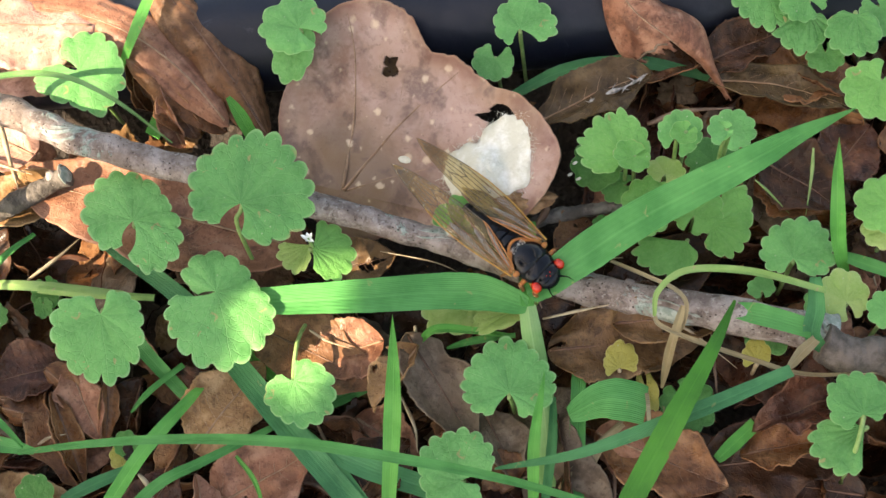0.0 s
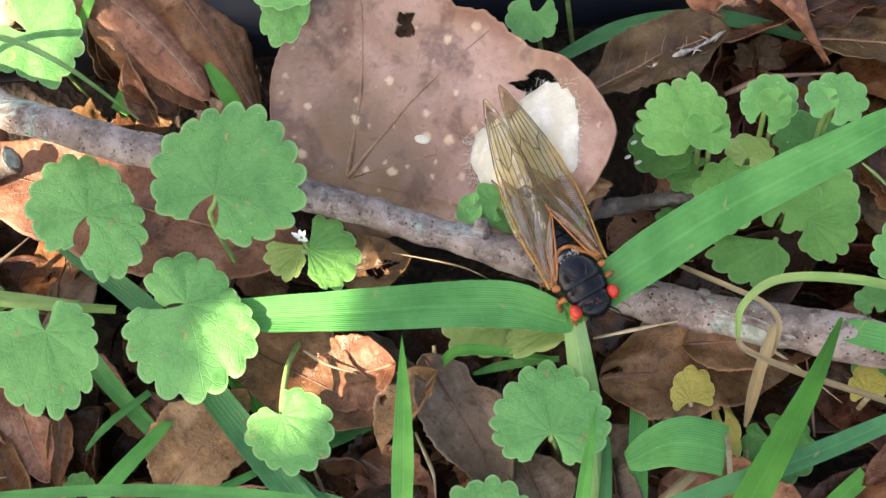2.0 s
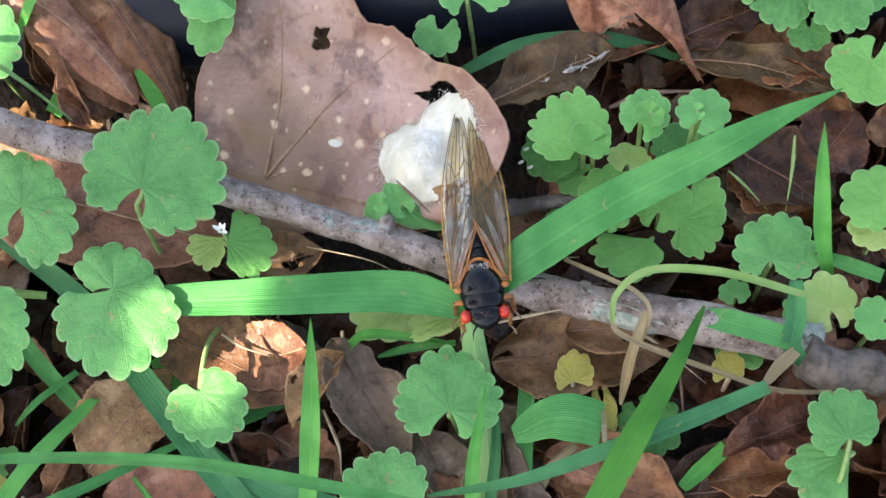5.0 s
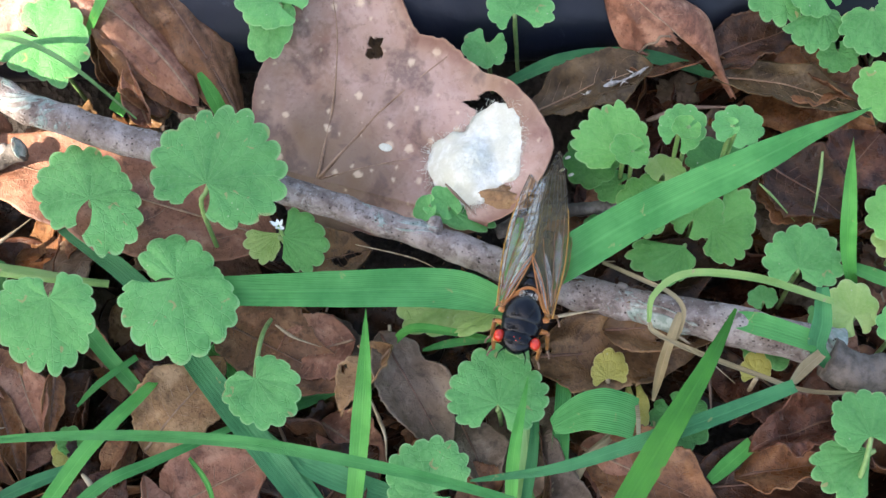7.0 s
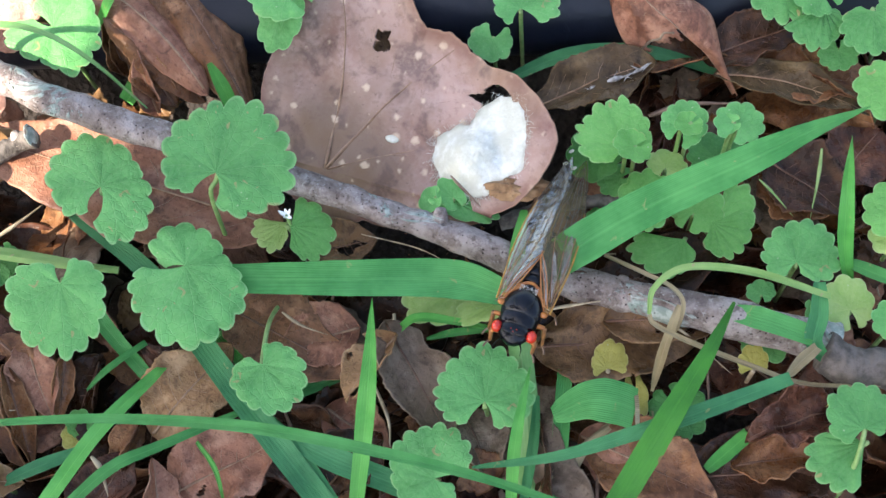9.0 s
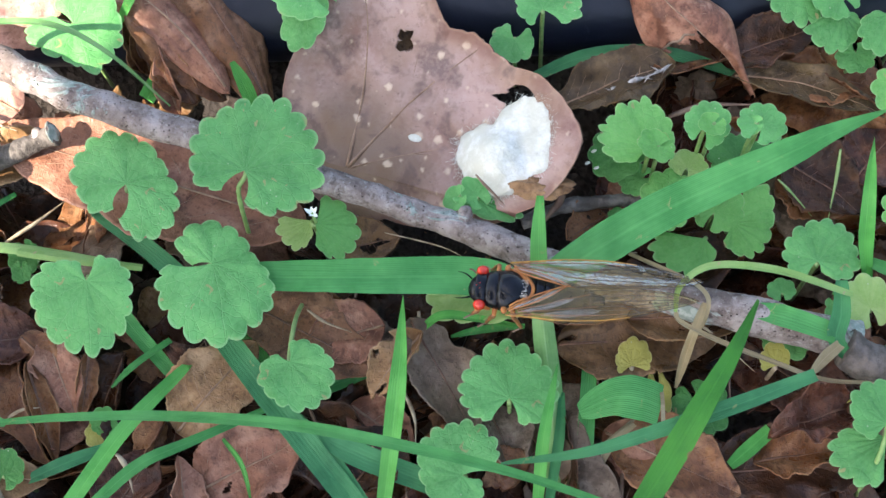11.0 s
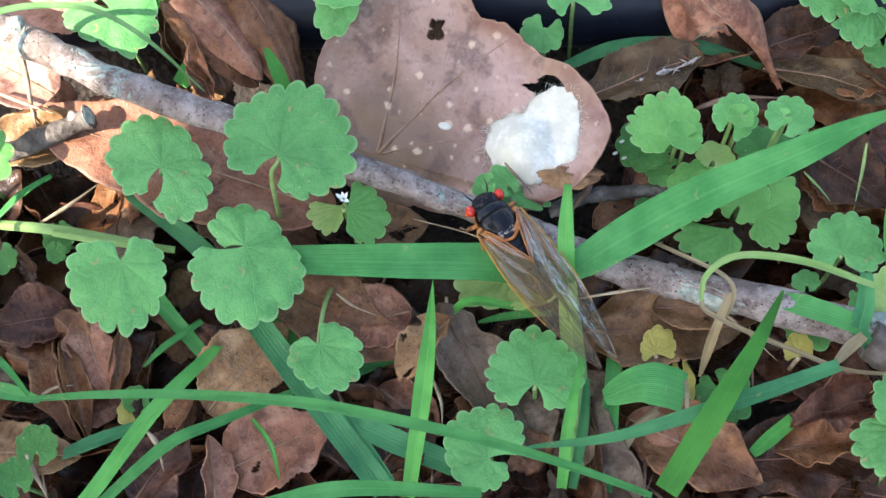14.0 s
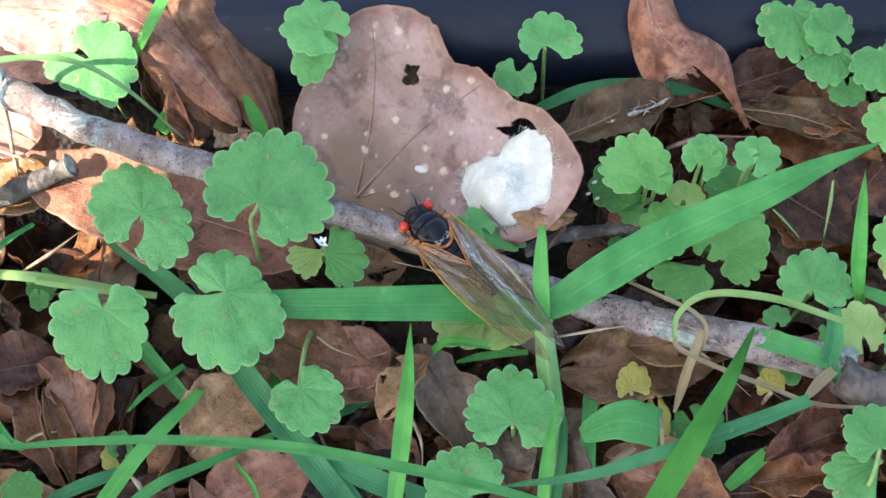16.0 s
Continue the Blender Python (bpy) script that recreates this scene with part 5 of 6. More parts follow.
SHORT_BLADE = grass([NODE, (0.0161, -0.0083, 0.0200), (0.0165, 0.0008, 0.0230)], 0.0031, GRASS_LIGHT, 0.15, 0.8, 0.42, 0, 0.4, label="short cut off green grass blade")
grass([(0.0184, -0.0491, 0.0040), (0.0183, -0.0348, 0.0080), (0.0171, -0.0226, 0.0120), NODE], 0.0044, GRASS_PALE, -0.35, 0.9, 0.75, 0, 0.4, "grass_stem", "pale green grass stem where the blades meet")
grass([(-0.0129, -0.0545, 0.0060), (-0.0102, -0.0401, 0.0160), (-0.0085, -0.0299, 0.0240), (-0.0076, -0.0202, 0.0300)], 0.0034, GRASS_LIGHT, 0.45, 0.7, 0.02)
grass([(-0.0819, -0.0399, 0.0200), (-0.0674, -0.0394, 0.0220), (-0.0506, -0.0397, 0.0240), (-0.0280, -0.0421, 0.0280), (-0.0067, -0.0465, 0.0300), (0.0119, -0.0509, 0.0280), (0.0297, -0.0563, 0.0240)], 0.0021, GRASS, 0.25, 0.4, 0.5, 0, 0.5)
grass([(-0.0709, 0.0049, 0.0090), (-0.0539, -0.0084, 0.0100), (-0.0398, -0.0259, 0.0100), (-0.0296, -0.0385, 0.0090), (-0.0172, -0.0536, 0.0070)], 0.0050, GRASS_BLUE, 0.2, 0.5, 0.9, 0, 0.6)
grass([(-0.0667, -0.0118, 0.0090), (-0.0621, -0.0182, 0.0090), (-0.0529, -0.0283, 0.0080)], 0.0031, GRASS, 0.2, 0.8, 0.8)
grass([(-0.0784, -0.0649, 0.0090), (-0.0692, -0.0538, 0.0120), (-0.0592, -0.0404, 0.0150), (-0.0511, -0.0291, 0.0110), (-0.0494, -0.0250, 0.0070)], 0.0032, GRASS_LIGHT, 0.2, 0.9, 0.25)
grass([(-0.0736, -0.0614, 0.0090), (-0.0641, -0.0528, 0.0120), (-0.0558, -0.0462, 0.0140), (-0.0471, -0.0420, 0.0130), (-0.0340, -0.0351, 0.0090)], 0.0024, GRASS, 0.2, 0.7, 0.5)
grass([(-0.0794, -0.0477, 0.0060), (-0.0723, -0.0448, 0.0070), (-0.0655, -0.0420, 0.0060)], 0.0027, GRASS_BLUE, 0.2, 0.6, 0.8)
grass([(-0.0322, -0.0346, 0.0080), (-0.0243, -0.0426, 0.0080), (-0.0168, -0.0526, 0.0070)], 0.0040, GRASS_BLUE, 0.2, 0.7, 0.9)
grass([(-0.0266, -0.0394, 0.0080), (-0.0159, -0.0444, 0.0080), (-0.0025, -0.0494, 0.0070)], 0.0046, GRASS_BLUE, 0.2, 0.3, 0.9)
grass([(-0.0426, -0.0406, 0.0080), (-0.0385, -0.0458, 0.0090), (-0.0369, -0.0525, 0.0060)], 0.0010, GRASS_LIGHT, 0.2, 0.6, 0.3)
grass([(-0.0246, -0.0305, 0.0040), (-0.0167, -0.0272, 0.0040)], 0.0026, GRASS, 0.2, 0.9, 0.9)
grass([(-0.0408, -0.0192, 0.0060), (-0.0356, -0.0254, 0.0060)], 0.0024, GRASS_LIGHT, 0.2, 0.9, 0.8)
grass([(-0.0057, -0.0194, 0.0070), (-0.0018, -0.0182, 0.0110), (0.0047, -0.0186, 0.0100), (0.0135, -0.0199, 0.0080)], 0.0018, GRASS_LIGHT, 0.35, 0.8, 0.4)
grass([(-0.0004, -0.0209, 0.0060), (0.0056, -0.0202, 0.0080), (0.0136, -0.0199, 0.0090)], 0.0016, GRASS, 0.3, 0.3, 0.6)
grass([(0.0152, -0.0528, 0.0080), (0.0164, -0.0422, 0.0160), (0.0191, -0.0296, 0.0180)], 0.0023, GRASS_LIGHT, 0.3, 0.8, 0.1)
grass([(0.0173, -0.0524, 0.0050), (0.0195, -0.0405, 0.0070), (0.0202, -0.0324, 0.0080)], 0.0020, GRASS_BLUE, 0.3, 0.8, 0.5)
grass([(0.0230, -0.0369, 0.0120), (0.0291, -0.0349, 0.0150), (0.0341, -0.0353, 0.0150), (0.0376, -0.0361, 0.0130)], 0.0080, GRASS, -0.08, 0.35, 0.92, 0, 0.5, label="folded green grass blade with a cut brown end")
grass([(0.0375, -0.0362, 0.0133), (0.0383, -0.0362, 0.0129)], 0.0076, GRASS_DRY, -0.08, 1.0, 1.0, name="cut_end", label="brown ragged cut end of a grass blade")
grass([(0.0088, -0.0469, 0.0160), (0.0234, -0.0456, 0.0190), (0.0363, -0.0422, 0.0210), (0.0492, -0.0382, 0.0220), (0.0634, -0.0328, 0.0210)], 0.0030, GRASS_BLUE, 0.2, 0.12, 0.75, 0, 0.65)
grass([(0.0326, -0.0549, 0.0200), (0.0379, -0.0468, 0.0220), (0.0428, -0.0392, 0.0240), (0.0492, -0.0292, 0.0230), (0.0552, -0.0185, 0.0190)], 0.0046, GRASS_DEEP, 0.25, 0.9, 0.12, 0, 0.3)
grass([(0.0542, -0.0196, 0.0170), (0.0601, -0.0215, 0.0180), (0.0687, -0.0244, 0.0170)], 0.0042, GRASS, 0.2, 0.5, 0.9)
grass([(0.0400, -0.0211, 0.0210), (0.0410, -0.0169, 0.0230), (0.0466, -0.0136, 0.0240), (0.0577, -0.0146, 0.0240), (0.0716, -0.0180, 0.0200)], 0.0015, GRASS_YELLOW, 0.3, 0.4, 0.8, 0, 0.7)
grass([(0.0400, -0.0211, 0.0210), (0.0411, -0.0227, 0.0200), (0.0469, -0.0256, 0.0190), (0.0575, -0.0298, 0.0180), (0.0675, -0.0324, 0.0150), (0.0813, -0.0322, 0.0130)], 0.0010, GRASS_DRY, 0.3, 0.8, 0.6)
grass([(0.0456, -0.0190, 0.0195), (0.0446, -0.0216, 0.0185), (0.0428, -0.0262, 0.0150), (0.0411, -0.0318, 0.0080)], 0.0019, GRASS_DRY, 0.45, 0.40, 0.25, 12, 0.7, label="dry papery grass sheath")
grass([(0.0331, -0.0075, 0.0140), (0.0400, -0.0126, 0.0180), (0.0440, -0.0158, 0.0205), (0.0461, -0.0188, 0.0205), (0.0454, -0.0222, 0.0180), (0.0440, -0.0240, 0.0160)], 0.0009, GRASS_DRY, 0.3, 0.8, 0.6)
grass([(0.0776, -0.0119, 0.0090), (0.0755, -0.0074, 0.0180), (0.0750, 0.0002, 0.0260), (0.0757, 0.0081, 0.0300)], 0.0030, GRASS_LIGHT, 0.4, 0.7, 0.02)
grass([(-0.1000, 0.0207, 0.0360), (-0.0936, 0.0309, 0.0340), (-0.0849, 0.0345, 0.0320), (-0.0744, 0.0344, 0.0300), (-0.0657, 0.0314, 0.0240), (-0.0559, 0.0247, 0.0150)], 0.0015, GRASS_PALE, 0.3, 0.9, 0.2, 0, 0.4)
grass([(-0.0591, 0.0579, 0.0220), (-0.0633, 0.0492, 0.0200), (-0.0687, 0.0434, 0.0140)], 0.0028, GRASS_LIGHT, 0.3, 0.8, 0.5)
grass([(-0.0409, 0.0285, 0.0070), (-0.0422, 0.0311, 0.0120), (-0.0439, 0.0338, 0.0160)], 0.0030, GRASS_LIGHT, 0.3, 0.9, 0.35)
grass([(-0.0640, 0.0314, 0.0050), (-0.0595, 0.0382, 0.0070)], 0.0042, GRASS_LIGHT, 0.2, 0.9, 0.8)
grass([(0.0155, 0.0337, 0.0060), (0.0276, 0.0376, 0.0080), (0.0428, 0.0373, 0.0090), (0.0578, 0.0333, 0.0070)], 0.0034, GRASS_BLUE, 0.2, 0.5, 0.6)
grass([(0.0232, -0.0528, 0.0040), (0.0243, -0.0405, 0.0070), (0.0255, -0.0274, 0.0070)], 0.0031, GRASS, 0.2, 0.9, 0.9)
grass([(0.0502, -0.0458, 0.0060), (0.0581, -0.0393, 0.0060)], 0.0028, GRASS_LIGHT, 0.2, 0.6, 0.9)
grass([(0.0777, -0.0092, 0.0120), (0.0856, -0.0133, 0.0130)], 0.0028, GRASS, 0.2, 0.7, 0.9)
grass([(0.0702, -0.0150, 0.0190), (0.0698, -0.0210, 0.0180), (0.0687, -0.0254, 0.0170), (0.0712, -0.0284, 0.0150)], 0.0034, GRASS_BLUE, 0.5, 0.6, 0.5, 20)
grass([(-0.0840, -0.0048, 0.0130), (-0.0737, -0.0065, 0.0130), (-0.0601, -0.0074, 0.0100)], 0.0018, GRASS_YELLOW, -0.5, 0.9, 0.8, name="grass_stem", label="pale green creeping grass stem")
grass([(-0.0992, -0.0014, 0.0090), (-0.0838, -0.0036, 0.0110), (-0.0668, -0.0063, 0.0100)], 0.0022, GRASS_YELLOW, -0.5, 0.9, 0.8, name="grass_stem", label="pale green creeping grass stem")
grass([(-0.1054, 0.0428, 0.0240), (-0.1012, 0.0213, 0.0260), (-0.0996, 0.0016, 0.0220), (-0.1014, -0.0135, 0.0160)], 0.0020, GRASS_LIGHT, 0.3, 0.7, 0.7)
grass([(-0.0994, -0.0225, 0.0160), (-0.1001, -0.0373, 0.0140)], 0.0030, GRASS, 0.3, 0.7, 0.7)
grass([(-0.0973, -0.0478, 0.0140), (-0.0931, -0.0549, 0.0140), (-0.0910, -0.0597, 0.0120)], 0.0034, GRASS_LIGHT, 0.3, 0.5, 0.9)
grass([(-0.0973, -0.0355, 0.0110), (-0.0890, -0.0367, 0.0120), (-0.0823, -0.0383, 0.0120)], 0.0032, GRASS, 0.3, 0.8, 0.4)
grass([(-0.0964, -0.0350, 0.0150), (-0.0923, -0.0324, 0.0190), (-0.0884, -0.0324, 0.0180), (-0.0845, -0.0374, 0.0120)], 0.0018, GRASS, 0.3, 0.8, 0.4)
grass([(-0.0645, -0.0307, 0.0080), (-0.0596, -0.0267, 0.0100), (-0.0536, -0.0218, 0.0090)], 0.0014, GRASS, 0.3, 0.3, 0.9)
grass([(-0.0985, -0.0019, 0.0090), (-0.0919, 0.0034, 0.0120), (-0.0870, 0.0084, 0.0100)], 0.0016, GRASS, 0.3, 0.6, 0.6)
grass([(0.0201, -0.0496, 0.0050), (0.0250, -0.0444, 0.0070), (0.0335, -0.0370, 0.0060)], 0.0010, GRASS_DRY, 0.3, 0.6, 0.6)
grass([(0.0260, -0.0470, 0.0060), (0.0291, -0.0419, 0.0080), (0.0333, -0.0385, 0.0080)], 0.0014, GRASS_DRY, 0.3, 0.8, 0.6)
grass([(0.0634, -0.0318, 0.0190), (0.0660, -0.0291, 0.0185), (0.0690, -0.0266, 0.0180)], 0.0022, GRASS_DRY, 0.5, 0.5, 0.8, 0, 0.5, label="dry withered grass sheath")
grass([(0.0289, -0.0307, 0.0050), (0.0317, -0.0281, 0.0060)], 0.0020, GRASS_DRY, 0.3, 0.8, 0.6)


grass([(-0.0395, -0.0572, 0.0120), (-0.0232, -0.0543, 0.0140), (0.0008, -0.0546, 0.0130)], 0.0030, GRASS, 0.2, 0.6, 0.6)


def fleck(at, r):
    ob = link("white_fleck", ball(r, 1.5, 0.8, 0.4, (0, 0, 0), 10, 6), SILK)
    ob.matrix_world = Matrix.Translation(at) @ pose(0, 0, 0, 0, 0, 25)
    tagged(ob, "tiny white fleck of silk on a leaf", "fleck")


for spot in ((0.0276, 0.0143, 0.0125), (0.0281, 0.0114, 0.0110), (0.0265, 0.0129, 0.0100)):
    fleck(spot, 0.0004)


# ---- dry straws ----
def straw(points, r, label="thin dry straw on the litter", material=TWIG_DRY):
    o = Vector(points[0])
    ob = link("straw", tube([Vector(p) - o for p in points], lambda s: r * (1.15 - 0.75 * abs(2 * s - 0.7)), 16, 7, 0.15), material)
    ob.matrix_world = Matrix.Translation(o)
    tagged(ob, label, "straw", "dry straws")


straw([(0.0047, 0.0078, 0.0170), (0.0065, 0.0060, 0.0160), (0.0086, 0.0041, 0.0150), (0.0102, 0.0029, 0.0130)], 0.00028, "brown bitten edge of an ivy leaf", STEM_BROWN)
straw([(0.0431, 0.0236, 0.0080), (0.0505, 0.0254, 0.0090), (0.0608, 0.0253, 0.0090)], 0.00060, "thin crooked brown twig by the leaves", STEM_BROWN)
straw([(-0.0948, 0.0350, 0.0160), (-0.0931, 0.0262, 0.0130), (-0.0922, 0.0190, 0.0080)], 0.00060)
straw([(-0.1004, 0.0263, 0.0120), (-0.0940, 0.0237, 0.0120), (-0.0872, 0.0209, 0.0130)], 0.00040)
straw([(-0.0853, -0.0364, 0.0060), (-0.0814, -0.0349, 0.0080), (-0.0778, -0.0344, 0.0080)], 0.00035)
straw([(-0.0848, -0.0479, 0.0090), (-0.0833, -0.0514, 0.0070), (-0.0816, -0.0552, 0.0040)], 0.00050)
straw([(-0.0892, -0.0007, 0.0070), (-0.0831, 0.0030, 0.0080), (-0.0781, 0.0080, 0.0070)], 0.00040)
straw([(0.0202, 0.0100, 0.0150), (0.0211, 0.0062, 0.0090), (0.0192, 0.0035, 0.0080), (0.0177, 0.0016, 0.0070)], 0.00080, "crooked brown leaf stalk hanging from the cocoon", STEM_BROWN)
straw([(0.0191, -0.0172, 0.0100), (0.0272, -0.0163, 0.0115), (0.0353, -0.0153, 0.0120)], 0.00030)
straw([(0.0769, -0.0399, 0.0120), (0.0748, -0.0452, 0.0100), (0.0726, -0.0512, 0.0040)], 0.00085, "brown woody stalk of an ivy plant", STEM_BROWN)
straw([(0.0439, -0.0211, 0.0140), (0.0473, -0.0226, 0.0130), (0.0555, -0.0291, 0.0090)], 0.00025)
straw([(0.0743, 0.0130, 0.0140), (0.0740, 0.0085, 0.0100), (0.0725, 0.0016, 0.0070)], 0.00035, "thin green stalk among the leaves", PETIOLE)
straw([(0.0632, 0.0092, 0.0090), (0.0660, 0.0064, 0.0080), (0.0694, 0.0021, 0.0070)], 0.00025, "thin green stalk among the leaves", PETIOLE)
straw([(-0.0278, -0.0161, 0.0090), (-0.0243, -0.0184, 0.0080), (-0.0193, -0.0201, 0.0070)], 0.00028)
straw([(-0.0100, -0.0299, 0.0060), (-0.0073, -0.0364, 0.0060), (-0.0070, -0.0412, 0.0050)], 0.00035)
straw([(-0.0066, -0.0161, 0.0070), (-0.0062, -0.0226, 0.0060), (-0.0062, -0.0290, 0.0050)], 0.00050)
straw([(-0.0630, -0.0429, 0.0060), (-0.0609, -0.0454, 0.0060), (-0.0597, -0.0500, 0.0040)], 0.00050)
straw([(-0.0137, 0.0009, 0.0050), (-0.0024, -0.0023, 0.0050), (0.0042, -0.0059, 0.0050)], 0.00014)


def fragments():
    """Torn flakes of dead leaves: six built, the rest copied."""
    rnd = random.Random(31)
    protos = []
    for i, mat in enumerate((ROSY, RED, TAN, RED, GREY, DARK)):
        def flake(u, v, i=i):
            a = 2 * math.pi * u
            d = Vector((math.cos(a), math.sin(a), 0))
            r = 0.0034 * v * (1 + 0.45 * noise.noise(d * 1.3 + Vector((0, 0, i * 3.3))) + 0.25 * noise.noise(d * 4 + Vector((0, 0, i))))
            p = d * r
            return Vector((p.x * 1.5, p.y, 0.0011 * noise.noise(p * 260 + Vector((0, 0, i))) + 14 * (1 if i % 2 else -1) * p.y * p.y + 0.0003 * noise.noise(p * 900)))
        t = link("leaf_fragment", sheet(40, 9, flake, closed=True), mat)
        thicken(t, 0.00018)
        t.matrix_world = pose(0.3 + 0.03 * i, 0.30, -0.010)
        protos.append(tagged(t, "torn " + LABELS[mat.name].split(" fallen")[0] + " flake of a fallen leaf", "leaf fragment", "leaf fragments"))
    for k in range(150):
        x, y = rnd.uniform(-0.12, 0.11), rnd.uniform(-0.07, 0.045)
        if ((x + 0.006) / 0.042) ** 2 + ((y - 0.023) / 0.032) ** 2 < 1:
            continue
        copy_thing(rnd.choice(protos), pose(x, y, rnd.uniform(-0.007, 0.004), rnd.uniform(-45, 45), rnd.uniform(-45, 45), rnd.uniform(0, 360)))
    # thin broken stalks among them
    for k in range(34):
        x, y, a, ln = rnd.uniform(-0.11, 0.10), rnd.uniform(-0.065, 0.0), rnd.uniform(0, 3.14), rnd.uniform(0.006, 0.016)
        d = Vector((math.cos(a), math.sin(a), rnd.uniform(-0.3, 0.3))) * ln
        p = Vector((x, y, rnd.uniform(-0.004, 0.004)))
        straw([p, p + d * 0.5 + Vector((0, 0, 0.001)), p + d], rnd.uniform(0.00016, 0.00034), "thin broken leaf stalk in the litter", rnd.choice((STEM_BROWN, TWIG_DRY, STEM_BROWN)))


fragments()


def crumbs():
    """Bits of bark, soil and leaf among the litter."""
    rnd = random.Random(11)
    bm = bmesh.new()
    for k in range(900):
        p = Vector((rnd.uniform(-0.13, 0.12), rnd.uniform(-0.08, 0.06), rnd.uniform(-0.02, -0.004)))
        s = rnd.uniform(0.0003, 0.0013)
        corners = [bm.verts.new(p + s * Vector((rnd.uniform(-1, 1), rnd.uniform(-1, 1), rnd.uniform(-0.5, 0.5)))) for i in range(4)]
        for a, b, c in ((0, 1, 2), (0, 2, 3), (0, 3, 1), (1, 3, 2)):
            bm.faces.new((corners[a], corners[b], corners[c]))
    bmesh.ops.recalc_face_normals(bm, faces=bm.faces)
    tagged(link("litter_crumbs", bm, DEAD[0], False), "small crumbs of bark and leaf in the litter", "debris", kind="stuff")


crumbs()


def crust(at, r):
    bm = bmesh.new()
    rnd = random.Random(3)
    for k in range(70):
        a, q = rnd.uniform(0, 6.28), r * math.sqrt(rnd.random())
        b = ball(rnd.uniform(0.0003, 0.0007), 1, 1, 0.5, (q * math.cos(a), 0.7 * q * math.sin(a), rnd.uniform(0, 0.0006)), 7, 5)
        me = bpy.data.meshes.new("tmp")
        b.to_mesh(me), b.free()
        bm.from_mesh(me)
        bpy.data.meshes.remove(me)
    ob = link("lichen", bm, FUNGUS)
    ob.matrix_world = Matrix.Translation(at)
    tagged(ob, "crusty pale blue green lichen on the stick", "lichen")


crust((0.0198, -0.0104, 0.0135), 0.0026)


# ---- cicada ----
def cicada():
    """Head toward +y, the eyes' middle at the origin; lengths in metres."""
    c = thing("cicada", pose(0, 0, 0), "black cicada with red eyes and orange veined clear wings", "cicada")
    k = 0.001
    head = part("head", loft([(y * k, w * k, h * k, z * k) for y, w, h, z in ((2.3, 0.3, 0.3, -0.7), (2.1, 1.1, 0.8, -0.6), (1.6, 1.9, 1.2, -0.4), (0.8, 2.6, 1.6, -0.2), (0.0, 2.95, 1.75, -0.1), (-0.7, 2.9, 1.7, -0.1), (-1.1, 2.6, 1.6, -0.1))], 24), BLACK, c)
    for s in (-1, 1):
        part("eye", ball(1.12 * k, 0.85, 1.0, 1.0, (3.2 * s * k, 0.0, 0.25 * k), 20, 14), EYE, c, "glossy red eye")
        part("antenna", tube([(1.7 * s * k, 1.8 * k, -0.2 * k), (2.3 * s * k, 3.0 * k, 0.5 * k), (2.5 * s * k, 4.4 * k, 0.7 * k)], lambda t: 0.00016 * (1.2 - t), 8, 5), BLACK, c)
        part("brow_ridge", ball(0.9 * k, 1.2, 0.6, 0.5, (1.2 * s * k, 0.6 * k, 1.25 * k), 12, 8), BLACK, head)
    for x, y in ((-0.5, 0.2), (0.5, 0.2), (0, 0.75)):
        part("ocellus", ball(0.10 * k, 1, 1, 0.8, (x * k, y * k, 1.62 * k), 8, 6), EYE, head)
    prono = loft([(y * k, w * k, h * k, z * k) for y, w, h, z in ((-0.8, 2.8, 1.7, -0.1), (-1.2, 3.15, 2.0, 0.0), (-1.9, 3.4, 2.3, 0.05), (-2.5, 3.5, 2.4, 0.05), (-3.0, 3.6, 2.35, 0.0), (-3.3, 3.5, 2.2, 0.0))], 28)
    for v in prono.verts:
        x, y = v.co.x / k, v.co.y / k
        if v.co.z > 0 and -2.9 < y < -1:
            v.co.z -= 0.22 * k * max(math.cos((abs(x) - 1.5) * 2.0), 0) + 0.15 * k * (abs(x) < 0.3)
    part("pronotum", prono, BLACK, c)
    meso = part("mesonotum", loft([(y * k, w * k, h * k, z * k) for y, w, h, z in ((-2.9, 3.55, 2.4, 0.0), (-3.9, 3.75, 2.8, 0.1), (-5.2, 3.75, 3.0, 0.15), (-6.5, 3.4, 2.85, 0.1), (-7.5, 2.7, 2.5, 0.0), (-8.3, 1.95, 2.15, -0.1), (-8.7, 1.1, 1.9, -0.2))], 28), BLACK, c)
    for s in (-1, 1):
        part("shoulder_ridge", tube([(s * 0.85 * k, -3.6 * k, 2.62 * k), (s * 1.5 * k, -4.7 * k, 2.80 * k), (s * 1.7 * k, -6.2 * k, 2.55 * k)], lambda t: 0.00034 * (1.2 - 0.8 * t), 10, 8, 0.2), BLACK, meso)
        part("hinge_plate", ball(0.75 * k, 1.0, 0.8, 0.6, (3.9 * s * k, -4.5 * k, 1.0 * k), 12, 8), ORANGE, meso, "orange plate at the wing's hinge")
        part("collar_edge", tube([(s * 0.9 * k, -8.3 * k, 1.5 * k), (s * 2.2 * k, -7.5 * k, 1.75 * k), (s * 3.2 * k, -6.4 * k, 1.3 * k), (s * 3.75 * k, -5.2 * k, 0.8 * k)], 0.00032, 12, 7, 0.1), ORANGE, meso, "orange edge of the thorax")
    part("rear_edge", tube([(-2.5 * k, -7.7 * k, 1.55 * k), (-1.2 * k, -8.9 * k, 1.85 * k), (0, -9.3 * k, 1.9 * k), (1.2 * k, -8.9 * k, 1.85 * k), (2.5 * k, -7.7 * k, 1.55 * k)], 0.00030, 20, 7, 0.15), ORANGE, meso, "orange rear edge of the thorax")
    bm = bmesh.new()
    rnd = random.Random(5)
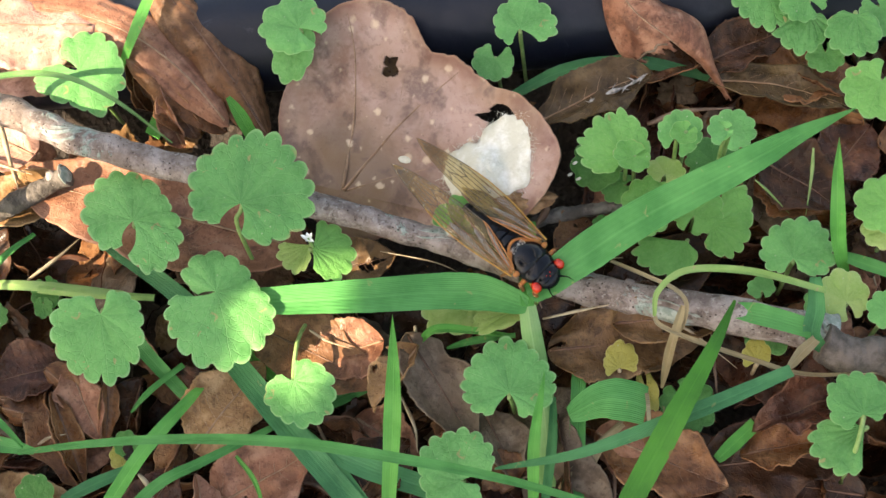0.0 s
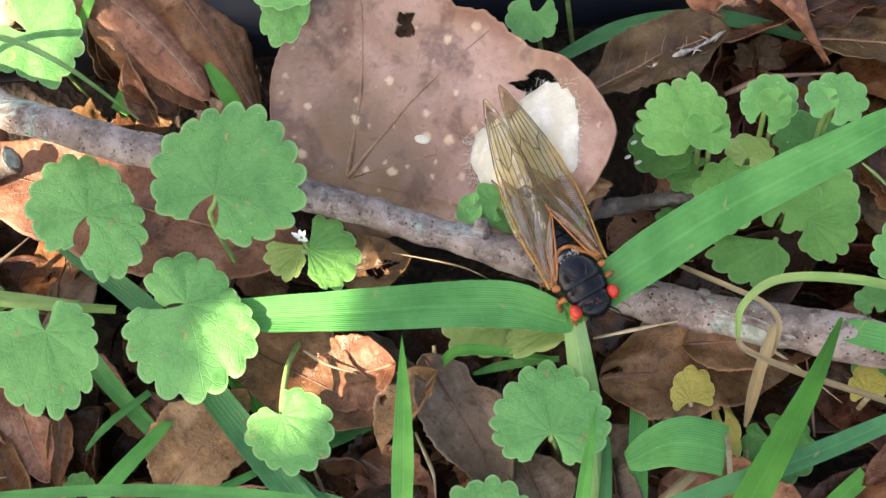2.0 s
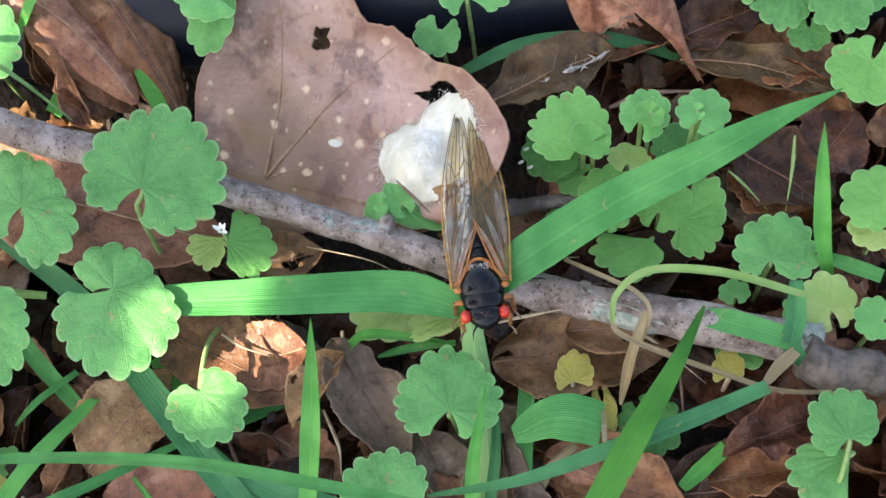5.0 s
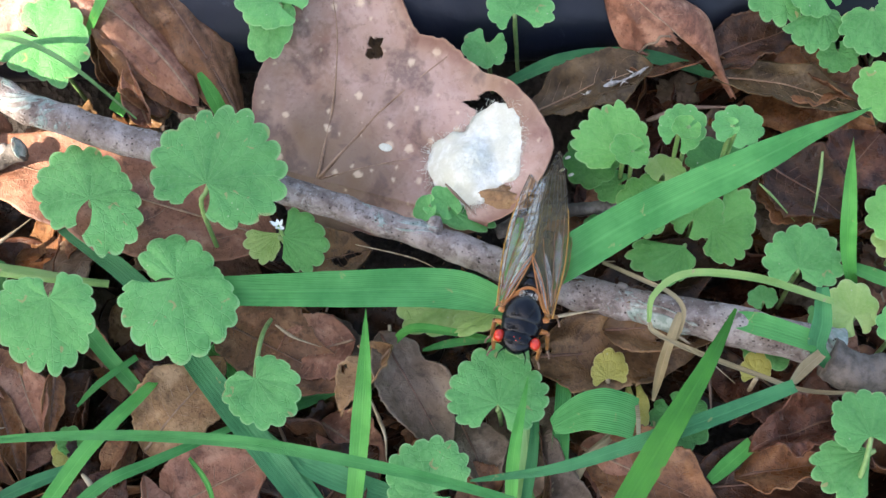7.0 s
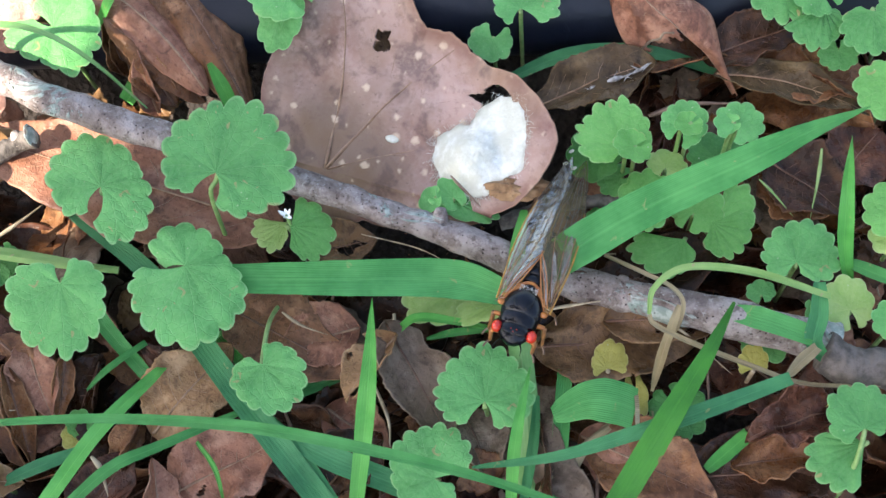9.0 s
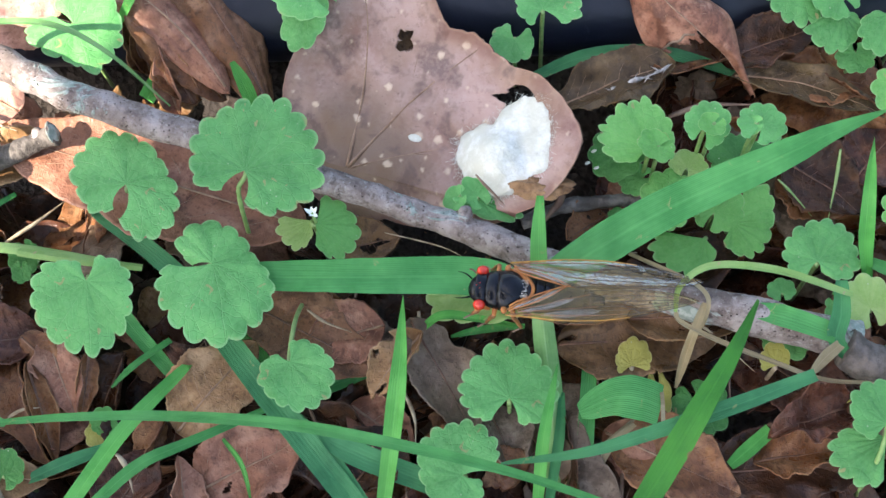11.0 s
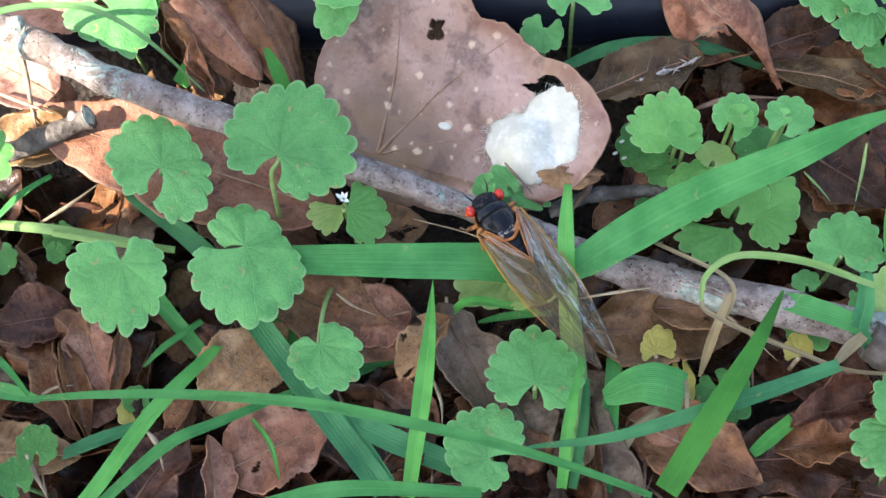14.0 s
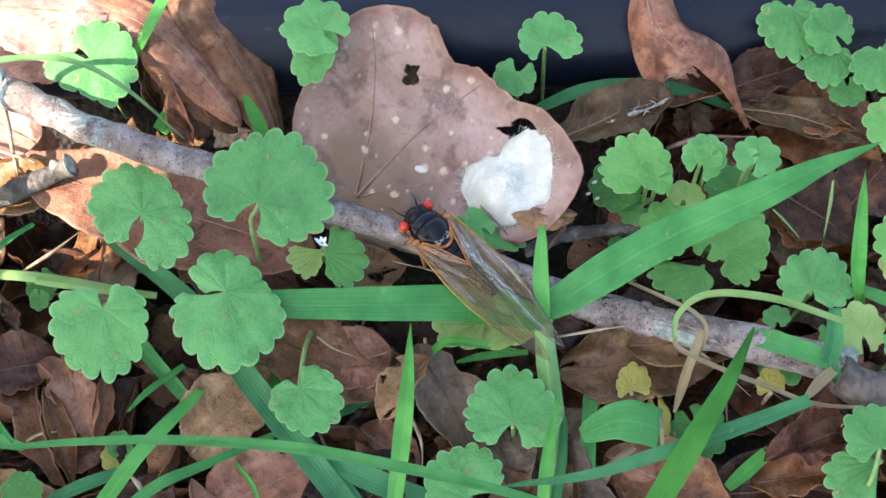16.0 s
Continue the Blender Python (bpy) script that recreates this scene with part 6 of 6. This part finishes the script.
    for i in range(60):
        x, y = rnd.uniform(-1.6, 1.6), rnd.uniform(-7.9, -6.8)
        tube([(x * k, y * k, 2.1 * k), (x * k, (y - 0.5) * k, 2.5 * k)], 0.00004, 2, 3, bm=bm)
    part("hair_tuft", bm, HAIR, meso, "fine silvery hairs")
    for i in range(8):
        y = -8.0 - 1.75 * i
        w = (3.3, 3.35, 3.3, 3.15, 2.9, 2.5, 1.9, 1.2)[i]
        part("abdomen_ring", loft([((y + 0.1) * k, (w - 0.25) * k, (w * 0.72 - 0.2) * k, -0.5 * k), ((y - 0.2) * k, w * k, w * 0.75 * k, -0.5 * k), ((y - 1.3) * k, (w - 0.05) * k, w * 0.73 * k, -0.55 * k), ((y - 1.85) * k, (w - 0.35) * k, (w * 0.7 - 0.25) * k, -0.6 * k)], 22), BLACK, c)
    # legs: a thigh, a shin and a foot
    for s in (-1, 1):
        for y0, knee, foot in ((-1.6, (4.1, 0.3, -0.9), (3.9, 1.2, -3.4)), (-3.0, (4.7, -2.8, -0.4), (5.0, -1.4, -4.2)), (-5.0, (4.5, -6.2, -0.8), (5.2, -7.8, -4.2))):
            leg = part("leg", tube([(2.4 * s * k, y0 * k, -1.6 * k), (knee[0] * s * 0.7 * k, knee[1] * 0.8 * k + y0 * 0.2 * k, -0.6 * k), (knee[0] * s * k, knee[1] * k, knee[2] * k)], lambda t: (0.00085 if y0 > -2 else 0.00058) * (1.25 - 0.6 * t), 10, 8), ORANGE, c, "orange brown leg")
            part("shin", tube([(knee[0] * s * k, knee[1] * k, knee[2] * k), ((knee[0] + foot[0]) / 2 * s * k, (knee[1] + foot[1]) / 2 * k, (knee[2] + foot[2]) / 2 * k + 0.0003), (foot[0] * s * k, foot[1] * k, foot[2] * k)], lambda t: 0.0004 * (1.2 - 0.4 * t), 10, 7), AMBER, leg)
            part("claw", tube([(foot[0] * s * k, foot[1] * k, foot[2] * k), ((foot[0] + 0.6) * s * k, (foot[1] + 0.9) * k, foot[2] * k), ((foot[0] + 0.8) * s * k, (foot[1] + 1.4) * k, (foot[2] - 0.5) * k)], 0.00018, 5, 5), STEM_BROWN, leg)

    def wing(name, s, hinge, length, margins, slope):
        """s is the side; margins: share of the length, outer and inner reach from the hinge in millimetres. The membrane slopes down toward its outer edge."""
        def edge(v):
            for (v0, o0, i0), (v1, o1, i1) in zip(margins, margins[1:]):
                if v <= v1:
                    break
            f = min(max((v - v0) / (v1 - v0), 0), 1)
            return (o0 + (o1 - o0) * f) * k, (i0 + (i1 - i0) * f) * k

        def surface(u, v, lift=0.0):
            o, i = edge(v)
            x = i + (o - i) * u
            y = -length * v
            z = -slope * x * (1 - 0.55 * v) + 0.20 * k * math.sin(3 * math.pi * u) * math.sin(math.pi * v) - 0.9 * k * v * v + 0.0001 * noise.noise(Vector((u * 6, v * 14, s)))
            return Vector((s * x, y, z + lift))

        ob = part(name, sheet(16, 56, surface), WING, c, "clear amber tinted wing with dark and orange veins")
        ob.matrix_basis = pose(hinge[0] * s * k, hinge[1] * k, hinge[2] * k, 0, 0, 0)

        def vein(name, u0, v0, u1, v1, r, mat, bow=0.0, steps=14):
            pts = [surface(min(max(u0 + (u1 - u0) * t + bow * math.sin(math.pi * t), 0), 1), v0 + (v1 - v0) * t, 0.00006) for t in (i / 8 for i in range(9))]
            return part(name, tube(pts, lambda t: r * (1.15 - 0.5 * t), steps, 6), mat, ob)

        big = name == "forewing"
        vein("costal_vein", 1.0, 0.0, 1.0, 0.66 if big else 0.9, 0.00014 if big else 0.00008, GOLD if big else AMBER, 0, 34)
        vein("radial_vein", 0.86, 0.02, 0.86, 0.60, 0.00010 if big else 0.00005, AMBER)
        vein("median_vein", 0.70, 0.06, 0.58, 0.48, 0.00007 if big else 0.00004, AMBER, 0.03)
        vein("cubital_vein", 0.55, 0.07, 0.24, 0.44, 0.00007 if big else 0.00004, AMBER, 0.03)
        if big:
            vein("clavus_vein", 0.48, 0.02, 0.03, 0.31, 0.00012, ORANGE, 0.04)
            vein("claval_branch", 0.22, 0.02, 0.02, 0.24, 0.00010, ORANGE, 0.06)
            vein("apical_margin", 1.0, 0.64, 1.0, 0.995, 0.00008, VEIN_DARK, 0, 20)
            vein("rear_margin", 0.0, 0.34, 0.0, 0.995, 0.00006, VEIN_DARK, 0, 26)
        vein("inner_margin", 0.0, 0.02, 0.0, 0.33, 0.00014 if big else 0.00005, ORANGE if big else AMBER, 0, 20)
        bm = bmesh.new()

        def fine(u0, v0, u1, v1, r):
            tube([surface(u0 + (u1 - u0) * t, v0 + (v1 - v0) * t, 0.00005) for t in (i / 5 for i in range(6))], r, 8, 4, bm=bm)
        # long cells that fan out toward the tip, closed by short cross veins
        r = 0.000055 if big else 0.00004
        ends = [0.04, 0.24, 0.43, 0.60, 0.77, 0.95]
        for i, u in enumerate(ends):
            bend = 0.64 + 0.05 * math.sin(i * 1.7)
            fine(0.12 + 0.74 * u, 0.40 + 0.03 * (i % 3), 0.04 + 0.92 * u, bend, r)
            fine(0.04 + 0.92 * u, bend, 0.06 + 0.88 * u, 0.84, r)
            fine(0.06 + 0.88 * u, 0.84, 0.30 + 0.5 * u, 0.955 - 0.05 * abs(u - 0.6), r)
            if i:
                low = 0.64 + 0.05 * math.sin((i - 1) * 1.7)
                fine(0.04 + 0.92 * ends[i - 1], low, 0.04 + 0.92 * u, bend + 0.012, r * 1.3)
                fine(0.06 + 0.88 * ends[i - 1], 0.84, 0.06 + 0.88 * u, 0.835, r)
                fine(0.12 + 0.74 * ends[i - 1], 0.43, 0.12 + 0.74 * u, 0.445, r)
        part("vein_net", bm, VEIN_DARK, ob)
        if big:
            bm = bmesh.new()
            for i in range(24):
                f = i / 23
                for u0, u1, v0, v1 in ((0.70, 0.40, 0.08, 0.34), (0.36, 0.10, 0.05, 0.28), (0.84, 0.74, 0.20, 0.48)):
                    mid, half = u0 + (u1 - u0) * f, 0.02 + 0.10 * math.sin(math.pi * (0.1 + 0.8 * f))
                    tube([surface(mid + half * e, v0 + (v1 - v0) * f - 0.012 * e, 0.00004) for e in (-1, 0, 1)], 0.000045, 5, 4, bm=bm)
            tagged(part("ribbed_patch", bm, RIB, ob, "ribbed cells at the wing's root, silvery sheen in their pale colour"), kind="stuff")
        return ob

    wings = []
    for s in (-1, 1):
        wing("hindwing", s, (3.0, -6.0, 0.9), 19 * k, ((0, 0.2, 0.0), (0.2, 1.6, -2.2), (0.5, 2.2, -2.8), (0.8, 1.4, -2.4), (1, -0.6, -0.9)), 0.30)
        wings.append(wing("forewing", s, (4.6, -4.8, 1.3), 34.0 * k, ((0, 0.35, -0.7), (0.06, 0.5, -1.9), (0.16, 0.8, -3.1), (0.30, 1.2, -4.55), (0.48, 1.1, -4.7), (0.63, 0.5, -4.6),
                                                                  (0.79, -0.65, -4.25), (0.91, -1.65, -3.7), (0.97, -2.2, -3.25), (1, -2.65, -2.8)), 0.38))
    return c, wings


CICADA, WINGS = cicada()


# ---- the unseen tree whose boughs are added to shade the place ----
def bough(name, spots, label, far=0.55):
    """Leaves that stand between the sun and the given ground spots."""
    rnd = random.Random(8)
    e1 = SUN_WAY.cross(Vector((0, 0, 1))).normalized()
    e2 = e1.cross(SUN_WAY)
    t = thing(name, Matrix.Translation(SUN_WAY * far), label, "tree bough")
    bm = bmesh.new()
    for x, y in spots:
        g = Vector((x, y, 0.012))
        a, b = g.dot(e1), g.dot(e2)
        turn, tilt = rnd.uniform(0, 6.28), rnd.uniform(-0.5, 0.5)
        ln, wd = rnd.uniform(0.009, 0.013), rnd.uniform(0.006, 0.009)
        p0 = e1 * a + e2 * b + SUN_WAY * rnd.uniform(-0.03, 0.03)
        d = e1 * math.cos(turn) + e2 * math.sin(turn)
        n = SUN_WAY * math.cos(tilt) + (e1 * -math.sin(turn) + e2 * math.cos(turn)) * math.sin(tilt)
        sd = d.cross(n)
        rows = []
        for i in range(7):
            v = i / 6
            w = wd * math.sin(math.pi * min(max(v, 0.03), 0.98)) ** 0.8
            q = p0 + d * ln * (2 * v - 1)
            rows.append([bm.verts.new(q + sd * w * s + n * 0.004 * (abs(s) - v * v)) for s in (-1, 0, 1)])
        for r0, r1 in zip(rows, rows[1:]):
            for i in range(2):
                bm.faces.new((r0[i], r0[i + 1], r1[i + 1], r1[i]))
    part("foliage", bm, IVY_DARK, t, "dense green leaves")
    part("limb", tube([e1 * -0.35 + e2 * -0.05, e2 * 0.02 + SUN_WAY * 0.04, e1 * 0.38 + e2 * 0.03 + SUN_WAY * 0.05], lambda s: 0.009 * (1.3 - s), 20, 10, 0.2, 60), BARK, t)
    if name == "tree_bough":
        # trunk added only to carry the unseen bough
        foot = Vector((-0.85, -0.30, 0.0)) - SUN_WAY * far
        part("trunk", tube([foot, foot + Vector((0.03, 0.02, 0.4)), foot + Vector((0.12, 0.06, 0.62)), e1 * -0.35 + e2 * -0.05], lambda s: 0.022 * (1.4 - s), 30, 12, 0.2, 60), BARK, t)
    return t


# Out of view: leaves are left out where sun patches should fall.
def canopy():
    rnd = random.Random(21)
    still, swaying = [], []
    step = 0.0085
    for i in range(-27, 26):
        for j in range(-22, 23):
            x, y = i * step + rnd.uniform(-0.004, 0.004), j * step + rnd.uniform(-0.004, 0.004)
            top_left = ((x + 0.090) / 0.058) ** 2 + ((y - 0.044) / 0.040) ** 2 < 1
            top_left = top_left or ((x + 0.103) / 0.030) ** 2 + ((y - 0.014) / 0.024) ** 2 < 1
            top_left = top_left and x < -0.053 + 0.5 * (y - 0.045)
            along, across = -0.55 * (x + 0.0205) - 0.835 * (y + 0.0150), 0.835 * (x + 0.0205) - 0.55 * (y + 0.0150)
            middle = (along / 0.0250) ** 2 + (across / 0.0140) ** 2 < 1
            if top_left:
                if rnd.random() < 0.07:
                    still.append((x, y))
            elif middle:
                swaying.append((x, y))
            else:
                still.append((x, y))
    bough("tree_bough", still, "leafy bough out of view, added to shade the ground")
    return bough("swaying_bough", swaying, "leafy bough end out of view, added to sway across a sun patch")


SWAY = canopy()


# ---- what moves ----
def motions():
    walk(CICADA, [
        (0.0, pose(0.0208, -0.0110, 0.0180, 0.0, 0, -135.9)),
        (0.5, pose(0.0217, -0.0124, 0.0180, 0.0, 0, -141.5)),
        (1.0, pose(0.0209, -0.0143, 0.0180, 0.0, 0, -146.2)),
        (1.5, pose(0.0204, -0.0141, 0.0180, 0.0, 0, -150.9)),
        (2.0, pose(0.0198, -0.0136, 0.0180, 0.0, 0, -152.5)),
        (2.5, pose(0.0195, -0.0128, 0.0180, 0.0, 0, -154.5)),
        (3.0, pose(0.0192, -0.0148, 0.0180, 0.0, 0, -155.6)),
        (3.5, pose(0.0195, -0.0146, 0.0180, 0.0, 0, -157.4)),
        (4.0, pose(0.0201, -0.0150, 0.0180, 0.0, 0, -155.7)),
        (4.2, pose(0.0203, -0.0153, 0.0180, 0.0, 0, -157.1)),
        (6.3, pose(0.0164, -0.0229, 0.0215, 9.0, 0, 160.8)),
        (6.5, pose(0.0161, -0.0231, 0.0215, 9.0, 0, 161.6)),
        (7.0, pose(0.0174, -0.0239, 0.0215, 7.0, 0, 163.6)),
        (7.5, pose(0.0193, -0.0240, 0.0215, 4.0, 0, 175.9)),
        (8.0, pose(0.0202, -0.0222, 0.0215, 1.0, 0, -174.7)),
        (8.5, pose(0.0177, -0.0239, 0.0215, 6.0, 0, 164.6)),
        (9.0, pose(0.0164, -0.0242, 0.0215, 12.0, 0, 160.2)),
        (9.2, pose(0.0159, -0.0240, 0.0215, 12.0, 0, 159.6)),
        (11.3, pose(0.0052, -0.0164, 0.0230, 0.0, 0, 79.2)),
        (11.5, pose(0.0053, -0.0163, 0.0230, 0.0, 0, 79.3)),
        (11.8, pose(0.0053, -0.0116, 0.0215, 0.0, 0, 58.0)),
        (12.0, pose(0.0091, -0.0107, 0.0200, 0.0, 0, 54.0)),
        (12.2, pose(0.0101, -0.0082, 0.0190, 0.0, 0, 48.5)),
        (12.5, pose(0.0068, -0.0056, 0.0180, 0.0, 0, 43.7)),
        (13.0, pose(0.0057, -0.0050, 0.0180, 0.0, 0, 35.1)),
        (13.5, pose(0.0044, -0.0025, 0.0180, 0.0, 0, 32.8)),
        (14.0, pose(0.0010, -0.0010, 0.0180, 0.0, 0, 33.3)),
        (14.5, pose(0.0002, 0.0013, 0.0180, 0.0, 0, 29.8)),
        (15.0, pose(0.0002, 0.0039, 0.0180, 0.0, 0, 27.3)),
        (15.5, pose(-0.0030, 0.0052, 0.0180, 0.0, 0, 31.4)),
        (15.8, pose(-0.0056, 0.0063, 0.0180, 0.0, 0, 37.3)),
        (16.0, pose(-0.0077, 0.0053, 0.0180, 0.0, 0, 43.3)),
    ])
    # the wings: how far they close, and how far both trail to one side of the body's line
    folds = [(0.0, -3.0, 0.0), (0.5, 0.0, -5.5), (1.0, 0.5, -6.5), (2.0, 0.5, -6.5), (3.0, 0.5, -6.5), (4.2, 0.5, -6.5), (6.3, 1.3, 5.5), (6.5, 1.3, 4.8), (7.0, 1.0, 6.0), (7.5, 0.8, -2.0), (8.0, 0.0, 0.0),
             (8.5, 0.3, 7.0), (9.0, 0.8, 0.5), (9.2, 0.8, -2.5), (11.3, 0.0, 6.0), (11.5, 0.0, 3.5), (11.8, 0.3, 0.0), (12.0, 0.5, 2.5), (12.5, 0.5, 2.8), (13.0, 0.5, 4.8), (13.5, 0.4, 4.8), (14.0, 0.3, 2.7), (15.0, 0.0, 0.8), (16.0, 0.0, -0.5)]
    for s, w in zip((-1, 1), WINGS):
        walk(w, [(t, pose(4.6e-3 * s, -4.8e-3, 1.3e-3 + (3e-4 if s < 0 else 0), 0, 0, yaw - a * s)) for t, a, yaw in folds])
    node = Matrix.Translation(NODE)
    walk(SHORT_BLADE, [(t, node @ pose(0, 0, 0, a, 0, b)) for t, a, b in ((0.0, -30, -6), (9.2, -30, -6), (10.6, -12, -2), (11.3, 0, 0), (16.0, 0, 0))])
    rest = LEAN_LEAF.matrix_world.copy()
    walk(LEAN_LEAF, [(t, Matrix.Translation((x, y, z)) @ rest) for t, x, y, z in ((0.0, 0.0011, 0.0024, 0.0), (4.2, 0.0012, 0.0024, 0.0), (6.3, 0.0026, 0.0018, -0.001), (7.0, 0.0027, 0.0018, -0.001),
                                                                              (8.0, 0.0010, 0.0006, 0.0), (9.0, 0.0, 0.0, 0.0), (11.3, -0.0005, 0.0, 0.0), (16.0, -0.0005, 0.0, 0.0))])
    home = SUN_WAY * 0.55
    gone = home + Vector((0.01, 0.075, 0.02))
    walk(SWAY, [(t, Matrix.Translation(home.lerp(gone, f))) for t, f in ((0.0, 1.0), (1.0, 0.95), (2.0, 1.0), (3.0, 0.92), (4.2, 0.85), (6.0, 0.0), (9.0, 0.05), (12.0, 0.0), (16.0, 0.03))])


motions()
